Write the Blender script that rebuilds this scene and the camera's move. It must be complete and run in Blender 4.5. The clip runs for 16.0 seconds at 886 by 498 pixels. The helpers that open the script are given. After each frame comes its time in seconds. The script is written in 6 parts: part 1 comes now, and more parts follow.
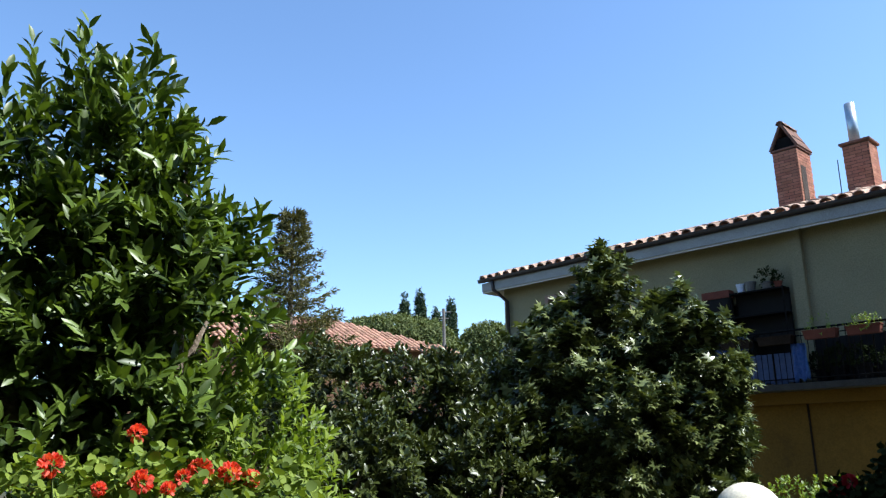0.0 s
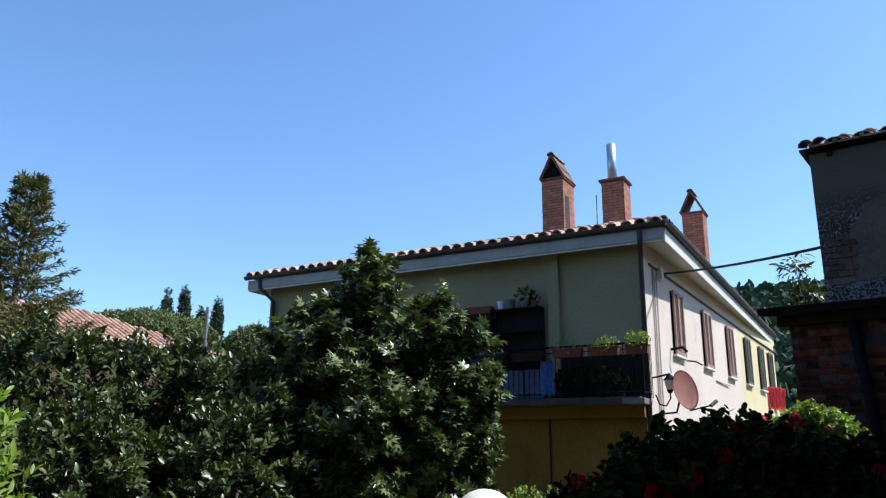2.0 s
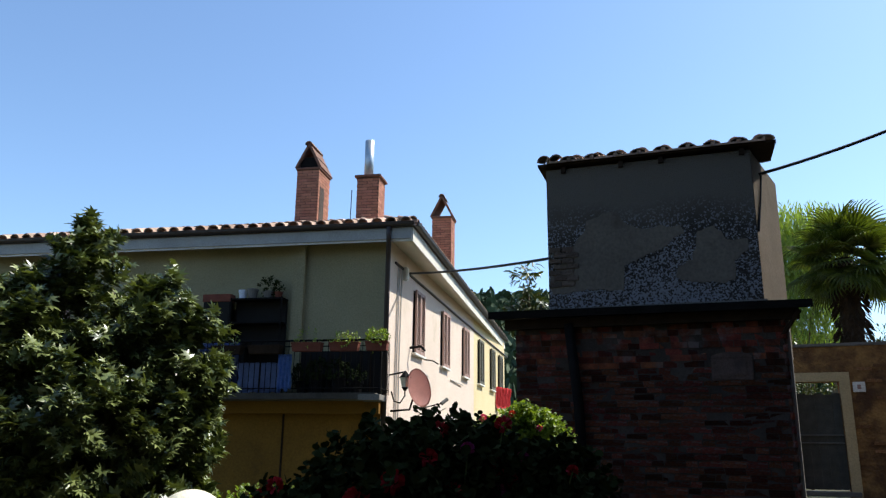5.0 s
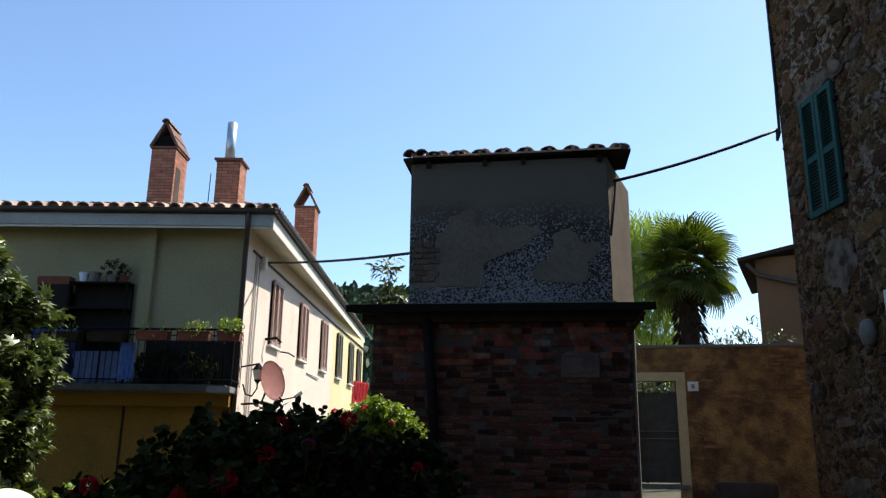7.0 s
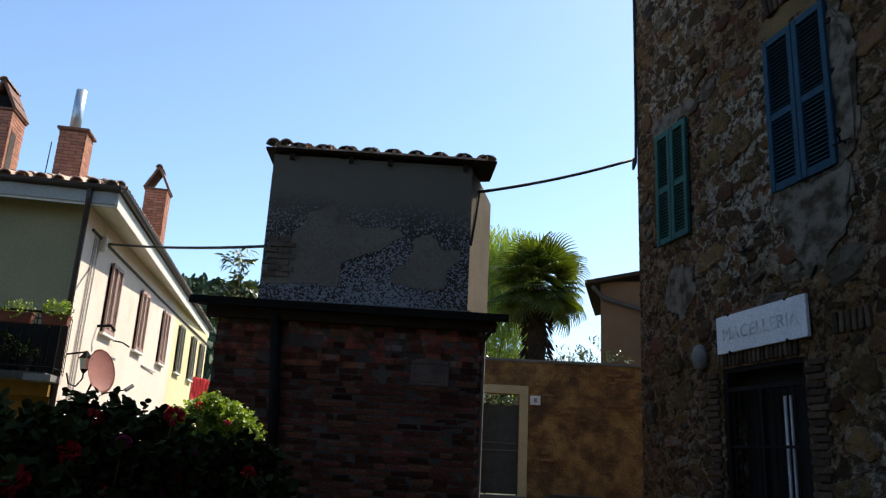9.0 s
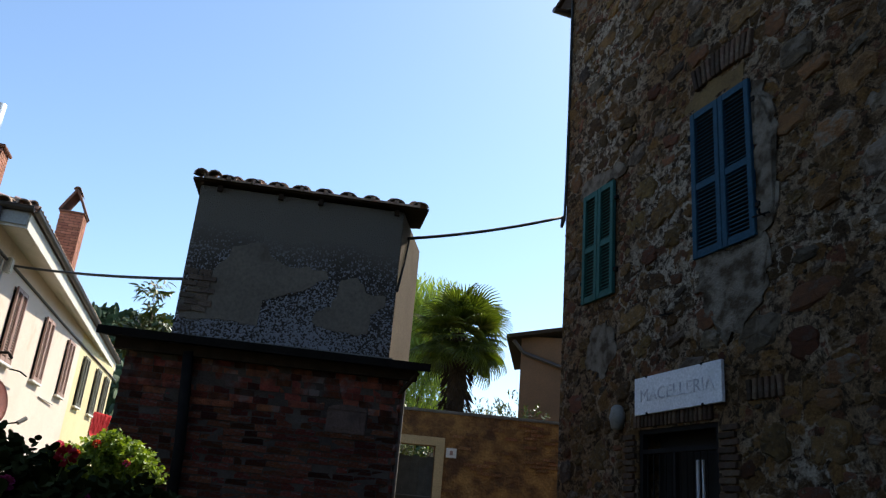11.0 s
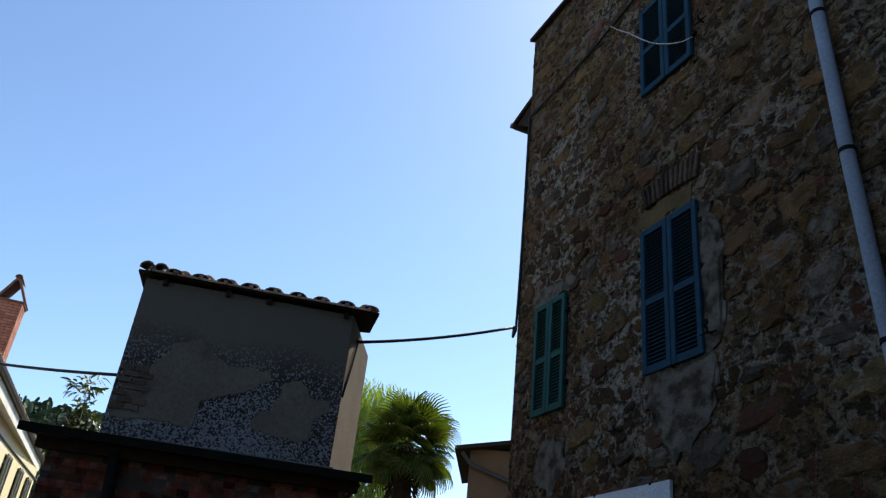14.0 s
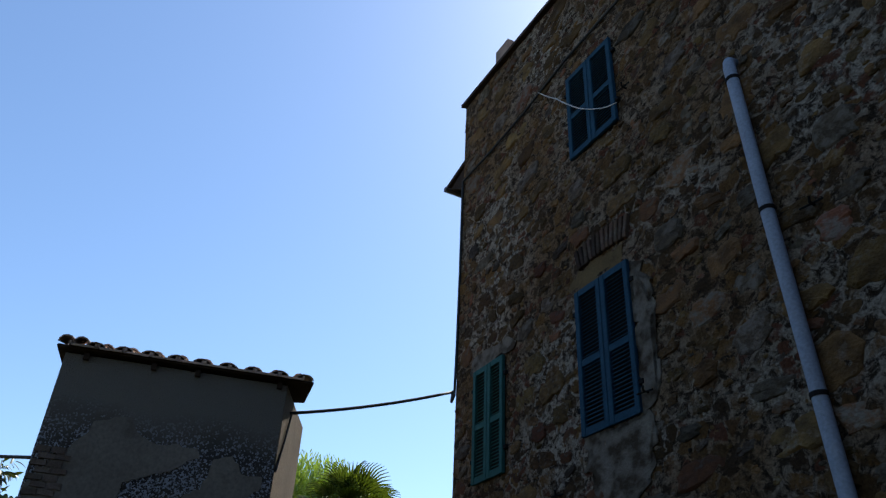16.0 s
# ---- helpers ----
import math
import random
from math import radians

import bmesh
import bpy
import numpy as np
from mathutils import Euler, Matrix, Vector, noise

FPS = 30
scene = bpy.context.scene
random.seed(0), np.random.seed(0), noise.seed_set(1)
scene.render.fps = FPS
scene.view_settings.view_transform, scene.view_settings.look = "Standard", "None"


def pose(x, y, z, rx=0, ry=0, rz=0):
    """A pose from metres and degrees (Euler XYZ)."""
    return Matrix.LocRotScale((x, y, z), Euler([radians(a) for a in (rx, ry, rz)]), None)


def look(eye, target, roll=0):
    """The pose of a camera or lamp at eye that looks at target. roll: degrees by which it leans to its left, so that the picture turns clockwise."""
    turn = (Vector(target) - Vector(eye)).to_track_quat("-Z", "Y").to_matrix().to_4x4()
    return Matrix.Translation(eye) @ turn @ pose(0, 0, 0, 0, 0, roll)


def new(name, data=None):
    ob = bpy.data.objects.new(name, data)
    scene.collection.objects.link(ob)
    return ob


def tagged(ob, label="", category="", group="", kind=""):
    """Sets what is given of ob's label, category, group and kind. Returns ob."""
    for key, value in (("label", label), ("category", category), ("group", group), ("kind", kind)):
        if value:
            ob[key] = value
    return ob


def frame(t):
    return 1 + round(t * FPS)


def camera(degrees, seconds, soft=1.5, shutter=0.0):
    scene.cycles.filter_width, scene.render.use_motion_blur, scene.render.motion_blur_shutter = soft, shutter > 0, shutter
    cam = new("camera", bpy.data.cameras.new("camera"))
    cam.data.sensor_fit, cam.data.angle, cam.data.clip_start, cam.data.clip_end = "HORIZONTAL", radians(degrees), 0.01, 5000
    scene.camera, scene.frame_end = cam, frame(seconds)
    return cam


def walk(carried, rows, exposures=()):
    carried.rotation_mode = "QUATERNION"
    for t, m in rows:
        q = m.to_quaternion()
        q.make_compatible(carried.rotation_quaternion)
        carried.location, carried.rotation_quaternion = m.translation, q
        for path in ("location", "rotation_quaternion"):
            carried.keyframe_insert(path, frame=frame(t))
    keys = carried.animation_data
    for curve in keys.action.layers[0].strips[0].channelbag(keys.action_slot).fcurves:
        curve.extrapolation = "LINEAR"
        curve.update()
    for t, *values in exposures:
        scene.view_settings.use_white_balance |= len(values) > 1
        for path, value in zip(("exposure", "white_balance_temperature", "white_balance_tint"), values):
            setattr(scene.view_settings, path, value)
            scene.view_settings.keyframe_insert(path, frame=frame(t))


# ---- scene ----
cam = camera(60.0, 16.0, soft=1.3)
PATH = [
    (0, (1.734, -1.591, 1.505), (0.065, -0.604, 1.996), -1.06),
    (0.5, (1.679, -1.534, 1.476), (0.091, -0.426, 1.976), -0.21),
    (1, (1.575, -1.461, 1.464), (0.065, -0.251, 1.969), -0.02),
    (1.5, (1.497, -1.267, 1.437), (0.071, 0.038, 1.949), 0.17),
    (2, (1.442, -1.146, 1.414), (0.136, 0.278, 1.929), 0.51),
    (2.5, (1.436, -1.023, 1.406), (0.234, 0.490, 1.922), 0.62),
    (3, (1.422, -0.974, 1.412), (0.298, 0.598, 1.927), 0.73),
    (3.5, (1.404, -0.904, 1.417), (0.362, 0.724, 1.933), 0.67),
    (4, (1.408, -0.840, 1.428), (0.458, 0.843, 1.941), 0.73),
    (6.5, (1.403, -0.664, 1.450), (0.857, 1.193, 1.951), 0.51),
    (7, (1.408, -0.606, 1.454), (0.953, 1.277, 1.953), 0.71),
    (7.5, (1.402, -0.548, 1.449), (1.035, 1.352, 1.952), 1.01),
    (8, (1.399, -0.487, 1.450), (1.130, 1.430, 1.955), 1.40),
    (8.5, (1.387, -0.435, 1.448), (1.203, 1.491, 1.953), 1.71),
    (9, (1.376, -0.391, 1.458), (1.283, 1.537, 1.982), 2.94),
    (9.5, (1.352, -0.345, 1.460), (1.327, 1.578, 2.010), 3.79),
    (12, (1.350, -0.268, 1.490), (1.487, 1.582, 2.238), 5.62),
    (12.5, (1.376, -0.240, 1.494), (1.531, 1.586, 2.294), 5.89),
    (13, (1.367, -0.234, 1.493), (1.528, 1.572, 2.338), 6.25),
    (13.5, (1.372, -0.228, 1.497), (1.538, 1.563, 2.371), 6.63),
    (14, (1.400, -0.214, 1.506), (1.571, 1.555, 2.424), 6.59),
    (14.5, (1.428, -0.197, 1.536), (1.612, 1.540, 2.511), 5.90),
    (15, (1.444, -0.180, 1.542), (1.648, 1.520, 2.575), 5.37),
    (15.5, (1.443, -0.169, 1.546), (1.688, 1.509, 2.607), 4.25),
    (16, (1.447, -0.151, 1.558), (1.751, 1.509, 2.630), 2.96),
]
walk(cam, [(t, look(eye, target, roll)) for t, eye, target, roll in PATH], exposures=[(0.0, 1.06, 5820, 7), (1.5, 0.86, 5500, 7), (2.5, 0.78, 5560, 7), (4.0, 0.84, 6050, 7), (6.5, 0.97, 6350, 7), (9.5, 1.04, 6600, 7), (12.5, 0.98, 6500, 7), (14.5, 0.82, 6250, 7), (16.0, 0.78, 6130, 7)])

# ---- world and sun ----
SUN_BEARING, SUN_HEIGHT = 44.0, 51.5
world = bpy.data.worlds.new("sky")
scene.world = world
world.use_nodes = True
wn = world.node_tree
sky = wn.nodes.new("ShaderNodeTexSky")
sky.sky_type = "NISHITA"
sky.sun_disc = False
sky.sun_elevation = radians(SUN_HEIGHT)
sky.sun_rotation = radians(SUN_BEARING)
sky.air_density, sky.dust_density, sky.ozone_density, sky.altitude = 1.05, 0.7, 3.5, 300
wn.links.new(sky.outputs[0], wn.nodes["Background"].inputs[0])
wn.nodes["Background"].inputs[1].default_value = 0.12
sun = new("sun", bpy.data.lights.new("sun", "SUN"))
sun.data.energy, sun.data.angle, sun.data.color = 4.2, radians(0.53), (1.0, 0.94, 0.85)
b, h = radians(SUN_BEARING), radians(SUN_HEIGHT)
sun.matrix_world = look((math.sin(b) * math.cos(h) * 60, math.cos(b) * math.cos(h) * 60, math.sin(h) * 60), (0, 0, 0))


# ---- materials ----
def mat(name, c1, c2, scale=3.0, fine=40.0, rough=0.85, bump=0.3, metal=0.0, rnd=0.0, specular=0.3, dark=None, dark_scale=1.2, dark_at=0.6, island=False, depth=0.02):
    """Two-scale mottled surface; rnd varies whole pieces; dark adds stains with a shape of their own."""
    m = bpy.data.materials.new(name)
    m.use_nodes = True
    n, l = m.node_tree.nodes, m.node_tree.links
    p = n["Principled BSDF"]
    tc = n.new("ShaderNodeTexCoord")
    big, small = n.new("ShaderNodeTexNoise"), n.new("ShaderNodeTexNoise")
    for node, s, d in ((big, scale, 5), (small, fine, 3)):
        node.inputs["Scale"].default_value, node.inputs["Detail"].default_value = s, d
        l.new(tc.outputs["Object"], node.inputs["Vector"])
    ramp = n.new("ShaderNodeValToRGB")
    ramp.color_ramp.elements[0].position, ramp.color_ramp.elements[1].position = 0.3, 0.7
    ramp.color_ramp.elements[0].color, ramp.color_ramp.elements[1].color = (*c1, 1), (*c2, 1)
    l.new(big.outputs["Fac"], ramp.inputs["Fac"])
    col = ramp.outputs["Color"]
    hsv = n.new("ShaderNodeHueSaturation")
    val = n.new("ShaderNodeMapRange")
    val.inputs["From Min"].default_value, val.inputs["From Max"].default_value = 0.25, 0.75
    val.inputs["To Min"].default_value, val.inputs["To Max"].default_value = 0.8, 1.2
    l.new(small.outputs["Fac"], val.inputs["Value"])
    l.new(col, hsv.inputs["Color"])
    l.new(val.outputs[0], hsv.inputs["Value"])
    col = hsv.outputs["Color"]
    if dark:
        st = n.new("ShaderNodeTexNoise")
        st.inputs["Scale"].default_value, st.inputs["Detail"].default_value, st.inputs["Roughness"].default_value = dark_scale, 8, 0.65
        l.new(tc.outputs["Object"], st.inputs["Vector"])
        r2 = n.new("ShaderNodeValToRGB")
        r2.color_ramp.elements[0].position, r2.color_ramp.elements[1].position = dark_at - 0.06, dark_at + 0.08
        l.new(st.outputs["Fac"], r2.inputs["Fac"])
        mix = n.new("ShaderNodeMix")
        mix.data_type = "RGBA"
        l.new(r2.outputs["Color"], mix.inputs["Factor"])
        l.new(col, mix.inputs["A"])
        mix.inputs["B"].default_value = (*dark, 1)
        col = mix.outputs["Result"]
    if rnd:
        inf = n.new("ShaderNodeNewGeometry") if island else n.new("ShaderNodeObjectInfo")
        out = inf.outputs["Random Per Island"] if island else inf.outputs["Random"]
        h2, r3, r4 = n.new("ShaderNodeHueSaturation"), n.new("ShaderNodeMapRange"), n.new("ShaderNodeMapRange")
        wn2 = n.new("ShaderNodeTexWhiteNoise")
        wn2.noise_dimensions = "1D"
        l.new(out, wn2.inputs["W"])
        r3.inputs["To Min"].default_value, r3.inputs["To Max"].default_value = 1 - rnd, 1 + rnd
        r4.inputs["To Min"].default_value, r4.inputs["To Max"].default_value = 0.5 - 0.022 * rnd, 0.5 + 0.022 * rnd
        l.new(out, r3.inputs["Value"])
        l.new(wn2.outputs["Value"], r4.inputs["Value"])
        l.new(r3.outputs[0], h2.inputs["Value"])
        l.new(r4.outputs[0], h2.inputs["Hue"])
        l.new(col, h2.inputs["Color"])
        col = h2.outputs["Color"]
    l.new(col, p.inputs["Base Color"])
    p.inputs["Roughness"].default_value, p.inputs["Metallic"].default_value = rough, metal
    p.inputs["Specular IOR Level"].default_value = specular
    if bump:
        bp = n.new("ShaderNodeBump")
        bp.inputs["Strength"].default_value, bp.inputs["Distance"].default_value = bump, depth
        l.new(small.outputs["Fac"], bp.inputs["Height"])
        l.new(bp.outputs["Normal"], p.inputs["Normal"])
    return m


def leaf_mat(name, c1, c2, rough=0.45, glow=0.35, specular=0.4):
    """Leaf: varied green, a waxy face and light shining through."""
    m = bpy.data.materials.new(name)
    m.use_nodes = True
    n, l = m.node_tree.nodes, m.node_tree.links
    p = n["Principled BSDF"]
    geo = n.new("ShaderNodeNewGeometry")
    ramp = n.new("ShaderNodeValToRGB")
    ramp.color_ramp.elements[0].color, ramp.color_ramp.elements[1].color = (*c1, 1), (*c2, 1)
    l.new(geo.outputs["Random Per Island"], ramp.inputs["Fac"])
    l.new(ramp.outputs["Color"], p.inputs["Base Color"])
    p.inputs["Roughness"].default_value, p.inputs["Specular IOR Level"].default_value = rough, specular
    tr = n.new("ShaderNodeBsdfTranslucent")
    tint = n.new("ShaderNodeMix")
    tint.data_type, tint.blend_type = "RGBA", "MULTIPLY"
    tint.inputs["Factor"].default_value = 1.0
    l.new(ramp.outputs["Color"], tint.inputs["A"])
    tint.inputs["B"].default_value = (1.5, 1.5, 0.5, 1)
    l.new(tint.outputs["Result"], tr.inputs["Color"])
    mix = n.new("ShaderNodeMixShader")
    mix.inputs[0].default_value = glow
    l.new(p.outputs[0], mix.inputs[1])
    l.new(tr.outputs[0], mix.inputs[2])
    l.new(mix.outputs[0], n["Material Output"].inputs["Surface"])
    return m


def pebble_mat(name, c1, c2, c3, scale=26.0):
    """Rough-cast render: pale and dark pebbles in a grey coat."""
    m = mat(name, c1, c2, 1.4, 60, 0.95, 0.0)
    n, l = m.node_tree.nodes, m.node_tree.links
    p = n["Principled BSDF"]
    old = p.inputs["Base Color"].links[0].from_socket
    tc = n.new("ShaderNodeTexCoord")
    v = n.new("ShaderNodeTexVoronoi")
    v.inputs["Scale"].default_value = scale
    l.new(tc.outputs["Object"], v.inputs["Vector"])
    pick = n.new("ShaderNodeSeparateColor")
    l.new(v.outputs["Color"], pick.inputs[0])
    zone = n.new("ShaderNodeTexNoise")
    zone.inputs["Scale"].default_value, zone.inputs["Detail"].default_value = 0.75, 6
    l.new(tc.outputs["Object"], zone.inputs["Vector"])
    addz = n.new("ShaderNodeMath")
    l.new(pick.outputs[0], addz.inputs[0])
    l.new(zone.outputs["Fac"], addz.inputs[1])
    r = n.new("ShaderNodeValToRGB")
    r.color_ramp.elements[0].position, r.color_ramp.elements[1].position = 0.86, 0.96
    sep, wear, addw = n.new("ShaderNodeSeparateXYZ"), n.new("ShaderNodeMapRange"), n.new("ShaderNodeMath")
    l.new(tc.outputs["Object"], sep.inputs[0])
    wear.inputs["From Min"].default_value, wear.inputs["From Max"].default_value = 3.4, 4.7
    wear.inputs["To Min"].default_value, wear.inputs["To Max"].default_value = 0.02, -0.42
    l.new(sep.outputs["Z"], wear.inputs["Value"])
    l.new(addz.outputs[0], addw.inputs[0])
    l.new(wear.outputs[0], addw.inputs[1])
    l.new(addw.outputs[0], r.inputs["Fac"])
    mix = n.new("ShaderNodeMix")
    mix.data_type = "RGBA"
    l.new(r.outputs["Color"], mix.inputs["Factor"])
    l.new(old, mix.inputs["A"])
    mix.inputs["B"].default_value = (*c3, 1)
    # the smooth coat that is left under the eaves, worn off in an uneven line
    coat_at, coat_mix, addc = n.new("ShaderNodeMapRange"), n.new("ShaderNodeMix"), n.new("ShaderNodeMath")
    addc.operation = "MULTIPLY_ADD"
    addc.inputs[1].default_value = 0.9
    l.new(zone.outputs["Fac"], addc.inputs[0])
    l.new(sep.outputs["Z"], addc.inputs[2])
    coat_at.inputs["From Min"].default_value, coat_at.inputs["From Max"].default_value = 4.68, 5.12
    l.new(addc.outputs[0], coat_at.inputs["Value"])
    coat_mix.data_type = "RGBA"
    l.new(coat_at.outputs[0], coat_mix.inputs["Factor"])
    l.new(mix.outputs["Result"], coat_mix.inputs["A"])
    coat_mix.inputs["B"].default_value = (0.15, 0.13, 0.105, 1)
    l.new(coat_mix.outputs["Result"], p.inputs["Base Color"])
    bp = n.new("ShaderNodeBump")
    bp.inputs["Strength"].default_value, bp.inputs["Distance"].default_value = 0.8, 0.02
    bp.invert = True
    l.new(v.outputs["Distance"], bp.inputs["Height"])
    l.new(bp.outputs["Normal"], p.inputs["Normal"])
    return m


def rubble_mat(name):
    """Old rubble work: ragged pale mortar, dark pits and the brown faces of stones half hidden under it."""
    m = bpy.data.materials.new(name)
    m.use_nodes = True
    n, l = m.node_tree.nodes, m.node_tree.links
    p = n["Principled BSDF"]
    tc = n.new("ShaderNodeTexCoord")

    def noise_tex(scale, detail, rough, distort=0.0):
        t = n.new("ShaderNodeTexNoise")
        t.inputs["Scale"].default_value, t.inputs["Detail"].default_value = scale, detail
        t.inputs["Roughness"].default_value, t.inputs["Distortion"].default_value = rough, distort
        l.new(tc.outputs["Object"], t.inputs["Vector"])
        return t

    def blend(fac, a, b_):
        x = n.new("ShaderNodeMix")
        x.data_type = "RGBA"
        for sock, v in (("Factor", fac), ("A", a), ("B", b_)):
            if isinstance(v, tuple):
                x.inputs[sock].default_value = (*v, 1)
            else:
                l.new(v, x.inputs[sock])
        return x.outputs["Result"]

    def steps(src, *stops):
        r = n.new("ShaderNodeValToRGB")
        e = r.color_ramp.elements
        for k, (at, v) in enumerate(stops):
            el = e[k] if k < 2 else e.new(at)
            el.position, el.color = at, (v, v, v, 1)
        l.new(src, r.inputs["Fac"])
        return r.outputs["Color"]

    wob = noise_tex(7.0, 4, 0.6)
    add = n.new("ShaderNodeVectorMath")
    add.operation = "MULTIPLY_ADD"
    add.inputs[1].default_value = (0.13, 0.13, 0.13)
    l.new(wob.outputs["Color"], add.inputs[0])
    l.new(tc.outputs["Object"], add.inputs[2])
    cell, edge = n.new("ShaderNodeTexVoronoi"), n.new("ShaderNodeTexVoronoi")
    edge.feature = "DISTANCE_TO_EDGE"
    for v in (cell, edge):
        v.inputs["Scale"].default_value = 5.2
        l.new(add.outputs[0], v.inputs["Vector"])
    pick = n.new("ShaderNodeSeparateColor")
    l.new(cell.outputs["Color"], pick.inputs[0])
    face = steps(edge.outputs["Distance"], (0.05, 0.0), (0.11, 1.0))
    hidden = steps(noise_tex(2.1, 6, 0.7).outputs["Fac"], (0.46, 1.0), (0.56, 0.0))
    show = n.new("ShaderNodeMath")
    show.operation = "MULTIPLY"
    l.new(face, show.inputs[0])
    l.new(hidden, show.inputs[1])
    ragged = noise_tex(9.0, 9, 0.74, 0.6)
    fine = noise_tex(42.0, 4, 0.6)
    zone = noise_tex(0.55, 3, 0.5)
    pale = blend(steps(zone.outputs["Fac"], (0.42, 0.0), (0.6, 1.0)), (0.15, 0.096, 0.052), (0.26, 0.218, 0.168))
    mortar = blend(steps(ragged.outputs["Fac"], (0.44, 0.0), (0.54, 1.0)), (0.026, 0.017, 0.01), pale)
    rock = blend(pick.outputs[0], (0.035, 0.022, 0.012), (0.125, 0.068, 0.024))
    rock = blend(steps(pick.outputs[1], (0.7, 0.0), (0.78, 1.0)), rock, (0.085, 0.034, 0.018))
    col = blend(show.outputs[0], mortar, rock)
    hsv, val = n.new("ShaderNodeHueSaturation"), n.new("ShaderNodeMapRange")
    val.inputs["From Min"].default_value, val.inputs["From Max"].default_value = 0.28, 0.72
    val.inputs["To Min"].default_value, val.inputs["To Max"].default_value = 0.55, 1.45
    l.new(fine.outputs["Fac"], val.inputs["Value"])
    l.new(val.outputs[0], hsv.inputs["Value"])
    l.new(col, hsv.inputs["Color"])
    l.new(hsv.outputs["Color"], p.inputs["Base Color"])
    p.inputs["Roughness"].default_value, p.inputs["Specular IOR Level"].default_value = 0.97, 0.08
    bp = n.new("ShaderNodeBump")
    bp.inputs["Strength"].default_value, bp.inputs["Distance"].default_value = 1.0, 0.05
    l.new(ragged.outputs["Fac"], bp.inputs["Height"])
    b2 = n.new("ShaderNodeBump")
    b2.inputs["Strength"].default_value, b2.inputs["Distance"].default_value = 0.7, 0.015
    l.new(fine.outputs["Fac"], b2.inputs["Height"])
    l.new(bp.outputs["Normal"], b2.inputs["Normal"])
    l.new(b2.outputs["Normal"], p.inputs["Normal"])
    return m


M_GROUND = mat("earth_and_grass", (0.075, 0.06, 0.038), (0.045, 0.055, 0.02), 0.6, 30, 0.95, 0.5)
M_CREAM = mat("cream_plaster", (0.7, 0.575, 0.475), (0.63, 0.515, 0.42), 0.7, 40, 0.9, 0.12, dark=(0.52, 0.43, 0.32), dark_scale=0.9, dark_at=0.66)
# cream plaster again, with the front's shade put into its colour
M_CREAM_SHADED = mat("cream_plaster_shaded", (0.31, 0.272, 0.16), (0.25, 0.22, 0.125), 0.7, 40, 0.9, 0.12)
# stained yellow, darkened to put the shade below the balcony into its colour
M_YELLOW_SHADED = mat("yellow_plaster_shaded", (0.25, 0.13, 0.018), (0.17, 0.085, 0.012), 0.8, 30, 0.9, 0.15, dark=(0.1, 0.055, 0.014), dark_scale=0.8, dark_at=0.64)
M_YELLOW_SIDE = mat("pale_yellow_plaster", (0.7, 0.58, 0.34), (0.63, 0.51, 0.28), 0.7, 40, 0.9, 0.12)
M_WHITE = mat("white_paint", (0.78, 0.76, 0.7), (0.68, 0.66, 0.6), 1.5, 50, 0.7, 0.08)
# fascia paint greyed to hold the shade on the house front
M_FASCIA_SHADED = mat("fascia_paint_shaded", (0.4, 0.395, 0.37), (0.31, 0.305, 0.285), 1.5, 40, 0.8, 0.1)
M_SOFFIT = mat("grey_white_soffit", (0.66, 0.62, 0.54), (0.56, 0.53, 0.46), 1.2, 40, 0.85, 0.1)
M_BRICK_OLD = mat("old_brick", (0.17, 0.05, 0.027), (0.06, 0.024, 0.017), 9, 55, 0.95, 0.8, rnd=0.7, specular=0.1, dark=(0.11, 0.09, 0.085), dark_scale=3.2, dark_at=0.57)
M_BRICK_STUFF = mat("old_brick_rest", (0.17, 0.05, 0.027), (0.06, 0.024, 0.017), 9, 55, 0.95, 0.8, rnd=0.7, specular=0.1, island=True, dark=(0.11, 0.09, 0.085), dark_scale=3.2, dark_at=0.57)
M_MORTAR = mat("grey_mortar", (0.085, 0.066, 0.056), (0.05, 0.038, 0.031), 3, 60, 0.95, 0.7)
M_STONE_GREY = mat("grey_rubble_stone", (0.085, 0.062, 0.04), (0.034, 0.026, 0.018), 5, 38, 0.95, 0.8, rnd=0.6, specular=0.1, dark=(0.11, 0.09, 0.07), dark_scale=2.0, dark_at=0.52)
M_STONE_RED = mat("rust_rubble_stone", (0.13, 0.058, 0.026), (0.07, 0.037, 0.022), 4, 35, 0.95, 0.8, rnd=0.6, specular=0.1, dark=(0.11, 0.09, 0.07), dark_scale=2.0, dark_at=0.6)
M_STONE = mat("brown_rubble_stone", (0.135, 0.08, 0.03), (0.045, 0.028, 0.014), 5, 38, 0.95, 1.0, rnd=0.5, specular=0.1, dark=(0.14, 0.115, 0.088), dark_scale=7, dark_at=0.61)
M_STONE_STUFF = mat("brown_rubble_stone_rest", (0.135, 0.08, 0.03), (0.045, 0.028, 0.014), 5, 38, 0.95, 1.0, rnd=0.5, specular=0.1, island=True, dark=(0.14, 0.115, 0.088), dark_scale=7, dark_at=0.61)
M_STONE_MORTAR = rubble_mat("ragged_lime_mortar")
M_RENDER_PATCH = mat("grey_cement_patch", (0.15, 0.128, 0.1), (0.085, 0.07, 0.054), 5.0, 40, 0.95, 0.8, dark=(0.045, 0.032, 0.02), dark_scale=5.0, dark_at=0.53, specular=0.1)
M_ROUGHCAST = pebble_mat("grey_roughcast", (0.06, 0.05, 0.04), (0.032, 0.027, 0.022), (0.25, 0.25, 0.265), 60.0)
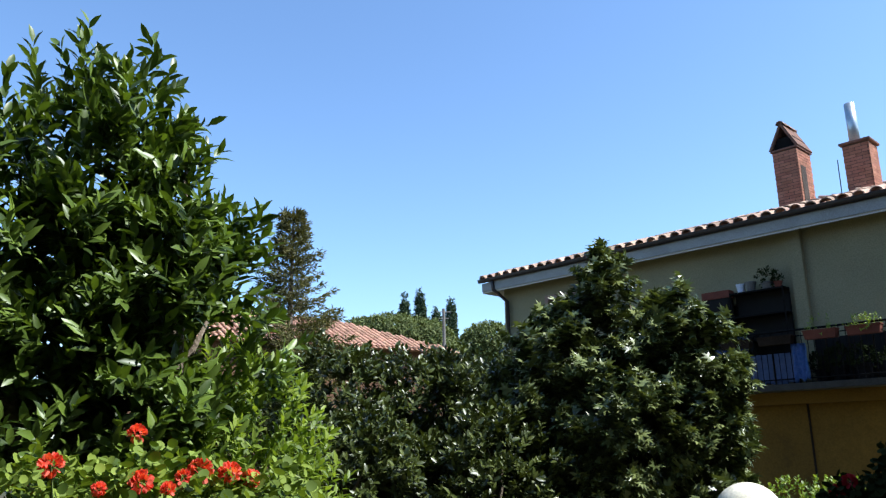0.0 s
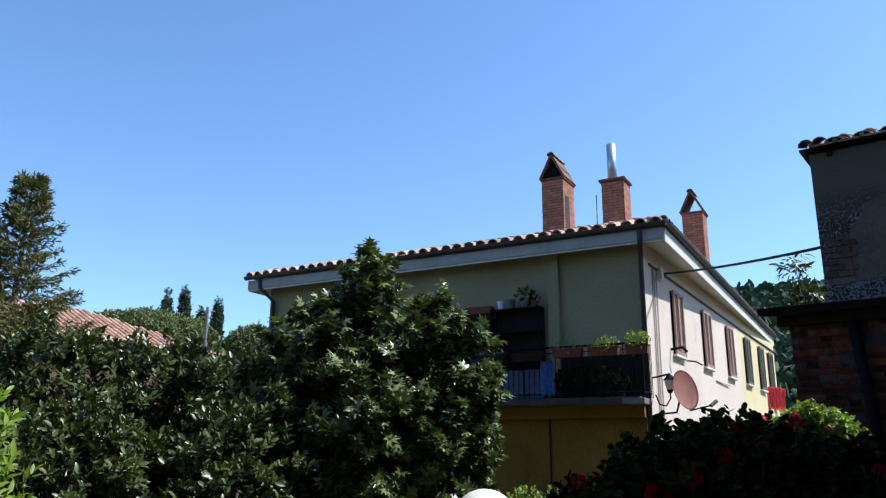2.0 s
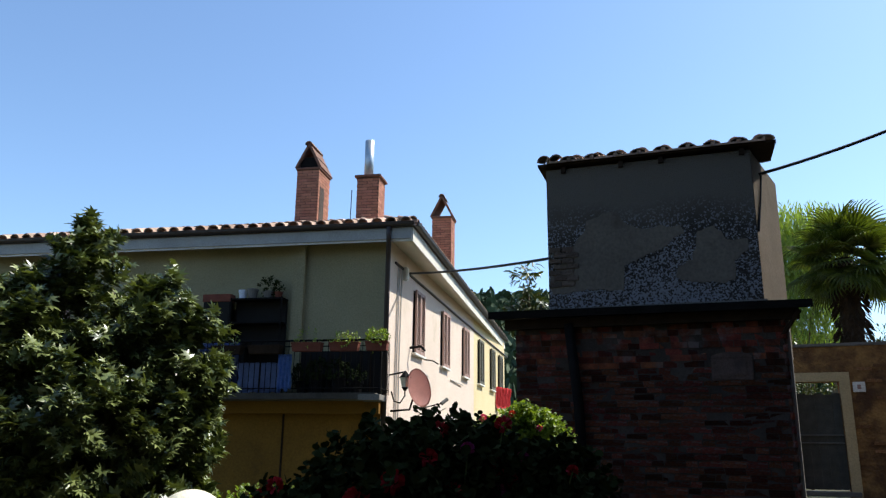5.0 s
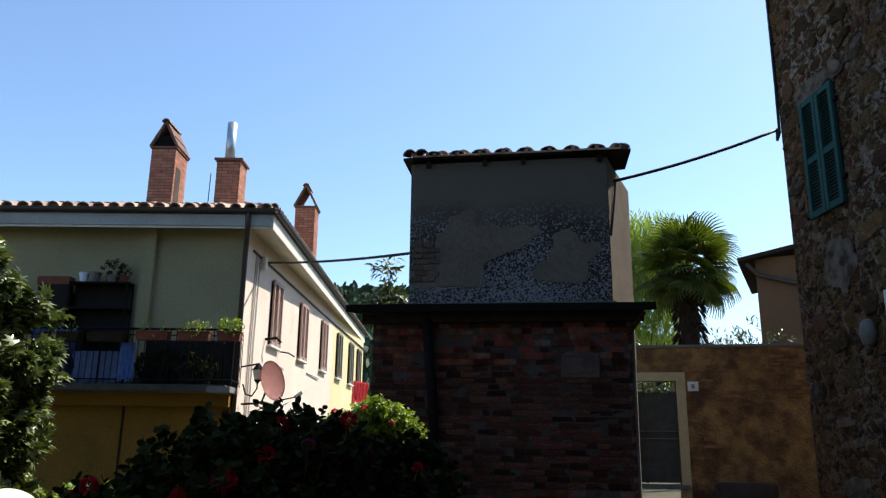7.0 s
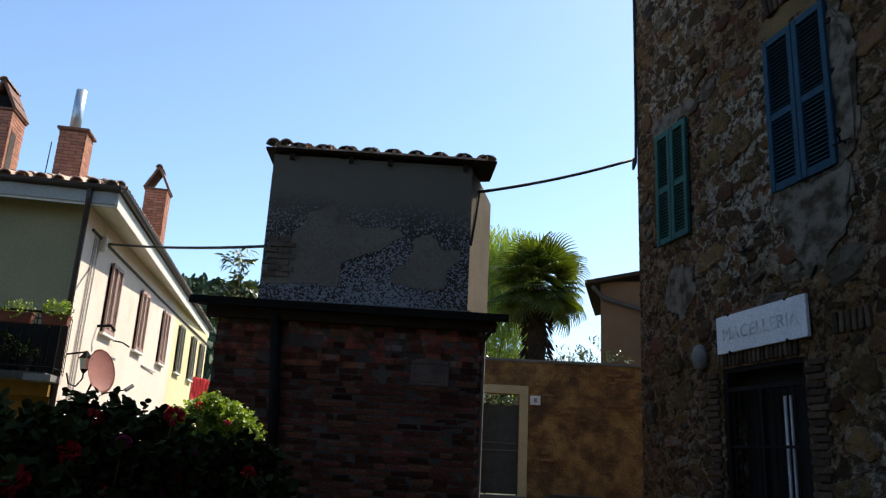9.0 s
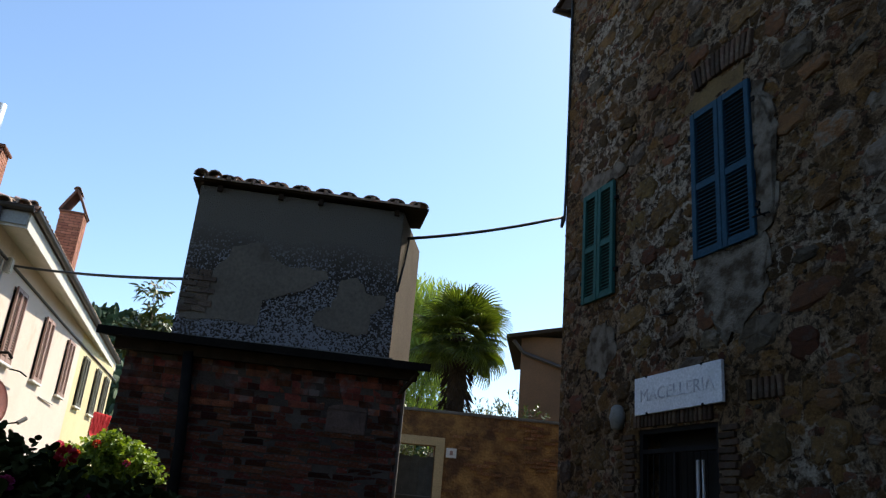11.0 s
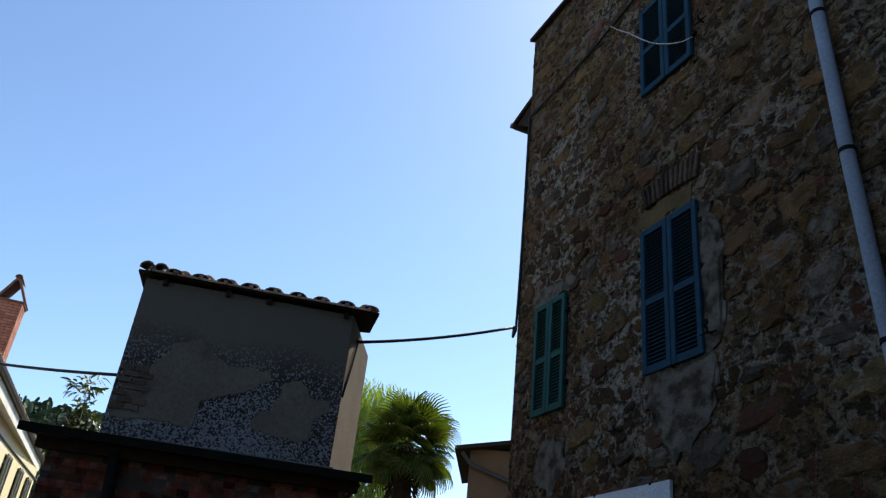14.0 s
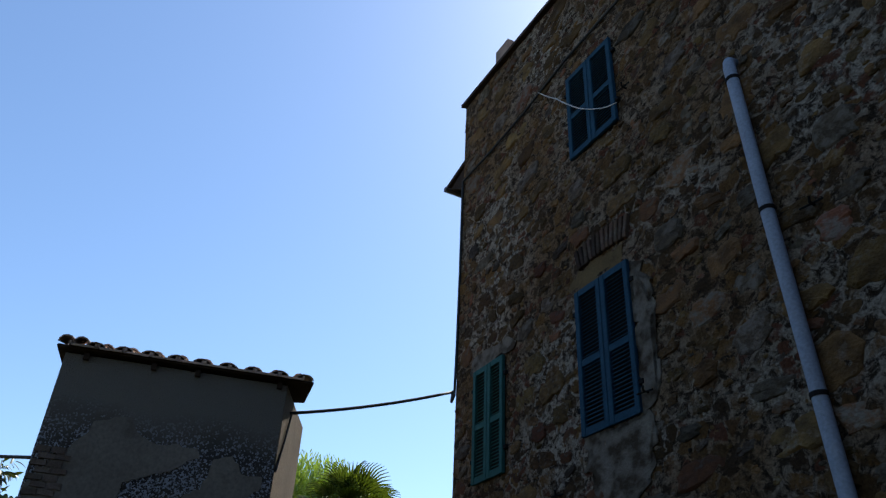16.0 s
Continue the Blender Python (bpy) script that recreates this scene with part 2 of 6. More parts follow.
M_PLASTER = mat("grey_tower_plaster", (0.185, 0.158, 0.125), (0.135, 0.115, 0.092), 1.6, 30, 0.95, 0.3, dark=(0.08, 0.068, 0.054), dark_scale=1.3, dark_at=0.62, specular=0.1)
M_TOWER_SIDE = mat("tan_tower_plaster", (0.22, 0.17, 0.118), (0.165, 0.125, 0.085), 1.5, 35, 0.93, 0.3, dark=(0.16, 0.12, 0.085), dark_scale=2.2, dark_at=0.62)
M_TILE = mat("terracotta_roof_tile", (0.48, 0.33, 0.24), (0.34, 0.235, 0.175), 5, 40, 0.9, 0.4, rnd=0.4, dark=(0.2, 0.17, 0.13), dark_scale=2.2, dark_at=0.6)
M_TILE_STUFF = mat("terracotta_roof_tile_rest", (0.48, 0.33, 0.24), (0.34, 0.235, 0.175), 5, 40, 0.9, 0.4, rnd=0.4, island=True, dark=(0.2, 0.17, 0.13), dark_scale=2.2, dark_at=0.6)
M_TILE_RED = mat("red_roof_tile", (0.5, 0.29, 0.19), (0.38, 0.21, 0.14), 2, 30, 0.9, 0.3, rnd=0.3, island=True)
M_DARKWOOD = mat("dark_weathered_wood", (0.04, 0.026, 0.017), (0.025, 0.016, 0.011), 8, 60, 0.9, 0.3, specular=0.1)
M_BROWNSHUT = mat("brown_shutter_paint", (0.4, 0.26, 0.21), (0.32, 0.2, 0.16), 5, 60, 0.6, 0.1)
M_GREENSHUT = mat("blue_green_shutter_paint", (0.016, 0.075, 0.066), (0.011, 0.056, 0.05), 6, 50, 0.7, 0.12, specular=0.15)
M_BLUESHUT = mat("petrol_blue_shutter_paint", (0.01, 0.045, 0.075), (0.007, 0.033, 0.057), 6, 50, 0.7, 0.12, specular=0.15)
M_GUTTER = mat("brown_gutter_metal", (0.05, 0.035, 0.03), (0.035, 0.025, 0.022), 5, 60, 0.5, 0.05, specular=0.5)
M_IRON = mat("black_iron", (0.012, 0.011, 0.01), (0.008, 0.007, 0.007), 9, 60, 0.8, 0.1, specular=0.08)
M_GALV = mat("galvanised_flue", (0.5, 0.56, 0.6), (0.42, 0.48, 0.52), 5, 40, 0.4, 0.05, metal=0.7)
M_PIPE = mat("grey_white_plastic_pipe", (0.24, 0.265, 0.31), (0.19, 0.21, 0.25), 2, 40, 0.6, 0.05)
# balcony concrete with the shade on its front edge put into the colour
M_SLAB_SHADED = mat("slab_edge_shaded", (0.085, 0.075, 0.062), (0.045, 0.04, 0.033), 3, 40, 0.95, 0.4, specular=0.1)
M_PALEBRICK = mat("plaster_smeared_brick", (0.17, 0.125, 0.095), (0.11, 0.085, 0.066), 6, 50, 0.95, 0.5, rnd=0.3, specular=0.1)
M_ARCHBRICK = mat("weathered_arch_brick", (0.075, 0.046, 0.031), (0.045, 0.03, 0.021), 6, 50, 0.95, 0.5, rnd=0.5, specular=0.1, dark=(0.09, 0.07, 0.055), dark_scale=5, dark_at=0.6)
M_CABLE = mat("black_cable", (0.02, 0.02, 0.02), (0.014, 0.014, 0.014), 9, 60, 0.6, 0.0)
M_PALECABLE = mat("pale_cable", (0.5, 0.48, 0.45), (0.42, 0.4, 0.37), 9, 60, 0.6, 0.0)
M_SIGN = mat("chalky_sign_paint", (0.6, 0.6, 0.62), (0.5, 0.5, 0.52), 3, 40, 0.7, 0.1, dark=(0.5, 0.5, 0.5), dark_scale=3, dark_at=0.68)
M_LETTER = mat("faded_letter_paint", (0.2, 0.2, 0.24), (0.62, 0.62, 0.64), 7, 90, 0.8, 0.0)
M_GLOBE = mat("cream_lamp_globe", (0.86, 0.80, 0.62), (0.82, 0.76, 0.58), 2, 40, 0.35, 0.0, specular=0.5)
M_DISH = mat("salmon_dish_paint", (0.55, 0.27, 0.22), (0.48, 0.23, 0.19), 3, 40, 0.5, 0.03)
M_POT = mat("terracotta_pot", (0.2, 0.06, 0.035), (0.14, 0.042, 0.026), 6, 50, 0.85, 0.2)
M_CLOTH = mat("blue_cloth", (0.10, 0.2, 0.55), (0.2, 0.32, 0.66), 12, 60, 0.9, 0.2)
M_BLUEGREY = mat("grey_blue_blanket", (0.15, 0.2, 0.38), (0.22, 0.28, 0.48), 8, 60, 0.9, 0.2)
M_NAVY = mat("navy_tarpaulin", (0.03, 0.045, 0.12), (0.04, 0.06, 0.16), 5, 60, 0.6, 0.1)
M_SIDESHUT = mat("grey_green_shutter_paint", (0.16, 0.15, 0.11), (0.12, 0.115, 0.085), 5, 60, 0.6, 0.1)
M_PLAQUE = mat("worn_grey_plaque", (0.14, 0.095, 0.08), (0.085, 0.06, 0.052), 8, 50, 0.95, 0.4, specular=0.05)
M_OCHREPATCH = mat("ochre_plaster_strip", (0.13, 0.09, 0.04), (0.085, 0.058, 0.028), 3, 40, 0.95, 0.3, specular=0.1)
M_REDCLOTH = mat("red_cloth", (0.45, 0.02, 0.025), (0.33, 0.014, 0.018), 6, 60, 0.9, 0.2)
M_WHITECLOTH = mat("white_curtain", (0.7, 0.74, 0.8), (0.6, 0.64, 0.72), 6, 60, 0.9, 0.2)
M_BARK = mat("grey_brown_bark", (0.2, 0.16, 0.12), (0.12, 0.095, 0.07), 9, 50, 0.95, 0.8)
M_PALMBARK = mat("fibrous_palm_bark", (0.06, 0.042, 0.024), (0.03, 0.022, 0.014), 12, 70, 0.95, 1.0, depth=0.05)
M_STEM = mat("green_stem", (0.12, 0.17, 0.05), (0.1, 0.14, 0.04), 9, 50, 0.7, 0.1)
M_GATEWOOD = mat("grey_green_gate_wood", (0.1, 0.096, 0.08), (0.062, 0.06, 0.05), 6, 50, 0.8, 0.3)
M_GATESTONE = mat("ochre_gate_surround", (0.58, 0.44, 0.24), (0.48, 0.36, 0.19), 2.5, 40, 0.9, 0.3)
M_OLDWALL = mat("ochre_patched_plaster", (0.4, 0.22, 0.075), (0.12, 0.056, 0.024), 3.2, 22, 0.95, 1.0, dark=(0.1, 0.05, 0.025), dark_scale=1.8, dark_at=0.54, depth=0.04)
M_FARWALL = mat("pinkish_far_plaster", (0.17, 0.088, 0.046), (0.11, 0.06, 0.033), 0.8, 20, 0.9, 0.1)
M_GLASS = mat("dark_window_glass", (0.02, 0.022, 0.025), (0.015, 0.016, 0.018), 3, 40, 0.08, 0.0, specular=0.6)
M_DARK = mat("dark_interior", (0.014, 0.013, 0.012), (0.01, 0.009, 0.008), 3, 40, 0.9, 0.0)
M_SLATE = mat("dark_roof_board", (0.015, 0.013, 0.012), (0.01, 0.009, 0.008), 4, 40, 1.0, 0.3, specular=0.02)
M_CONCRETE = mat("grey_concrete", (0.2, 0.187, 0.165), (0.14, 0.13, 0.115), 2, 40, 0.92, 0.3)
M_LAUREL = leaf_mat("laurel_leaf", (0.022, 0.044, 0.007), (0.16, 0.235, 0.033), 0.42, 0.18, 0.48)
# leaf and petal colours darkened to hold the shade they stand in
M_LEAF_SHADED = leaf_mat("leaf_shaded", (0.016, 0.024, 0.009), (0.035, 0.045, 0.015), 0.9, 0.05, 0.03)
M_MAGENTA_SHADED = leaf_mat("magenta_petal_shaded", (0.22, 0.02, 0.12), (0.3, 0.05, 0.17), 0.7, 0.15, 0.1)
M_CRIMSON_SHADED = leaf_mat("crimson_petal_shaded", (0.36, 0.014, 0.03), (0.46, 0.03, 0.06), 0.7, 0.15, 0.1)
M_FIG = leaf_mat("fig_leaf", (0.026, 0.044, 0.011), (0.24, 0.28, 0.1), 0.36, 0.1, 0.6)
M_HEDGE = leaf_mat("hedge_leaf", (0.021, 0.034, 0.008), (0.105, 0.128, 0.028), 0.38, 0.1, 0.45)
M_LOWBUSH = leaf_mat("light_bush_leaf", (0.075, 0.125, 0.016), (0.28, 0.36, 0.055), 0.5, 0.35)
M_SPRUCE = leaf_mat("spruce_needle", (0.07, 0.075, 0.03), (0.17, 0.155, 0.06), 0.7, 0.15, 0.15)
M_PINE = leaf_mat("pine_needle", (0.085, 0.105, 0.028), (0.15, 0.18, 0.05), 0.7, 0.1)
M_CYPRESS = leaf_mat("cypress_needle", (0.025, 0.05, 0.02), (0.045, 0.075, 0.03), 0.7, 0.1)
M_PALM = leaf_mat("palm_leaf", (0.045, 0.065, 0.01), (0.125, 0.16, 0.026), 0.45, 0.32)
M_WILLOW = leaf_mat("willow_leaf", (0.16, 0.24, 0.05), (0.28, 0.36, 0.1), 0.5, 0.45)
M_FOREST = leaf_mat("forest_leaf", (0.028, 0.05, 0.022), (0.055, 0.085, 0.035), 0.8, 0.0)
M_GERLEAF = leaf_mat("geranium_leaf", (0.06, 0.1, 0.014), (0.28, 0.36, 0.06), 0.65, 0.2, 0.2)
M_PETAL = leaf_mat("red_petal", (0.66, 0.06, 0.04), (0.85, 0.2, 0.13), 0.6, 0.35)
M_PINKPETAL = leaf_mat("magenta_petal", (0.5, 0.03, 0.16), (0.62, 0.07, 0.22), 0.6, 0.3)


# ---- building helpers ----
def thing(name, m=None, label="", category="", group="", kind=""):
    ob = new(name)
    ob.empty_display_size = 0.2
    if m is not None:
        ob.matrix_world = m
    return tagged(ob, label, category, group, kind)


def link(name, me, material, parent=None, label=""):
    if material is not None and not me.materials:
        me.materials.append(material)
    ob = new(name, me)
    if parent is not None:
        ob.parent = parent
    if label:
        ob["label"] = label
    return ob


def part(name, bm, material, parent=None, label="", smooth=False):
    """One mesh from a bmesh, as a part of its parent."""
    me = bpy.data.meshes.new(name)
    bmesh.ops.recalc_face_normals(bm, faces=bm.faces)
    bm.to_mesh(me)
    bm.free()
    if smooth:
        me.shade_smooth()
    return link(name, me, material, parent, label)


def box(bm, x0, x1, y0, y1, z0, z1, bevel=0.0):
    vs = [bm.verts.new((x, y, z)) for z in (z0, z1) for x, y in ((x0, y0), (x1, y0), (x1, y1), (x0, y1))]
    fs = [bm.faces.new([vs[i] for i in f]) for f in ((3, 2, 1, 0), (4, 5, 6, 7), (0, 1, 5, 4), (1, 2, 6, 5), (2, 3, 7, 6), (3, 0, 4, 7))]
    if bevel:
        bmesh.ops.bevel(bm, geom=list({e for f in fs for e in f.edges}), offset=bevel, segments=2, affect="EDGES")
    return bm


def boxed(*a, bevel=0.0):
    return box(bmesh.new(), *a, bevel=bevel)


def tube(bm, pts, radii, segs=8, caps=True):
    """A round tube along points, with a radius at each."""
    pts = [Vector(p) for p in pts]
    if not hasattr(radii, "__len__"):
        radii = [radii] * len(pts)
    rings, side = [], None
    for i, p in enumerate(pts):
        d = (pts[min(i + 1, len(pts) - 1)] - pts[max(i - 1, 0)]).normalized()
        if side is None:
            side = d.orthogonal().normalized()
        side = (side - d * side.dot(d)).normalized()
        up = d.cross(side)
        rings.append([bm.verts.new(p + radii[i] * (math.cos(a) * side + math.sin(a) * up)) for a in (2 * math.pi * k / segs for k in range(segs))])
    for r, s in zip(rings, rings[1:]):
        for k in range(segs):
            bm.faces.new((r[k], r[(k + 1) % segs], s[(k + 1) % segs], s[k]))
    if caps:
        bm.faces.new(rings[0][::-1])
        bm.faces.new(rings[-1])
    return bm


def tubed(pts, radii, segs=8):
    return tube(bmesh.new(), pts, radii, segs)


def prism(bm, outline, z0, z1):
    """An upright block over a plan outline."""
    lo, hi = [bm.verts.new((x, y, z0)) for x, y in outline], [bm.verts.new((x, y, z1)) for x, y in outline]
    bm.faces.new(lo[::-1])
    bm.faces.new(hi)
    for i in range(len(lo)):
        j = (i + 1) % len(lo)
        bm.faces.new((lo[i], lo[j], hi[j], hi[i]))
    return bm


def wall_with_holes(bm, x0, x1, z0, z1, y0, y1, holes):
    """A wall slab in the x-z plane from y0 to y1, with rectangular openings (xa, xb, za, zb) cut right through."""
    xs = sorted({x0, x1, *[v for q in holes for v in q[:2]]})
    zs = sorted({z0, z1, *[v for q in holes for v in q[2:]]})
    solid = lambda i, j: 0 <= i < len(xs) - 1 and 0 <= j < len(zs) - 1 and not any(a <= xs[i] and xs[i + 1] <= b_ and c <= zs[j] and zs[j + 1] <= d for a, b_, c, d in holes)
    made = {}

    def v(x, y, z):
        if (x, y, z) not in made:
            made[(x, y, z)] = bm.verts.new((x, y, z))
        return made[(x, y, z)]

    for i in range(len(xs) - 1):
        for j in range(len(zs) - 1):
            if not solid(i, j):
                continue
            a, b_, c, d = xs[i], xs[i + 1], zs[j], zs[j + 1]
            bm.faces.new((v(a, y0, c), v(b_, y0, c), v(b_, y0, d), v(a, y0, d)))
            bm.faces.new((v(a, y1, d), v(b_, y1, d), v(b_, y1, c), v(a, y1, c)))
            if not solid(i - 1, j):
                bm.faces.new((v(a, y0, c), v(a, y0, d), v(a, y1, d), v(a, y1, c)))
            if not solid(i + 1, j):
                bm.faces.new((v(b_, y0, c), v(b_, y1, c), v(b_, y1, d), v(b_, y0, d)))
            if not solid(i, j - 1):
                bm.faces.new((v(a, y0, c), v(a, y1, c), v(b_, y1, c), v(b_, y0, c)))
            if not solid(i, j + 1):
                bm.faces.new((v(a, y0, d), v(b_, y0, d), v(b_, y1, d), v(a, y1, d)))
    return bm


rng = np.random.default_rng(7)

# leaf shapes: along, across, lift
OVAL = (((0, 0, 0), (.33, .5, .06), (.33, 0, 0), (.33, -.5, .06), (.7, .4, .05), (.7, 0, 0), (.7, -.4, .05), (1, 0, -.06)),
        ((0, 2, 1), (0, 3, 2), (2, 5, 4, 1), (3, 6, 5, 2), (5, 7, 4), (6, 7, 5)))
FIGLEAF = (((.34, 0, .03), (0, 0, 0), (.0, .22, .0), (.16, .56, -.08), (.3, .2, .04), (.72, .5, -.1), (.56, .14, .03), (1, 0, -.16),
            (.56, -.14, .03), (.72, -.5, -.1), (.3, -.2, .04), (.16, -.56, -.08), (.0, -.22, .0)),
           tuple((0, i, i + 1) for i in range(1, 12)) + ((0, 12, 1),))
ROUND = (((.5, 0, -.06), (0, 0, 0), (.1, .38, .04), (.45, .52, .05), (.85, .36, .03), (1, 0, .02), (.85, -.36, .03), (.45, -.52, .05), (.1, -.38, .04)),
         tuple((0, i, i + 1) for i in range(1, 8)) + ((0, 8, 1),))
BLADE = (((0, 0, 0), (.5, .5, .04), (1, 0, 0), (.5, -.5, .04)), ((0, 1, 2), (0, 2, 3)))


def unit(a):
    return a / np.maximum(np.linalg.norm(a, axis=-1, keepdims=True), 1e-9)


def leaf_mesh(name, pos, ways, ups, length, width, shape):
    """One mesh of many leaves, each with its own place, way and face."""
    pts, faces = np.array(shape[0], float), shape[1]
    ways = unit(ways)
    side = unit(np.cross(ups, ways))
    face = np.cross(ways, side)
    n, k = len(pos), len(pts)
    length = np.broadcast_to(np.asarray(length, float), (n,))[:, None, None]
    width = np.broadcast_to(np.asarray(width, float), (n,))[:, None, None]
    v = pos[:, None] + length * (pts[None, :, :1] * ways[:, None] + pts[None, :, 2:] * face[:, None]) + width * pts[None, :, 1:2] * side[:, None]
    quads = [f for f in faces]
    sizes = np.tile([len(f) for f in quads], n)
    flat = np.concatenate([f for f in quads])
    idx = (flat[None] + k * np.arange(n)[:, None]).ravel()
    me = bpy.data.meshes.new(name)
    me.vertices.add(n * k)
    me.vertices.foreach_set("co", v.astype(np.float32).ravel())
    me.loops.add(len(idx))
    me.loops.foreach_set("vertex_index", idx.astype(np.int32))
    me.polygons.add(len(sizes))
    me.polygons.foreach_set("loop_start", np.r_[0, np.cumsum(sizes)[:-1]].astype(np.int32))
    me.update(calc_edges=True)
    me.validate()
    return me


def blob_points(n, blobs, shell=0.35, wild=0.16):
    """Points in a union of ellipsoids (centre, radii), mostly in their outer shells, with the outward way at each."""
    vol = np.array([r[0] * r[1] * r[2] for _, r in blobs]) ** 0.75
    pick = rng.choice(len(blobs), n, p=vol / vol.sum())
    c, r = np.array([b_[0] for b_ in blobs], float)[pick], np.array([b_[1] for b_ in blobs], float)[pick]
    d = unit(rng.normal(size=(n, 3)))
    s = (1 - shell * rng.random(n) ** 1.5)[:, None] * (1 - wild / 2 + wild * rng.random((n, 1)))
    return c + d * r * s, unit(d / r)


def shoots(base, ways, count, run, spread=0.9, droop=0.0):
    """Leaf places and ways along short twigs: count leaves on each twig of length run."""
    n = len(base)
    ways = unit(ways)
    t = (np.arange(count) + 0.5) / count
    a = np.arange(count)[None] * 2.4 + rng.random((n, 1)) * 6.28
    s1 = unit(np.cross(ways, unit(rng.normal(size=(n, 3)))))
    s2 = np.cross(ways, s1)
    radial = np.cos(a)[..., None] * s1[:, None] + np.sin(a)[..., None] * s2[:, None]
    open_ = spread * (1.15 - 0.55 * t)[None, :, None]
    d = ways[:, None] * (1.0 - 0.35 * open_) + radial * open_ + rng.normal(size=(n, count, 3)) * 0.18
    d[..., 2] -= droop
    p = base[:, None] + ways[:, None] * (t[None, :, None] * np.asarray(run).reshape(-1, 1, 1))
    up = ways[:, None] + 0.25 * rng.normal(size=(n, count, 3)) + np.array([0, 0, 0.25])
    return p.reshape(-1, 3), d.reshape(-1, 3), up.reshape(-1, 3)


def crown(name, parent, blobs, twigs, per, run, length, width, shape, material, up=0.6, shell=0.35, spread=0.9, droop=0.0, label="", clumps=0, clump_size=0.14, wild=0.16):
    p, out = blob_points(clumps or twigs, blobs, shell, wild)
    if clumps:
        pick = rng.integers(0, clumps, twigs)
        p, out = p[pick] + clump_size * np.clip(rng.normal(size=(twigs, 3)), -1.7, 1.7) * np.array([1, 1, 0.8]), out[pick]
    ways = unit(out + np.array([0, 0, up]) + 0.35 * rng.normal(size=p.shape))
    p, d, u = shoots(p, ways, per, run, spread, droop)
    size = length * (0.7 + 0.6 * rng.random(len(p)))
    me = leaf_mesh(name, p, d, u, size, size * width, shape)
    ob = link(name, me, material, parent, label)
    ob["kind"] = "stuff"
    return ob


def limbs(parent, base, tips, r0, name="trunk", material=None, bend=0.25):
    """Tapered stems from one foot to each tip."""
    bm = bmesh.new()
    for tip in tips:
        a, b_ = Vector(base), Vector(tip)
        mid = a.lerp(b_, 0.45) + Vector((random.uniform(-bend, bend), random.uniform(-bend, bend), bend))
        pts = [a.lerp(mid, s) for s in (0, 0.5)] + [mid] + [mid.lerp(b_, s) for s in (0.5, 1)]
        tube(bm, pts, [r0, r0 * 0.8, r0 * 0.6, r0 * 0.38, r0 * 0.14], 6)
    return part(name, bm, material or M_BARK, parent, smooth=True)


def ground_z(x, y):
    """The ground climbs from the garden to the lane and falls a little towards the big house."""
    s = min(max((x + 3.5) / 3.0, 0), 1)
    s = s * s * (3 - 2 * s)
    rise = min(max(y, -10), 15.2) * 0.028
    return 0.12 + s * max(rise, -0.3)


# ---- ground and distance ----
bm = bmesh.new()
xs = [-900, -300, -120, -60, -30, -18] + [-12 + 0.75 * i for i in range(33)] + [14, 20, 40, 120, 300, 900]
ys = [-900, -300, -80, -30, -12] + [-8 + 0.8 * i for i in range(34)] + [22, 30, 45, 80, 200, 400, 900]
grid = [[bm.verts.new((x, y, ground_z(x, y) + 0.02 * noise.noise(Vector((x, y, 0))))) for x in xs] for y in ys]
for r0, r1 in zip(grid, grid[1:]):
    for i in range(len(xs) - 1):
        bm.faces.new((r0[i], r0[i + 1], r1[i + 1], r1[i]))
tagged(part("ground", bm, M_GROUND, None, smooth=True), "bare earth and thin grass of a village garden", "ground", kind="structure")


def hill_height(x, y):
    """The wooded ridge behind the big house."""
    a = math.exp(-((x + 100) / 190) ** 2) * 52 * min(max((y - 170) / 120, 0), 1)
    b_ = math.exp(-((x + 330) / 200) ** 2) * 32 * min(max((y - 120) / 120, 0), 1)
    return a + b_ + 3.0 * noise.noise(Vector((x * 0.02, y * 0.02, 3.0)))


bm = bmesh.new()
hx, hy_ = [-560 + 20 * i for i in range(40)], [120 + 14 * i for i in range(22)]
grid = [[bm.verts.new((x, y, max(hill_height(x, y), -1.0))) for x in hx] for y in hy_]
for r0, r1 in zip(grid, grid[1:]):
    for i in range(len(hx) - 1):
        bm.faces.new((r0[i], r0[i + 1], r1[i + 1], r1[i]))
hill = tagged(part("backdrop", bm, M_FOREST, None, smooth=True), "far ridge covered with dark green woodland", "hill", kind="structure")
n = 26000
px_, py_ = rng.uniform(-330, 60, n), rng.uniform(150, 330, n)
p = np.array([(x, y, hill_height(x, y) + 3.0 * u) for x, y, u in zip(px_, py_, rng.random(n))])
ob = link("woodland", leaf_mesh("woodland", p, unit(rng.normal(size=(n, 3)) + np.array([0, -0.3, 0.5])), rng.normal(size=(n, 3)), rng.uniform(2.0, 4.5, n), rng.uniform(1.6, 3.2, n), ROUND), M_FOREST)
tagged(ob, "dense dark green woodland canopy on the far ridge", "woodland", kind="stuff")

# ---- the big cream house: u along its front, v along its side, from the corner of the gutters ----
HOUSE = pose(-5.416, 13.09, 0, 0, 0, 13.1)
EAVE, HL, HW = 6.08, 17.87, 11.49
# the side wall is turned slightly askew under its eaves to fit the camera's view
SIDE = pose(-0.66, 0.48, 0, 0, 0, -2.21) @ pose(0.72, -0.48, 0)
house = thing("house", HOUSE, "two-storey cream and yellow plastered house with hipped tile roof", "house")
SIDE_WIN = [3.0, 5.9, 8.8, 11.5, 14.0, 15.95]
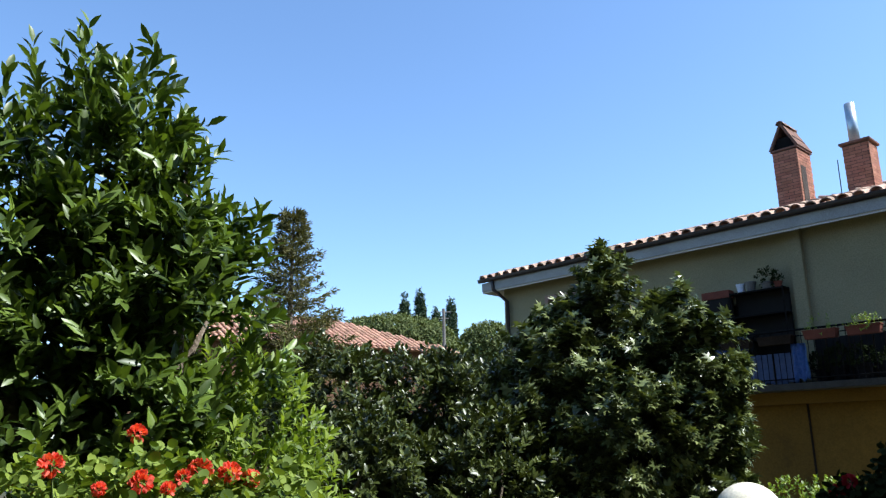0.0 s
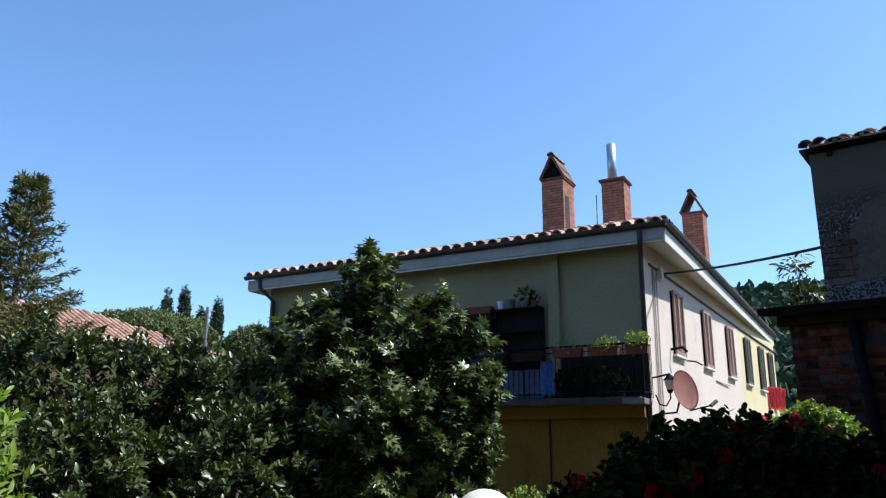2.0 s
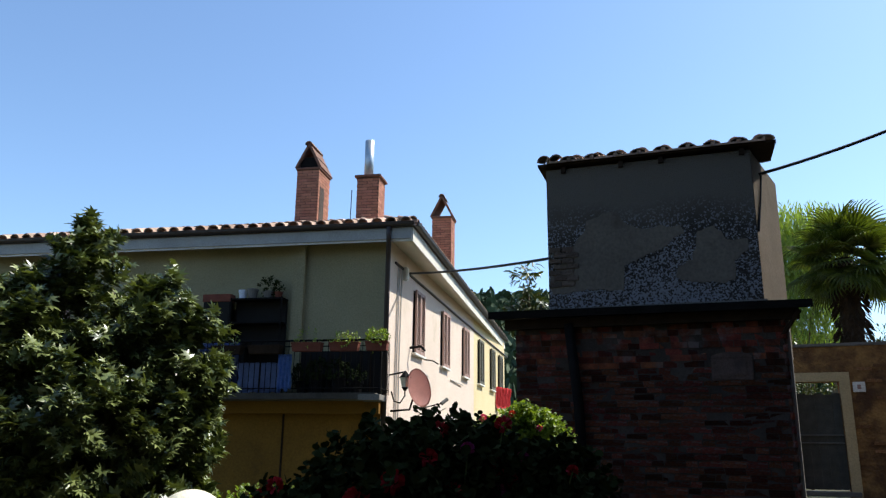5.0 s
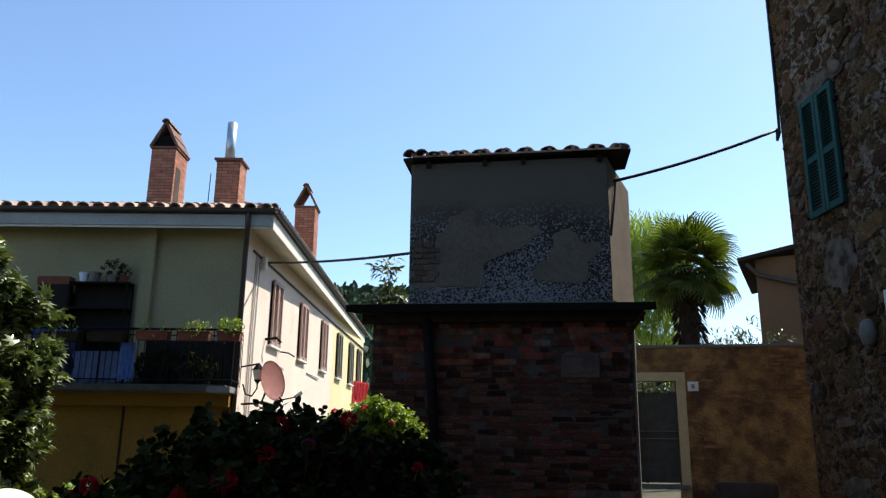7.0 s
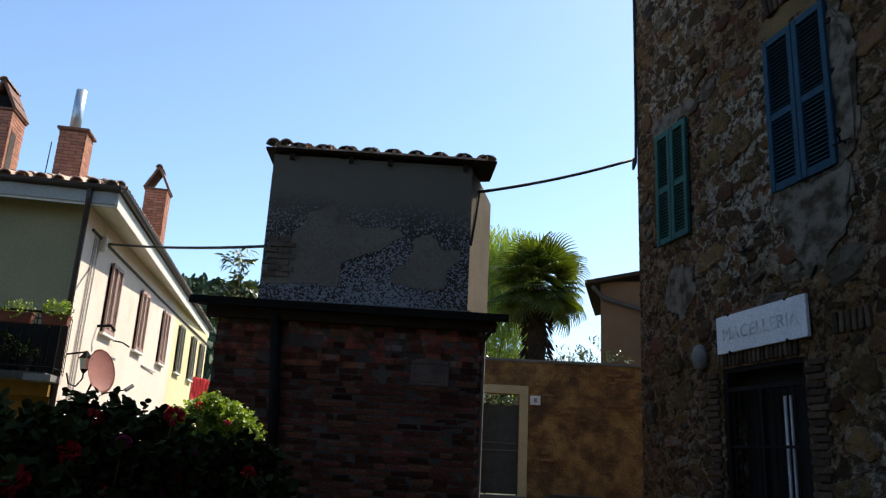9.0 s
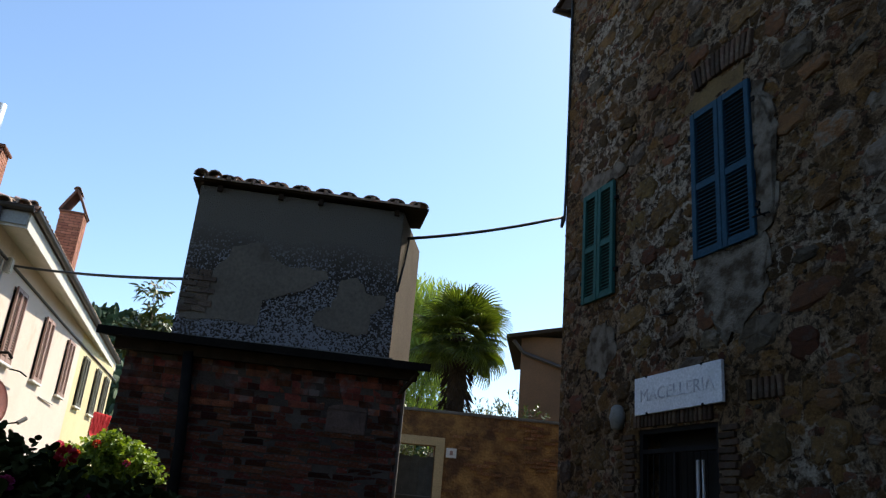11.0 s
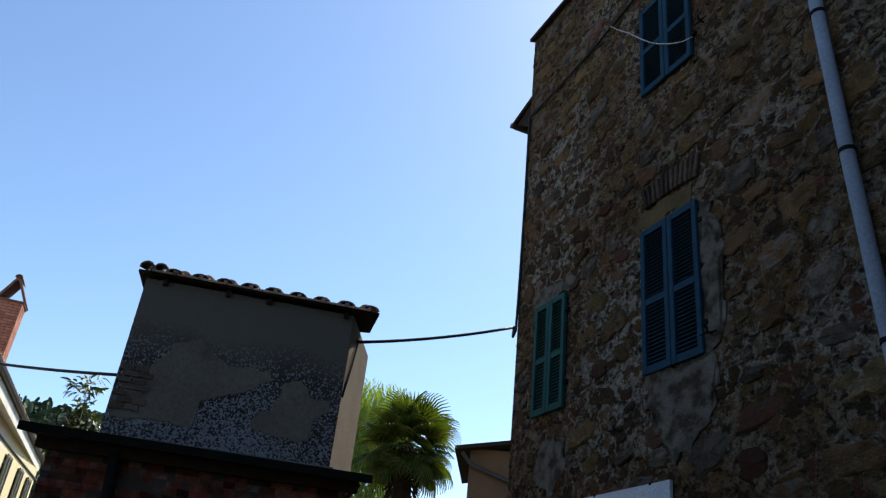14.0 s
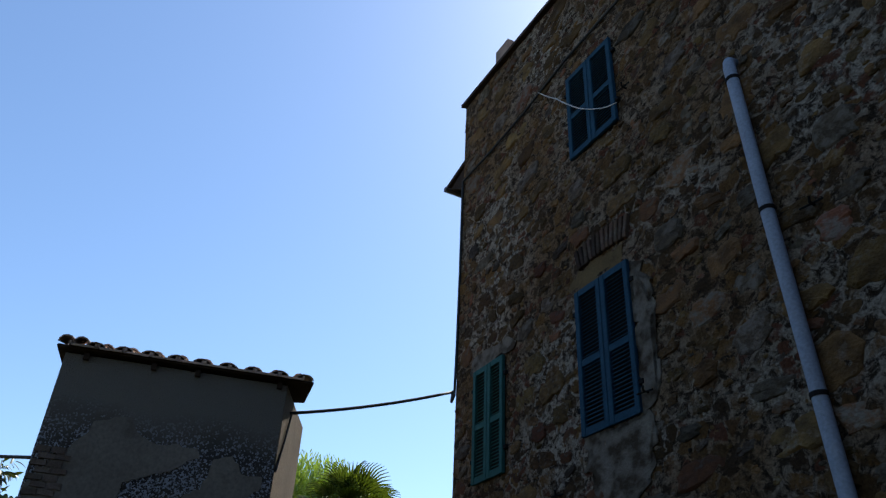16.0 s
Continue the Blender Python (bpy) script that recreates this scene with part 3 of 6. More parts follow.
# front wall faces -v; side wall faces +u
part("front_wall", wall_with_holes(bmesh.new(), -HW + 0.5, -0.664, 2.55, 5.85, 0.48, 0.78, [(-9.45, -8.2, 3.6, 5.35), (-6.6, -5.5, 2.65, 4.9), (-4.75, -3.15, 2.65, 4.4)]), M_CREAM_SHADED, house, "cream plaster front wall with its olive shade put into the colour")
part("lower_wall", wall_with_holes(bmesh.new(), -HW + 0.5, -0.664, -0.4, 2.55, 0.483, 0.78, [(-7.4, -6.4, 0.1, 2.2)]), M_YELLOW_SHADED, house, "stained yellow plaster of the ground floor, its shade put into the colour")


def turned(bm):
    """Turns an x-z wall slab so that it runs along v and faces +u."""
    for v in bm.verts:
        v.co = Vector((-v.co.y, v.co.x, v.co.z))
    return bm


holes = [(c - 0.42, c + 0.42, 3.67, 5.17) for c in SIDE_WIN]
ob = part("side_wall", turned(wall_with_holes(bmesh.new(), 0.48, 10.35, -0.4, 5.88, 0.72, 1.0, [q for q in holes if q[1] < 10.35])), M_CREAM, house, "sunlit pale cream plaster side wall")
ob.matrix_local = SIDE
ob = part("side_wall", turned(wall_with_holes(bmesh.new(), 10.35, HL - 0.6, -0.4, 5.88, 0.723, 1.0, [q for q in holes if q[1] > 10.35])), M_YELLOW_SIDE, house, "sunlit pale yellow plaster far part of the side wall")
ob.matrix_local = SIDE
part("back_wall", boxed(-HW + 0.5, -1.0, HL - 0.9, HL - 0.6, -0.4, 5.85), M_CREAM, house)
part("end_wall", boxed(-HW + 0.5, -HW + 0.8, 0.78, HL - 0.9, -0.4, 5.85), M_CREAM, house)
part("pilaster", boxed(-2.77, -2.5, 0.36, 0.48, 2.6, 5.82, bevel=0.01), M_CREAM_SHADED, house)
# eaves: soffit that climbs with the rafters, fascia and gutters
bm = bmesh.new()
rim = [(-HW + 0.06, 0.05), (-0.06, 0.05), (-0.06, HL - 0.1), (-HW + 0.06, HL - 0.1)]
ins = [(-HW + 1.26, 1.25), (-1.26, 1.25), (-1.26, HL - 1.3), (-HW + 1.26, HL - 1.3)]
lay = [[bm.verts.new((x, y, z)) for x, y in ring] for ring, z in ((rim, 5.69), (ins, 6.05), (ins, 6.13), (rim, 5.77))]
for a, b_ in zip(lay, lay[1:] + lay[:1]):
    for i in range(4):
        bm.faces.new((a[i], b_[i], b_[(i + 1) % 4], a[(i + 1) % 4]))
part("soffit", bm, M_SOFFIT, house, "pale plastered soffit under the eaves")
part("fascia", boxed(-HW + 0.06, -0.06, 0.02, 0.05, 5.74, 5.98), M_FASCIA_SHADED, house, "white fascia band greyed with painted shade")
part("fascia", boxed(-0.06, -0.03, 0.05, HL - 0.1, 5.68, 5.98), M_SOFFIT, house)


def gutter(length):
    """A half-round gutter along x with a rolled rim."""
    bm = bmesh.new()
    prof = [(0.075 * math.cos(a), 0.075 * math.sin(a)) for a in (math.pi + math.pi * k / 8 for k in range(9))]
    prof = [(-0.085, 0.015), *prof, (0.085, 0.015)]
    inner = [(0.85 * y, 0.85 * z + 0.012) for y, z in prof[::-1]]
    rows = [[bm.verts.new((x, y, z)) for y, z in prof + inner] for x in (0, length)]
    k = len(rows[0])
    for i in range(k):
        bm.faces.new((rows[0][i], rows[0][(i + 1) % k], rows[1][(i + 1) % k], rows[1][i]))
    bm.faces.new(rows[0][::-1])
    bm.faces.new(rows[1])
    return bm


g = part("gutter", gutter(HW + 0.02), M_GUTTER, house, "dark brown metal gutter")
g.matrix_local = pose(-HW, -0.03, EAVE - 0.02)
g = part("gutter", gutter(HL), M_GUTTER, house, "dark brown metal gutter")
g.matrix_local = pose(0.03, 0, EAVE - 0.02, 0, 0, 90)
part("downpipe", tubed([(-0.54, -0.03, 5.99), (-0.54, 0.0, 5.74), (-0.62, 0.3, 5.5), (-0.65, 0.4, 5.3), (-0.65, 0.4, 0.0)], 0.055, 10), M_GUTTER, house, "dark brown round downpipe at the corner", True)
part("downpipe", tubed([(-HW + 0.5, -0.03, 5.99), (-HW + 0.52, 0.0, 5.75), (-HW + 0.7, 0.38, 5.4), (-HW + 0.7, 0.4, 0.0)], 0.055, 10), M_GUTTER, house, "", True)
# hipped roof deck
SLOPE = 0.30
mid = HW / 2
bm = bmesh.new()
c = [bm.verts.new(q) for q in ((-HW, 0, EAVE), (0, 0, EAVE), (0, HL, EAVE), (-HW, HL, EAVE), (-mid, mid, EAVE + SLOPE * mid), (-mid, HL - mid, EAVE + SLOPE * mid))]
for f in ((0, 1, 4), (1, 2, 5, 4), (2, 3, 5), (3, 0, 4, 5), (3, 2, 1, 0)):
    bm.faces.new([c[i] for i in f])
roof = part("roof", bm, M_TILE, house, "hipped roof of weathered terracotta tiles")


def cover_tile(length=0.46, r0=0.095, r1=0.075, lift=0.0):
    """A half-round roof tile along +y, wider at its lower end, with thickness."""
    vs, fs, seg = [], [], 6
    for y, r in ((0, r0), (length, r1)):
        for rr in (r, r - 0.016):
            for k in range(seg + 1):
                a = math.pi * k / seg
                vs.append((rr * math.cos(a), y, rr * math.sin(a) * 0.9 + lift))
    m_ = seg + 1
    for k in range(seg):
        fs.append((k, k + 1, 2 * m_ + k + 1, 2 * m_ + k))
        fs.append((m_ + k + 1, m_ + k, 3 * m_ + k, 3 * m_ + k + 1))
        fs.append((k + 1, k, m_ + k, m_ + k + 1))
        fs.append((2 * m_ + k, 2 * m_ + k + 1, 3 * m_ + k + 1, 3 * m_ + k))
    return vs, fs


TV, TF = cover_tile()
tile_mesh = bpy.data.meshes.new("roof_tile")
tile_mesh.from_pydata(TV, [], TF)
tile_mesh.materials.append(M_TILE)


def tile_field(name, parent, mats, material=None):
    """Many roof tiles joined in one mesh, each at its own matrix."""
    tv = np.c_[np.array(TV), np.ones(len(TV))]
    vs = np.concatenate([(tv @ np.array(m_).T)[:, :3] for m_ in mats])
    fs = [tuple(i + k * len(TV) for i in f) for k in range(len(mats)) for f in TF]
    me = bpy.data.meshes.new(name)
    me.from_pydata(vs.tolist(), [], fs)
    ob = link(name, me, material or M_TILE_STUFF, parent)
    ob["kind"] = "stuff"
    return ob


tilt = math.degrees(math.atan(SLOPE))
rest = []
cols = int(HW / 0.31)
for i in range(cols):
    u = -HW + 0.15 + 0.31 * i
    run = min(-u, HW + u, mid)
    for j in range(int(run / 0.38) + 1):
        v = 0.38 * j - 0.06
        jit = random.uniform(-0.012, 0.012)
        m_ = pose(u + jit, v, EAVE + 0.025 + SLOPE * v + 0.008 * (j % 2) + random.uniform(-0.006, 0.01), tilt + random.uniform(-2, 3), 0, random.uniform(-6, 6)) @ Matrix.Diagonal((1.35, 1, 1.25, 1))
        if j == 0:
            ob = new("roof_tile", tile_mesh)
            ob.parent, ob.matrix_local = house, m_
        elif j < 14:
            rest.append(m_)
for i in range(int(HL / 0.27)):
    v0 = 0.15 + 0.27 * i
    run = min(v0, HL - v0, mid)
    for j in range(min(int(run / 0.38) + 1, 8)):
        rest.append(pose(0.05 - 0.38 * j, v0, EAVE + 0.025 + SLOPE * (0.38 * j - 0.05), 0, 0, 90) @ pose(0, 0, 0, tilt, 0, random.uniform(-2, 2)))
# hip ridge
for j in range(20):
    rest.append(pose(-0.02 - 0.3 * j, 0.02 + 0.3 * j, EAVE + 0.06 + SLOPE * 0.3 * j, 0, 0, 45) @ pose(0, 0, 0, math.degrees(math.atan(SLOPE / 1.414))))
tile_field("roof_tiles", house, rest)


def chimney(u0, u1, v0, v1, z0, z1, style):
    ch = part("chimney", boxed(u0, u1, v0, v1, z0, z1 - 0.03), M_MORTAR, house, "red brick chimney stack")
    rows, hgt = int((z1 - z0) / 0.075), 0.075
    vs, fs = [], []

    def add(a0, a1, b0, b1, c0, c1):
        k = len(vs)
        vs.extend([(x, y, z) for z in (c0, c1) for x, y in ((a0, b0), (a1, b0), (a1, b1), (a0, b1))])
        fs.extend([tuple(k + i for i in f) for f in ((3, 2, 1, 0), (4, 5, 6, 7), (0, 1, 5, 4), (1, 2, 6, 5), (2, 3, 7, 6), (3, 0, 4, 7))])

    for r in range(rows):
        z = z0 + r * hgt
        off = 0.13 * (r % 2)
        for ax0, ax1, front in ((u0, u1, True), (v0, v1, False)):
            x = ax0 - off
            while x < ax1:
                a0, a1 = max(x, ax0 - 0.006), min(x + 0.25, ax1 + 0.006)
                if a1 - a0 > 0.03:
                    if front:
                        add(a0, a1, v0 - 0.008, v0 + 0.05, z, z + hgt - 0.012)
                    else:
                        add(u1 - 0.05, u1 + 0.008, a0, a1, z, z + hgt - 0.012)
                x += 0.262
    me = bpy.data.meshes.new("brickwork")
    me.from_pydata(vs, [], fs)
    ob = link("brickwork", me, M_CHIMBRICK, ch)
    ob["kind"] = "stuff"
    cu, cv, w, d = (u0 + u1) / 2, (v0 + v1) / 2, u1 - u0, v1 - v0
    if style == "flue":
        part("cap", boxed(u0 - 0.06, u1 + 0.06, v0 - 0.06, v1 + 0.06, z1 - 0.03, z1 + 0.03, bevel=0.01), M_CHIMCAP, ch)
        part("flue_pipe", tubed([(cu - 0.07, cv, z1), (cu - 0.07, cv, z1 + 1.03)], 0.115, 16), M_GALV, ch, "galvanised steel flue pipe", True)
    else:
        part("cap", boxed(u0 - 0.04, u1 + 0.04, v0 - 0.04, v1 + 0.04, z1 - 0.03, z1 + 0.02, bevel=0.008), M_CHIMCAP, ch)
        # two leaning slabs that meet over the flue, open towards the front
        for sgn in (-1, 1):
            bm = boxed(-0.03, 0.03, -d / 2 - 0.05, d / 2 + 0.05, 0, 0.78 if style == "full" else 0.72, bevel=0.008)
            sl = part("cap_slab", bm, M_CHIMCAP, ch, "leaning terracotta chimney-top slab")
            sl.matrix_local = pose(cu + sgn * (w / 2 + 0.04), cv, z1 + 0.01, 0, -sgn * 27, 0)
        for j in range(2):
            r_ = new("roof_tile", tile_mesh)
            r_.parent = ch
            r_.matrix_local = pose(cu, v0 - 0.08 + 0.34 * j, z1 + 0.62, 3, 0, 0)
        if style == "full":
            part("smoke_box", boxed(u0 + 0.06, u1 - 0.06, v0 + 0.03, v1 - 0.03, z1, z1 + 0.3), M_IRON, ch)
    return ch


M_CHIMBRICK = mat("chimney_brick", (0.40, 0.185, 0.12), (0.32, 0.135, 0.085), 5, 50, 0.9, 0.3, rnd=0.22, island=True)
M_CHIMCAP = mat("weathered_cap", (0.22, 0.11, 0.075), (0.13, 0.075, 0.055), 6, 50, 0.9, 0.3)
chimney(-3.46, -2.9, 1.95, 2.75, 6.2, 8.19, "full")
chimney(-1.9, -1.36, 1.95, 2.5, 6.2, 7.9, "flue")
chimney(-0.96, -0.39, 6.5, 7.1, 6.0, 8.2, "open")
part("rod_antenna", tubed([(-2.36, 2.9, 6.5), (-2.34, 2.9, 7.9)], 0.012, 6), M_IRON, house)
# thin dark plate imitating the shade in an arched recess
part("arch_recess", boxed(-2.893, -2.883, 2.05, 2.35, 6.7, 7.75, bevel=0.004), M_MORTAR, house)


def louvre_shutter(w, h, slats, frame_mat, parent, name="shutter", label="", mid_rail=True, th=0.045):
    """A shutter leaf in the x-z plane from the origin, face towards -y, with real slats."""
    leaf = part(name, boxed(0, 0.07, -th, 0, 0, h, bevel=0.006), frame_mat, parent, label)
    part("stile", boxed(w - 0.07, w, -th, 0, 0, h, bevel=0.006), frame_mat, leaf)
    rails = [(0, 0.09), (h - 0.08, h)] + ([(h * 0.45, h * 0.45 + 0.08)] if mid_rail else [])
    for a, b_ in rails:
        part("rail", boxed(0.07, w - 0.07, -th + 0.004, -0.004, a, b_), frame_mat, leaf)
    bm = boxed(0, w - 0.13, -0.02, 0.02, -0.004, 0.004)
    for v in bm.verts:
        y, z = v.co.y, v.co.z
        v.co.y, v.co.z = y * 0.7 - z * 0.7, y * 0.7 + z * 0.7
    me = bpy.data.meshes.new("slat")
    bm.to_mesh(me)
    bm.free()
    me.materials.append(frame_mat)
    for i in range(slats):
        z = 0.11 + (h - 0.21) * (i + 0.5) / slats
        if mid_rail and h * 0.45 - 0.01 < z < h * 0.45 + 0.09:
            continue
        s = new("slat", me)
        s.parent, s.matrix_local = leaf, pose(0.065, -th / 2, z)
    part("backing", boxed(0.06, w - 0.06, -0.004, 0.0, 0.08, h - 0.07), M_DARK, leaf)
    return leaf


for k, c0 in enumerate(SIDE_WIN):
    win = part("window", boxed(-0.95, -0.80, c0 - 0.42, c0 + 0.42, 3.67, 5.17), M_DARK, house)
    win.matrix_local = SIDE
    part("sill", boxed(-0.74, -0.62, c0 - 0.5, c0 + 0.5, 3.61, 3.665, bevel=0.008), M_WHITE, win)
    for s in (0, 1):
        lf = louvre_shutter(0.42, 1.51, 24, M_BROWNSHUT if k < 3 else M_SIDESHUT, win, mid_rail=False) if k == 0 and s == 0 or k == 3 and s == 0 else None
        if lf is None:
            lf = made_leaf.copy()
            scene.collection.objects.link(lf)
            lf.parent = win
            for ch_ in made_leaf.children:
                o = ch_.copy()
                scene.collection.objects.link(o)
                o.parent = lf
        else:
            made_leaf = lf
        lf.matrix_local = pose(-0.675, c0 - 0.42 + 0.424 * s, 3.666, 0, 0, 90)
def side_part(name, bm, material):
    part(name, bm, material, house).matrix_local = SIDE


side_part("meter_box", boxed(-0.72, -0.6, 1.55, 1.75, 5.2, 5.5, bevel=0.02), M_WHITE)
for dv in (0.0, 0.12, 0.3):
    side_part("wall_cable", tubed([(-0.705, 1.2 + dv, 5.4), (-0.70, 1.15 + dv, 4.6), (-0.70, 1.1 + dv, 3.4), (-0.70, 1.12 + dv, 2.0)], 0.014, 6), M_PALECABLE)
side_part("wall_cable", tubed([(-0.70, 0.95, 5.45), (-0.70, 8, 5.38), (-0.70, 18, 5.36)], 0.03, 6), M_GUTTER)
side_part("wall_bracket", tubed([(-0.72, 2.35, 3.75), (-0.45, 2.35, 3.78), (-0.4, 2.5, 3.7)], 0.03, 6), M_IRON)
side_part("wall_bracket", tubed([(-0.7, 3.6, 3.62), (-0.5, 3.7, 3.6), (-0.5, 4.3, 3.58)], 0.018, 6), M_IRON)
side_part("wall_bracket", tubed([(-0.7, 6.7, 3.4), (-0.68, 8.3, 3.38)], 0.018, 6), M_PALECABLE)
# front window with a pale curtain, door behind the tree
win = part("window", boxed(-9.45, -8.2, 0.68, 0.73, 3.6, 5.35), M_GLASS, house)
part("frame", wall_with_holes(bmesh.new(), -9.48, -8.17, 3.57, 5.38, 0.45, 0.68, [(-9.36, -8.86, 3.7, 5.25), (-8.78, -8.3, 3.7, 5.25)]), M_BROWNSHUT, win)
part("curtain", boxed(-8.75, -8.32, 0.62, 0.65, 3.7, 5.25), M_WHITECLOTH, win)
part("door", boxed(-6.6, -5.5, 0.68, 0.73, 2.65, 4.9), M_DARK, house)
part("door", boxed(-4.75, -3.15, 0.7, 0.75, 2.65, 4.4), M_DARK, house, "dark balcony doorway")
part("drain_joint", boxed(-2.85, -2.81, 0.465, 0.485, -0.3, 2.15), M_DARKWOOD, house)
part("door", boxed(-7.4, -6.4, 0.68, 0.73, 0.1, 2.2), M_DARKWOOD, house)
# ---- balcony ----
bal = part("balcony", boxed(-8.6, -0.66, -0.3, 0.478, 2.4, 2.53, bevel=0.012), M_CONCRETE, house, "concrete balcony with iron railing")
part("slab_edge", boxed(-8.62, -0.64, -0.34, -0.3, 2.4, 2.53, bevel=0.006), M_SLAB_SHADED, bal)
part("end_block", boxed(-0.98, -0.54, -0.36, 0.2, 2.38, 2.5, bevel=0.01), M_CONCRETE, bal, "sunlit grey slab end")
part("beam", boxed(-8.6, -0.7, 0.2, 0.478, 2.15, 2.398), M_YELLOW_SHADED, bal)
for z, r in ((3.58, 0.022), (2.62, 0.014), (3.46, 0.012)):
    part("rail", tubed([(-8.55, -0.26, z), (-0.56, -0.26, z)], r, 8), M_IRON, bal)
    part("rail", tubed([(-0.56, -0.26, z), (-0.6, 0.47, z)], r, 8), M_IRON, bal)
bmesh_bar = tubed([(0, 0, 2.53), (0, 0, 3.58)], 0.008, 5)
me = bpy.data.meshes.new("baluster")
bmesh_bar.to_mesh(me)
bmesh_bar.free()
me.materials.append(M_IRON)
for i in range(66):
    o = new("baluster", me)
    o.parent, o.matrix_local = bal, pose(-8.5 + 0.12 * i, -0.26, 0)
for i in range(7):
    o = new("baluster", me)
    o.parent, o.matrix_local = bal, pose(-0.57, -0.15 + 0.1 * i, 0)
for u in (-8.55, -5.9, -3.1, -0.56):
    part("post", tubed([(u, -0.26, 2.53), (u, -0.26, 3.6)], 0.02, 8), M_IRON, bal)


def on_house(u, v, z, rz=0):
    return HOUSE @ pose(u, v, z, 0, 0, rz)


def planter(u0, u1, v, z, label, plants, hgt=0.25, mat_=None):
    """A trough hooked on the railing, with its plants."""
    t = thing("flower_box", on_house((u0 + u1) / 2, v, z), label, "flower box", "flower boxes on the balcony")
    w = (u1 - u0) / 2
    bm = bmesh.new()
    lo = [bm.verts.new((x * w * 0.92, y * 0.075, 0)) for x, y in ((-1, -1), (1, -1), (1, 1), (-1, 1))]
    hi = [bm.verts.new((x * w, y * 0.1, 0.17)) for x, y in ((-1, -1), (1, -1), (1, 1), (-1, 1))]
    bm.faces.new(lo[::-1])
    bm.faces.new(hi)
    for i in range(4):
        bm.faces.new((lo[i], lo[(i + 1) % 4], hi[(i + 1) % 4], hi[i]))
    part("trough", bm, mat_ or M_POT, t)
    part("rim", boxed(-w - 0.01, w + 0.01, -0.11, 0.11, 0.15, 0.175, bevel=0.005), mat_ or M_POT, t)
    part("hook", boxed(-0.02, 0.02, 0.1, 0.2, 0.1, 0.2), M_IRON, t)
    if plants:
        crown("foliage", t, [((0, 0, 0.2), (w * 0.9, 0.12, hgt))], plants * 2, 5, 0.1, 0.042, 0.6, OVAL, M_LOWBUSH, up=1.0)
    return t


planter(-2.37, -1.75, -0.4, 3.34, "terracotta trough with sparse flowers on the balcony rail", 14, 0.2)
planter(-1.58, -0.97, -0.4, 3.34, "terracotta trough with grey-green plants on the balcony rail", 34, 0.13)
planter(-0.82, -0.38, -0.42, 3.34, "terracotta trough with bright green leafy plants", 70, 0.17)
planter(-4.1, -3.45, -0.4, 3.3, "dark trough with dry stalks on the balcony rail", 8, 0.12, M_DARKWOOD)
planter(-3.3, -2.6, -0.4, 3.3, "dark empty trough hanging on the balcony rail", 0, 0.25, M_DARKWOOD)
# shelf rack with pots
sh = thing("shelf_rack", on_house(-3.42, 0.25, 2.53) @ Matrix.Diagonal((0.93, 1, 1.08, 1)), "dark metal shelf rack loaded with plant pots", "shelf")
for z in (0.4, 0.9, 1.38, 1.86):
    part("shelf", boxed(-0.68, 0.6, -0.16, 0.16, z, z + 0.03), M_IRON, sh)
for u in (-0.66, 0.58):
    for v in (-0.15, 0.15):
        part("leg", boxed(u - 0.015, u + 0.015, v - 0.015, v + 0.015, 0, 1.9), M_IRON, sh)
# added dark sheet standing in for the dark opening behind the open shelves
part("back_panel", boxed(-0.66, 0.58, 0.15, 0.165, 0.4, 1.86), M_DARK, sh)


def flower_pot(m, r, hh, material, label, plants=0, leaf=M_LEAF_SHADED):
    t = thing("flower_pot", m, label, "flower pot")
    bm = tubed([(0, 0, 0), (0, 0, hh * 0.8), (0, 0, hh * 0.8), (0, 0, hh)], [r * 0.7, r * 0.93, r * 1.06, r * 1.06], 12)
    part("pot", bm, material, t, smooth=False)
    if plants:
        crown("foliage", t, [((0, 0, hh + r * 0.8), (r * 1.3, r * 1.2, r * 1.3))], plants, 5, 0.08, 0.06, 0.5, OVAL, leaf)
    return t


flower_pot(on_house(-3.25, 0.25, 4.57), 0.13, 0.16, M_CONCRETE, "grey pot with a dry bushy plant on the rack", 40)
flower_pot(on_house(-3.62, 0.25, 4.57), 0.12, 0.22, M_CONCRETE, "grey enamel pot on the shelf rack")
flower_pot(on_house(-3.84, 0.25, 4.57), 0.10, 0.2, M_WHITECLOTH, "pale blue pot on the shelf rack")
flower_pot(on_house(-3.02, 0.25, 4.57), 0.09, 0.14, M_POT, "small terracotta pot on the shelf rack", 16)
t = thing("storage_box", on_house(-4.42, 0.3, 2.53) @ Matrix.Diagonal((1, 1, 1.05, 1)), "red-brown flower trough on a dark stand", "flower box")
part("trough", boxed(-0.33, 0.33, -0.12, 0.12, 1.9, 2.06, bevel=0.01), M_POT, t)
part("stand", boxed(-0.3, 0.3, -0.1, 0.1, 0, 1.9), M_DARK, t)
# floor pots made black to put the balcony's shade into their colour
flower_pot(on_house(-1.5, 0.0, 2.53), 0.16, 0.3, M_IRON, "pot with a bush on the balcony floor, blackened to imitate shade", 90)
flower_pot(on_house(-1.95, 0.05, 2.53), 0.17, 0.3, M_IRON, "pot with a leafy plant on the balcony floor, blackened to imitate shade", 110)
flower_pot(on_house(-2.3, 0.1, 2.53), 0.15, 0.26, M_IRON, "pot with a leafy plant on the balcony floor, blackened to imitate shade", 90)
cab = thing("balcony_cupboard", on_house(-4.1, 0.2, 2.53), "dark closed cupboard standing on the balcony", "cupboard")
part("body", boxed(-0.5, 0.45, -0.22, 0.25, 0.04, 1.1, bevel=0.01), M_DARK, cab)
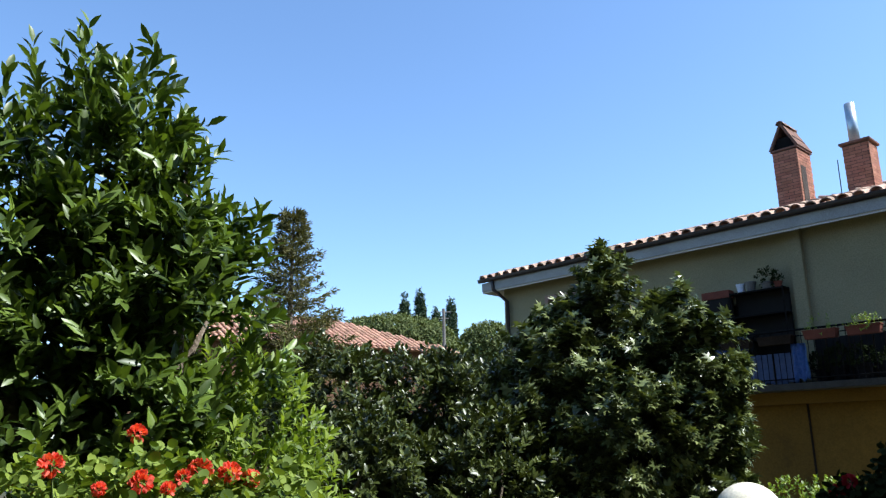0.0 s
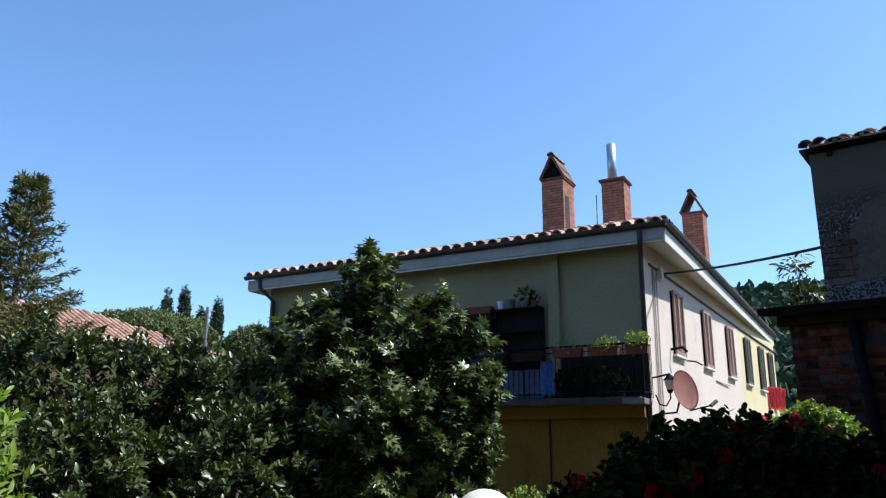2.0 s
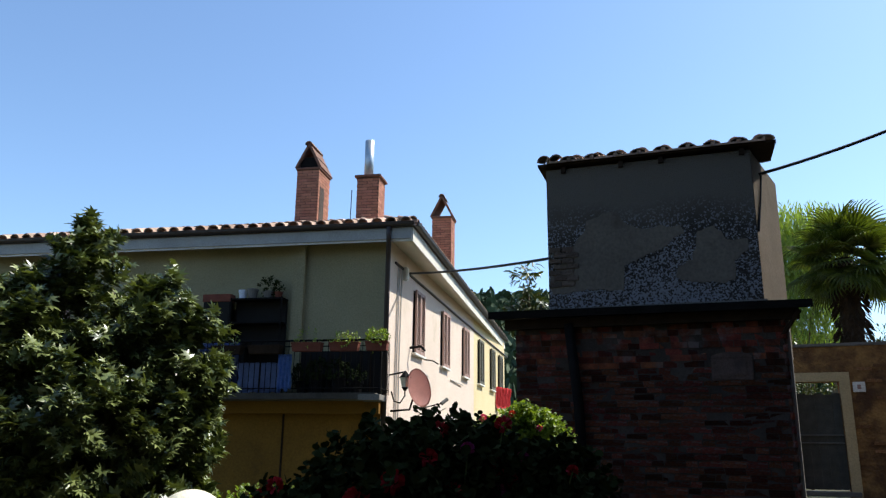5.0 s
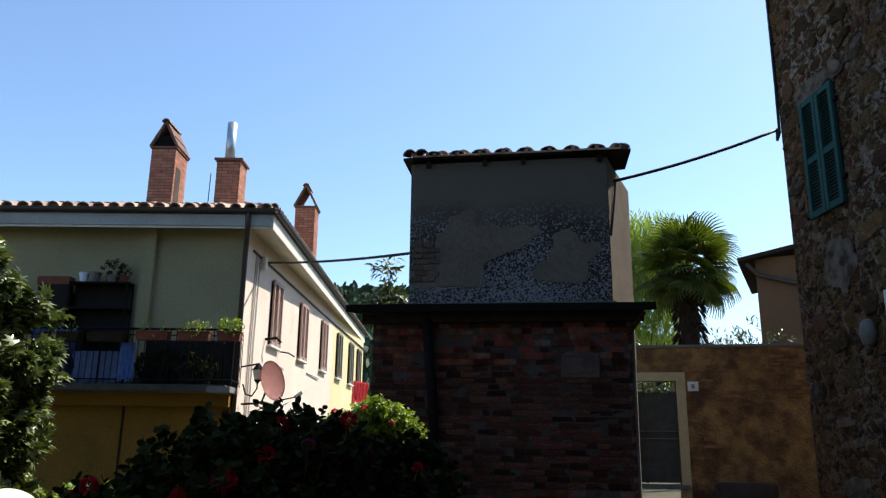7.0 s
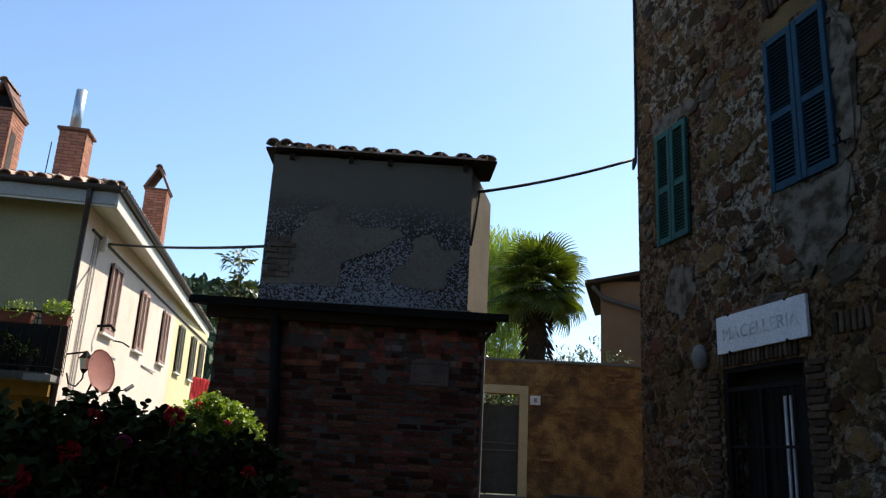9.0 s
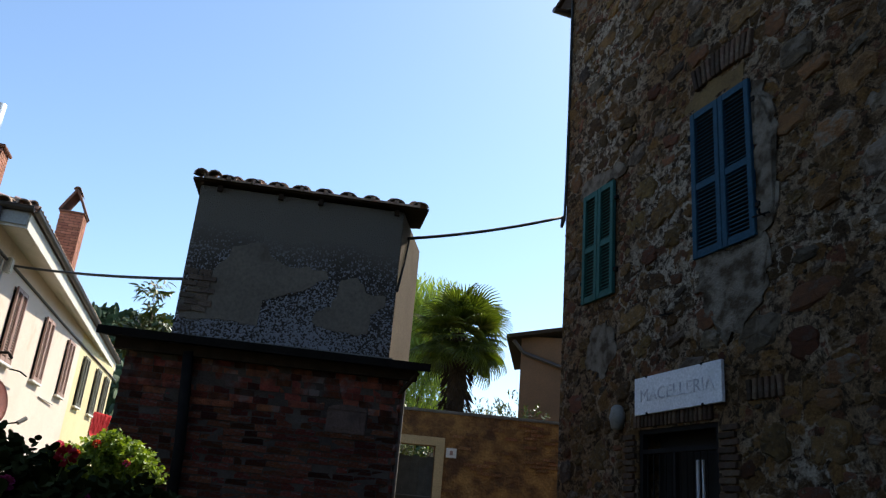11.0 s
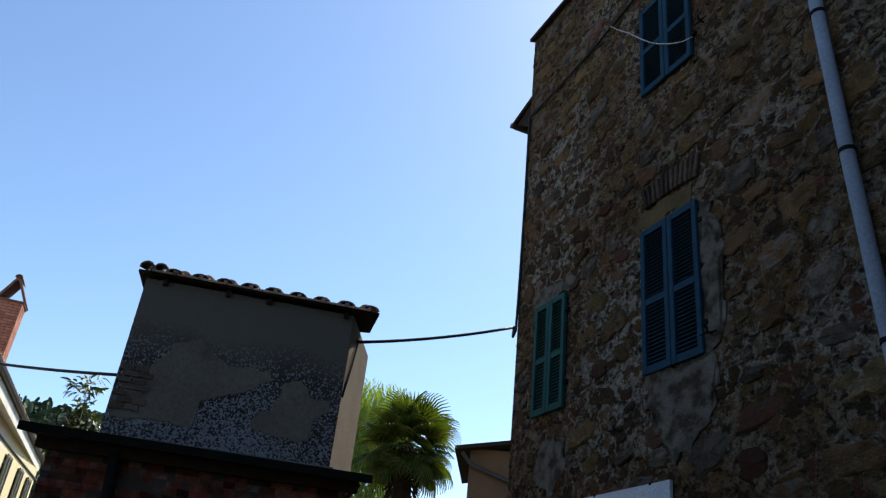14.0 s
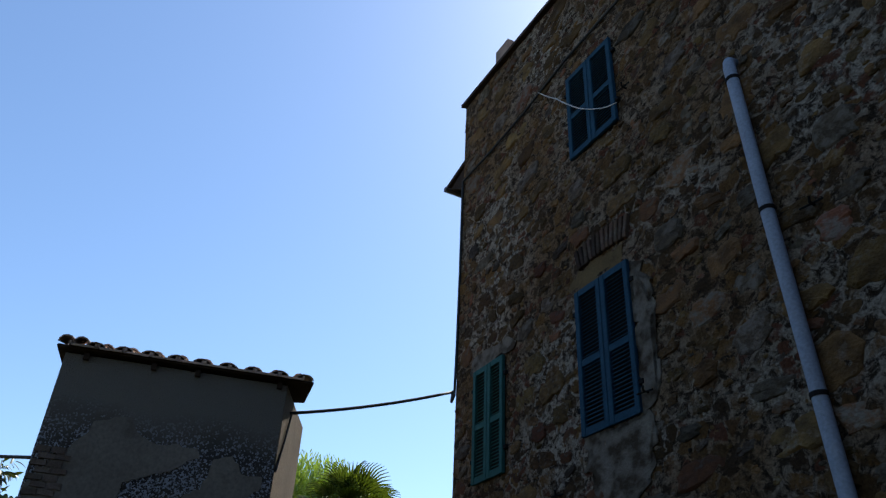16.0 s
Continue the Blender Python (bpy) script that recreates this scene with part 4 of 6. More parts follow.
for x_ in (-0.47, -0.02):
    part("door", boxed(x_, x_ + 0.43, -0.245, -0.222, 0.08, 1.06, bevel=0.006), M_NAVY, cab)
    part("foot", boxed(x_ + 0.1, x_ + 0.16, -0.15, 0.15, 0, 0.05), M_IRON, cab)
# blackened like the other floor pots, shade in the colour
flower_pot(on_house(-1.15, 0.1, 2.53), 0.14, 0.26, M_IRON, "pot with a trailing plant on the balcony floor, blackened to imitate shade", 40)
# added dark sheet imitating the deep shade on the wall behind the railing
scr = thing("windbreak_screen", on_house(-1.62, 0.43, 2.53), "added dark ribbed sheet imitating shade on the balcony wall", "screen")
part("sheet", boxed(-0.92, 0.9, 0.0, 0.012, 0.03, 0.92, bevel=0.004), M_DARK, scr)
for k in range(9):
    part("batten", boxed(-0.9 + 0.22 * k, -0.875 + 0.22 * k, -0.014, -0.001, 0.0, 0.94), M_DARKWOOD, scr)


def hanging_cloth(m, w, hh, material, label, category="laundry"):
    """A cloth folded over a line, with soft folds."""
    bm = bmesh.new()
    nx, nz = 14, 10
    g = [[bm.verts.new((w * (i / nx - 0.5) * (1 + 0.06 * math.sin(j)), 0.035 * math.sin(i * 1.7 + 0.3 * j) + 0.012 * math.sin(3.1 * i), -hh * j / nz * (1 + 0.05 * math.sin(i * 0.9)))) for i in range(nx + 1)] for j in range(nz + 1)]
    for a, b_ in zip(g, g[1:]):
        for i in range(nx):
            bm.faces.new((a[i], a[i + 1], b_[i + 1], b_[i]))
    bmesh.ops.solidify(bm, geom=bm.faces[:], thickness=0.006)
    o = part("hanging_cloth", bm, material, None, smooth=True)
    o.matrix_world = m
    return tagged(o, label, category)


hanging_cloth(on_house(-2.55, -0.31, 3.3), 0.3, 0.72, M_CLOTH, "blue checked cloth hung over the balcony rail")
hanging_cloth(on_house(-3.15, -0.2, 3.15), 0.95, 0.62, M_BLUEGREY, "grey-blue blanket hung behind the balcony railing")
hanging_cloth(on_house(-4.0, -0.18, 3.2), 0.6, 0.68, M_NAVY, "dark blue tarpaulin behind the balcony railing")
# satellite dish
dish = thing("satellite_dish", HOUSE @ pose(0.01, 0.45, 2.68), "salmon-painted satellite dish on a wall arm", "satellite dish")
bm = bmesh.new()
rings = []
for r in (0.0, 0.15, 0.28, 0.38, 0.43):
    rings.append([bm.verts.new((r * math.cos(a) * 0.95, 0.35 * r * r, r * math.sin(a))) for a in (2 * math.pi * k / 28 for k in range(28))] if r else [bm.verts.new((0, 0, 0))])
for k in range(28):
    bm.faces.new((rings[0][0], rings[1][k], rings[1][(k + 1) % 28]))
for a, b_ in zip(rings[1:], rings[2:]):
    for k in range(28):
        bm.faces.new((a[k], b_[k], b_[(k + 1) % 28], a[(k + 1) % 28]))
bmesh.ops.solidify(bm, geom=bm.faces[:], thickness=0.015)
d_ = part("reflector", bm, M_DISH, dish, smooth=True)
d_.matrix_local = pose(0.03, 0, -0.01, 10, 8, -119) @ Matrix.Diagonal((0.84, 0.84, 0.93, 1))
part("feed_arm", tubed([(0.1, 0.12, -0.4), (0.5, 0.4, -0.28)], 0.014, 6), M_IRON, dish)
part("feed_horn", tubed([(0.46, 0.36, -0.3), (0.56, 0.46, -0.2)], 0.04, 10), M_CONCRETE, dish)
part("wall_arm", tubed([(-0.62, 0.35, -0.45), (-0.2, 0.3, -0.42), (-0.05, 0.1, -0.1)], 0.022, 8), M_IRON, dish)
# wall lantern beside the corner
lan = thing("wall_lantern", HOUSE @ pose(-0.19, 0.3, 2.67), "black iron wall lantern with glass panes", "lantern")
part("bracket", tubed([(-0.5, 0.5, 0.3), (0.0, 0.0, 0.32)], 0.018, 6), M_IRON, lan)
part("scroll", tubed([(-0.4, 0.45, -0.05), (-0.3, 0.3, -0.25), (-0.12, 0.1, -0.3), (0, 0, -0.16), (0, 0, -0.05)], 0.016, 6), M_IRON, lan)
part("roof_cap", tubed([(0, 0, 0.2), (0, 0, 0.3), (0, 0, 0.34)], [0.14, 0.05, 0.015], 6), M_IRON, lan)
part("glass_body", tubed([(0, 0, 0), (0, 0, 0.2)], [0.07, 0.12], 6), M_GLOBE, lan)
part("base", tubed([(0, 0, -0.06), (0, 0, 0.01)], [0.03, 0.08], 6), M_IRON, lan)
hanging_cloth(HOUSE @ pose(0.1, 15.2, 3.86, 0, 0, 70), 0.9, 0.8, M_REDCLOTH, "bright red cloth hung out from a window")
hanging_cloth(HOUSE @ pose(0.12, 16.4, 3.92, 0, 0, 70), 0.9, 0.8, M_REDCLOTH, "bright red cloth hung out from a window")
# ---- the tower with its brick lower storey ----
TOWER = pose(0.784, -0.07, -0.587, 0, 0, 4.9) @ Matrix.Diagonal((1.045, 1, 1.1316, 1))
tower = thing("tower", TOWER, "small old tower house with grey rendered upper storey and tiled roof", "tower")
TF_Y = 9.32
part("upper_wall", prism(bmesh.new(), [(-1.335, TF_Y), (1.215, TF_Y), (1.6, TF_Y + 1.5), (-1.335, TF_Y + 1.6)], 2.9, 5.17), M_ROUGHCAST, tower, "rough-cast upper wall, dark with pale pebbles")
# smooth coat of the upper band and the two worn patches, a hand's breadth thin
E_ = 0.008


def coat(name, outline, y, th, material, parent, label="", rough_edge=0.035):
    """A thin coat of plaster with an uneven outline in the x-z plane."""
    bm = bmesh.new()
    pts = []
    for i, (x, z) in enumerate(outline):
        x2, z2 = outline[(i + 1) % len(outline)]
        k = max(1, int(math.hypot(x2 - x, z2 - z) / 0.03))
        for j in range(k):
            a, c_ = x + (x2 - x) * j / k, z + (z2 - z) * j / k
            w = rough_edge
            pts.append(tuple(e + w * (noise.noise(Vector((a * 6, c_ * 6, k_))) + 0.6 * noise.noise(Vector((a * 17, c_ * 17, k_)))) for e, k_ in ((a, 1), (c_, 9))))
    lo, hi = [bm.verts.new((x, y, z)) for x, z in pts], [bm.verts.new((x, y - th, z)) for x, z in pts]
    f = bm.faces.new(hi)
    for i in range(len(lo)):
        j = (i + 1) % len(lo)
        bm.faces.new((lo[i], lo[j], hi[j], hi[i]))
    bmesh.ops.triangulate(bm, faces=[f])
    return part(name, bm, material, parent, label)


coat("plaster_patch", [(-1.3, 3.6), (-1.3, 3.8), (-1.12, 4.05), (-0.87, 4.32), (-0.82, 4.47), (-0.46, 4.59), (-0.35, 4.42), (-0.15, 4.33), (0.34, 4.34), (0.37, 4.24), (0.1, 4.07), (-0.36, 3.91), (-0.39, 3.58), (-0.8, 3.64)], TF_Y, E_, M_PLASTER, tower, "grey cement patch worn to an uneven outline")
coat("plaster_patch", [(0.53, 4.25), (0.72, 4.29), (0.87, 4.13), (1.09, 4.1), (1.09, 4.0), (0.94, 3.87), (0.92, 3.64), (0.43, 3.66), (0.25, 3.73), (0.29, 3.85), (0.46, 3.92)], TF_Y, E_, M_PLASTER, tower, "grey cement patch worn to an uneven outline")
bm = bmesh.new()
for (x0, y0), (x1, y1) in (((1.222, TF_Y + 0.005), (1.608, TF_Y + 1.5)),):
    a = [bm.verts.new(q) for q in ((x0, y0, 2.9), (x1, y1, 2.9), (x1, y1, 5.16), (x0, y0, 5.16))]
    bm.faces.new(a)
bmesh.ops.solidify(bm, geom=bm.faces[:], thickness=0.01)
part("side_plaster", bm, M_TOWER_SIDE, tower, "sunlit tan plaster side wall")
# roof deck rising to the back, rafters, tiles
TS = 0.28
bm = bmesh.new()
dk = [(-1.43, TF_Y - 0.09), (1.52, TF_Y - 0.09), (1.5, TF_Y + 0.62), (-1.45, TF_Y + 1.6)]
lo = [bm.verts.new((x, y, 5.2)) for x, y in dk]
hi = [bm.verts.new((x, y, 5.228)) for x, y in dk]
bm.faces.new(lo[::-1])
bm.faces.new(hi)
for i in range(4):
    bm.faces.new((lo[i], lo[(i + 1) % 4], hi[(i + 1) % 4], hi[i]))
part("roof", bm, M_DARKWOOD, tower, "dark boarded roof edge under terracotta tiles")
for x in (-1.1, -0.35, 0.15, 1.12):
    part("rafter", boxed(x - 0.03, x + 0.03, TF_Y - 0.05, TF_Y + 0.02, 5.11, 5.18), M_DARKWOOD, tower)
part("roof_gable", prism(bmesh.new(), [(-1.2, TF_Y + 0.4), (1.2, TF_Y + 0.4), (1.45, TF_Y + 1.4), (-1.2, TF_Y + 1.4)], 5.1, 5.26), M_DARKWOOD, tower)
flat_tile = bpy.data.meshes.new("flat_tile")
bmf = boxed(-0.14, 0.14, 0, 0.44, 0.0, 0.022)
box(bmf, -0.15, -0.125, 0, 0.44, 0.0, 0.05)
box(bmf, 0.125, 0.15, 0, 0.44, 0.0, 0.05)
bmf.to_mesh(flat_tile)
bmf.free()
flat_tile.materials.append(M_TILE)
tt = math.degrees(math.atan(TS))
rest = []
for i in range(10):
    x = -1.3 + 0.3 * i
    for j in range(5):
        y = TF_Y - 0.15 + 0.37 * j + random.uniform(-0.02, 0.02)
        z = 5.235 + TS * (y - TF_Y + 0.12)
        if j < 2:
            if x > 1.3:
                continue
            o = new("flat_tile", flat_tile)
            o.parent, o.matrix_local = tower, pose(x + 0.146, y + 0.02, z - 0.01 + 0.01 * j, tt, 0, random.uniform(-1.5, 1.5))
            if i < 10 and x < 1.15:
                o = new("roof_tile", tile_mesh)
                o.parent, o.matrix_local = tower, pose(x + random.uniform(-0.015, 0.015) + 0.29, y + 0.03, z + 0.004 + 0.012 * j, tt, 0, random.uniform(-3, 3)) @ Matrix.Diagonal((1.2, 1, 0.72, 1))
        else:
            if x < 1.15:
                rest.append(pose(x + 0.29, y, z + 0.03, tt, 0, 0))
for i in range(2):
    rest.append(pose(-1.34 + 0.16 * i, TF_Y - 0.12, 5.245, tt, 0, 0))
tile_field("roof_tiles", tower, rest)
# brick storey
part("brick_backing", prism(bmesh.new(), [(-1.73, 9.108), (1.38, 9.108), (1.54, 12.2), (-1.73, 12.2)], 0.0, 3.2), M_MORTAR, tower)
bm = bmesh.new()
lo = [bm.verts.new(q) for q in ((-2.03, 8.86, 3.27), (1.68, 8.86, 3.25), (1.5, 9.9, 3.4), (-2.03, 9.9, 3.4))]
hi = [bm.verts.new((v.co.x, v.co.y, v.co.z + 0.085)) for v in lo]
bm.faces.new(lo[::-1])
bm.faces.new(hi)
for i in range(4):
    bm.faces.new((lo[i], lo[(i + 1) % 4], hi[(i + 1) % 4], hi[i]))
part("lean_to_roof", bm, M_SLATE, tower, "dark thin lean-to roof edge")
part("roof_flashing", boxed(-1.2, 1.26, TF_Y - 0.03, TF_Y - 0.002, 3.4, 3.425), M_CONCRETE, tower)
part("roof_strut", tubed([(1.36, 9.1, 3.0), (1.55, 8.95, 3.24)], 0.025, 6), M_DARKWOOD, tower)
part("roof_beam", boxed(-1.85, 1.55, 9.0, 9.12, 3.16, 3.27), M_DARKWOOD, tower)
# black tube added where a wide dark recess belongs in the bricks
part("downpipe", tubed([(-1.05, 9.02, 3.2), (-0.96, 9.04, 2.3), (-0.9, 9.04, 0.7)], 0.06, 10), M_IRON, tower, "black tube standing in for a dark recess in the bricks", True)
pl = part("plaque", boxed(0.57, 1.02, 9.075, 9.11, 2.54, 2.78, bevel=0.01), M_PLAQUE, tower, "worn grey stone plaque with an arched top")
bm = bmesh.new()
prof = [(0.795 + 0.225 * math.cos(a), 2.78 + 0.06 * math.sin(a)) for a in (math.pi * k / 12 for k in range(13))]
lo, hi = [bm.verts.new((x, 9.11, z)) for x, z in prof], [bm.verts.new((x, 9.075, z)) for x, z in prof]
bm.faces.new(hi)
for i in range(12):
    bm.faces.new((lo[i], lo[i + 1], hi[i + 1], hi[i]))
part("plaque_arch", bm, M_PLAQUE, pl)
part("plaque_relief", boxed(0.64, 0.95, 9.062, 9.076, 2.59, 2.77, bevel=0.012), M_PLAQUE, pl)
part("side_drainpipe", tubed([(1.42, 9.18, 3.2), (1.41, 9.17, 0.7)], 0.03, 8), M_CONCRETE, tower)

# ---- the stone house: s along the wall towards the camera's side, y into the house ----
STONEF = pose(6.312, 1.752, -0.18, 0, 0, -73.613) @ Matrix.Diagonal((1.15, 1, 1, 1)) @ pose(0.861, 0, 0)
stone = thing("stone_house", STONEF, "tall old rubble-stone house with blue-green shutters", "house")
S0, S1, TOP = -8.84, 4.5, 11.9
W1, W2, W3, DOOR = (-8.307, -7.613, 4.587, 6.218), (-6.191, -5.339, 4.574, 6.389), (-6.13, -5.271, 8.428, 9.93), (-7.17, -5.97, 0.55, 2.79)
part("wall", wall_with_holes(bmesh.new(), S0, S1, -0.2, TOP, 0.0, 0.5, [(a + 0.02, b_ - 0.02, c_ + 0.02, d - 0.02) for a, b_, c_, d in (W1, W2, W3)] + [DOOR]), M_STONE_MORTAR, stone, "rubble-stone wall with pale crumbling mortar")
part("end_wall", boxed(S0 + 0.002, S0 + 0.5, 0.5, 7.5, -0.2, TOP), M_STONE_MORTAR, stone)
part("back_wall", boxed(S0 + 0.5, S1, 7.0, 7.5, -0.2, TOP), M_STONE_MORTAR, stone)
part("near_wall", boxed(S1 - 0.5, S1, 0.5, 7.0, -0.2, TOP), M_STONE_MORTAR, stone)
bm = bmesh.new()
pr = [(-0.1, TOP - 0.02), (3.7, TOP + 0.28 * 4), (7.8, TOP - 0.02)]
lo = [bm.verts.new((s, y, z)) for s in (S0 - 0.02, S1 + 0.2) for y, z in pr]
hi = [bm.verts.new((s, y, z + 0.07)) for s in (S0 - 0.02, S1 + 0.2) for y, z in pr]
for q in (lo, hi):
    bm.faces.new((q[0], q[1], q[4], q[3]))
    bm.faces.new((q[1], q[2], q[5], q[4]))
for a, b_ in ((0, 3), (2, 5), (0, 1), (1, 2), (3, 4), (4, 5)):
    bm.faces.new((lo[a], lo[b_], hi[b_], hi[a]))
part("roof", bm, M_DARKWOOD, stone, "dark wooden eaves under the tile roof")
rest = []
for i in range(int((S1 - S0) / 0.28)):
    for j in range(6):
        rest.append(pose(S0 + 0.1 + 0.28 * i, 0.0 + 0.38 * j, TOP + 0.06 + 0.28 * (0.38 * j), 15.6, 0, 0) @ Matrix.Diagonal((1.2, 1, 0.5, 1)))
tile_field("roof_tiles", stone, rest)
part("roof_turret", prism(bmesh.new(), [(-7.8, -0.08), (-7.45, -0.08), (-7.45, 0.25), (-7.8, 0.25)], TOP + 0.02, TOP + 0.36), M_TILE, stone)
# lower roof piece on the end wall
bm = boxed(S0 - 0.62, S0, 0.02, 3.0, 10.6, 10.68)
for v in bm.verts:
    v.co.z += 0.3 * (v.co.x - S0)
part("side_eave", bm, M_DARKWOOD, stone, "small dark eave on the end wall")
for y in (0.06, 1.0, 2.0, 2.9):
    bm = bmesh.new()
    q = [[bm.verts.new((x, y + d, z)) for x, z in ((S0 - 0.52, 10.38), (S0, 10.59), (S0, 10.02), (S0 - 0.2, 10.16))] for d in (0, 0.09)]
    bm.faces.new(q[0])
    bm.faces.new(q[1][::-1])
    for i in range(4):
        bm.faces.new((q[0][i], q[1][i], q[1][(i + 1) % 4], q[0][(i + 1) % 4]))
    part("eave_bracket", bm, M_DARKWOOD, stone)
part("side_eave_gutter", tubed([(S0 - 0.6, -0.02, 10.4), (S0 - 0.6, 3.0, 10.4)], 0.05, 8), M_GUTTER, stone)


def shutter_pair(w, material, label, slats):
    a, b_, c_, d = w
    win = part("window", boxed(a, b_, 0.12, 0.16, c_, d), M_DARK, stone)
    half = (b_ - a) / 2
    for s in (0, 1):
        lf = louvre_shutter(half - 0.004, d - c_, slats, material, win, label=label, th=0.05)
        lf.matrix_local = pose(a + half * s + 0.002, -0.015, c_)
    for z in (c_ + 0.3, d - 0.3):
        part("hinge", boxed(a - 0.05, a + 0.02, -0.05, -0.005, z, z + 0.05), M_IRON, win)
        part("hinge", boxed(b_ - 0.02, b_ + 0.05, -0.05, -0.005, z, z + 0.05), M_IRON, win)
    return win


shutter_pair(W1, M_GREENSHUT, "closed blue-green louvred shutter", 30)
shutter_pair(W2, M_BLUESHUT, "closed petrol-blue louvred shutter", 34)
shutter_pair(W3, M_BLUESHUT, "closed petrol-blue louvred shutter", 28)
coat("cement_patch", [(-8.42, 6.24), (-8.37, 6.42), (-7.5, 6.47), (-7.4, 6.24)], 0, 0.034, M_RENDER_PATCH, stone, "pale cement above the small window", rough_edge=0.1)
coat("cement_patch", [(-6.19, 4.57), (-6.12, 4.2), (-6.04, 3.95), (-5.79, 3.55), (-5.39, 3.8), (-5.22, 4.2), (-5.27, 4.57)], 0, 0.034, M_RENDER_PATCH, stone, "pale cement patch under the window", rough_edge=0.12)
coat("cement_patch", [(-5.33, 4.6), (-5.2, 4.6), (-5.1, 5.0), (-5.16, 5.4), (-5.04, 5.9), (-5.28, 6.32), (-5.33, 6.35)], 0, 0.034, M_RENDER_PATCH, stone, "pale cement patch beside the window", rough_edge=0.12)
coat("cement_patch", [(-6.35, 6.4), (-6.3, 6.62), (-5.9, 6.7), (-5.45, 6.6), (-5.4, 6.4)], 0, 0.012, M_OCHREPATCH, stone, "ochre plaster strip above the shutters", rough_edge=0.1)
coat("cement_patch", [(-8.2, 3.7), (-8.1, 4.2), (-7.75, 4.3), (-7.55, 3.9), (-7.8, 3.5)], 0, 0.03, M_RENDER_PATCH, stone, rough_edge=0.1)
# door
dr = part("door", boxed(DOOR[0], DOOR[1], 0.3, 0.35, DOOR[2], DOOR[3]), M_DARK, stone, "dark glazed shop door behind an iron grille")
part("door_frame", wall_with_holes(bmesh.new(), DOOR[0], DOOR[1], DOOR[2], DOOR[3], 0.02, 0.09, [(DOOR[0] + 0.05, -6.64, DOOR[2] + 0.05, DOOR[3] - 0.27), (-6.6, DOOR[1] - 0.05, DOOR[2] + 0.05, DOOR[3] - 0.27), (DOOR[0] + 0.05, DOOR[1] - 0.05, DOOR[3] - 0.22, DOOR[3] - 0.05)]), M_IRON, dr)
for i in range(5):
    for base in (DOOR[0] + 0.1, -6.56):
        part("grille_bar", tubed([(base + 0.095 * i, 0.05, DOOR[2] + 0.05), (base + 0.095 * i, 0.05, DOOR[3] - 0.27)], 0.009, 5), M_IRON, dr)
part("curtain_strip", boxed(-6.5, -6.47, 0.2, 0.22, 0.6, 2.45), M_SIGN, dr)
part("curtain_strip", boxed(-6.42, -6.4, 0.2, 0.22, 0.6, 2.45), M_SIGN, dr)
for z in (1.3, 1.9):
    part("cross_bar", boxed(DOOR[0], DOOR[1], 0.03, 0.06, z, z + 0.03), M_IRON, dr)
# brick arch over the door, jamb bricks and the relieving arch above the window
soldier = bpy.data.meshes.new("brick")
bmb = boxed(-0.026, 0.026, -0.03, 0.03, -0.1, 0.1, bevel=0.006)
bmb.to_mesh(soldier)
bmb.free()
soldier.materials.append(M_ARCHBRICK)
for i in range(19):
    o = new("brick", soldier)
    o.parent, o.matrix_local = stone, pose(-7.2 + 0.064 * i, -0.002, 2.915, 0, random.uniform(-3, 3), 0)
for i in range(12):
    o = new("brick", soldier)
    o.parent, o.matrix_local = stone, pose(-6.12 + 0.072 * i, -0.012, 6.84 + 0.03 * math.sin(i / 11 * math.pi), 0, -10 + 20 * i / 11 + random.uniform(-3, 3), 0) @ Matrix.Diagonal((1.1, 1.2, 1.5, 1))
for i in range(6):
    o = new("brick", soldier)
    o.parent, o.matrix_local = stone, pose(-5.55 + 0.07 * i, -0.002, 3.05, 0, random.uniform(-4, 4), 0)
long_brick = bpy.data.meshes.new("long_brick")
bmb = boxed(-0.11, 0.11, -0.03, 0.03, -0.028, 0.028, bevel=0.006)
bmb.to_mesh(long_brick)
bmb.free()
long_brick.materials.append(M_ARCHBRICK)
for i in range(30):
    for s, w in ((-7.29 - 0.03 * (i % 2), 0.8), (-5.84 + 0.04 * (i % 2), 1.0)):
        o = new("brick", long_brick)
        o.parent, o.matrix_local = stone, pose(s, -0.004, 0.6 + 0.073 * i, 0, random.uniform(-1.5, 1.5), 0) @ Matrix.Diagonal((w, 1, 1, 1))
# sign
sg = tagged(thing("shop_sign", STONEF @ pose(-6.48, -0.06, 3.17, 0, -0.6, 0)), "white painted shop sign with faded dark letters", "sign")
part("board", boxed(-0.66, 0.66, -0.02, 0.02, -0.215, 0.215, bevel=0.004), M_SIGN, sg)
fc = bpy.data.curves.new("lettering", "FONT")
fc.body, fc.size, fc.extrude, fc.align_x, fc.align_y = "MACELLERIA", 0.2, 0.002, "CENTER", "CENTER"
fo = new("lettering", fc)
dg = bpy.context.evaluated_depsgraph_get()
me = bpy.data.meshes.new_from_object(fo.evaluated_get(dg))
bpy.data.objects.remove(fo)
me.materials.clear()
lt = link("lettering", me, M_LETTER, sg, "faded grey capital letters")
lt.matrix_local = pose(-0.0, -0.024, -0.01, 90, 0, 0)
for x in (-0.45, 0.4):
    for z in (-0.215, 0.205):
        part("clip", boxed(x - 0.012, x + 0.012, -0.03, 0.06, z - 0.008, z + 0.018), M_IRON, sg)
# white rounded fixture by the sign
fx = thing("wall_fixture", STONEF @ pose(-7.47, -0.07, 2.96), "old white rounded wall fixture", "fixture")
part("body", tubed([(0, 0, -0.15), (0, 0, -0.13), (0, 0, 0.0), (0, 0, 0.12), (0, 0, 0.15)], [0.03, 0.07, 0.095, 0.07, 0.03], 14), M_CONCRETE, fx, smooth=True)
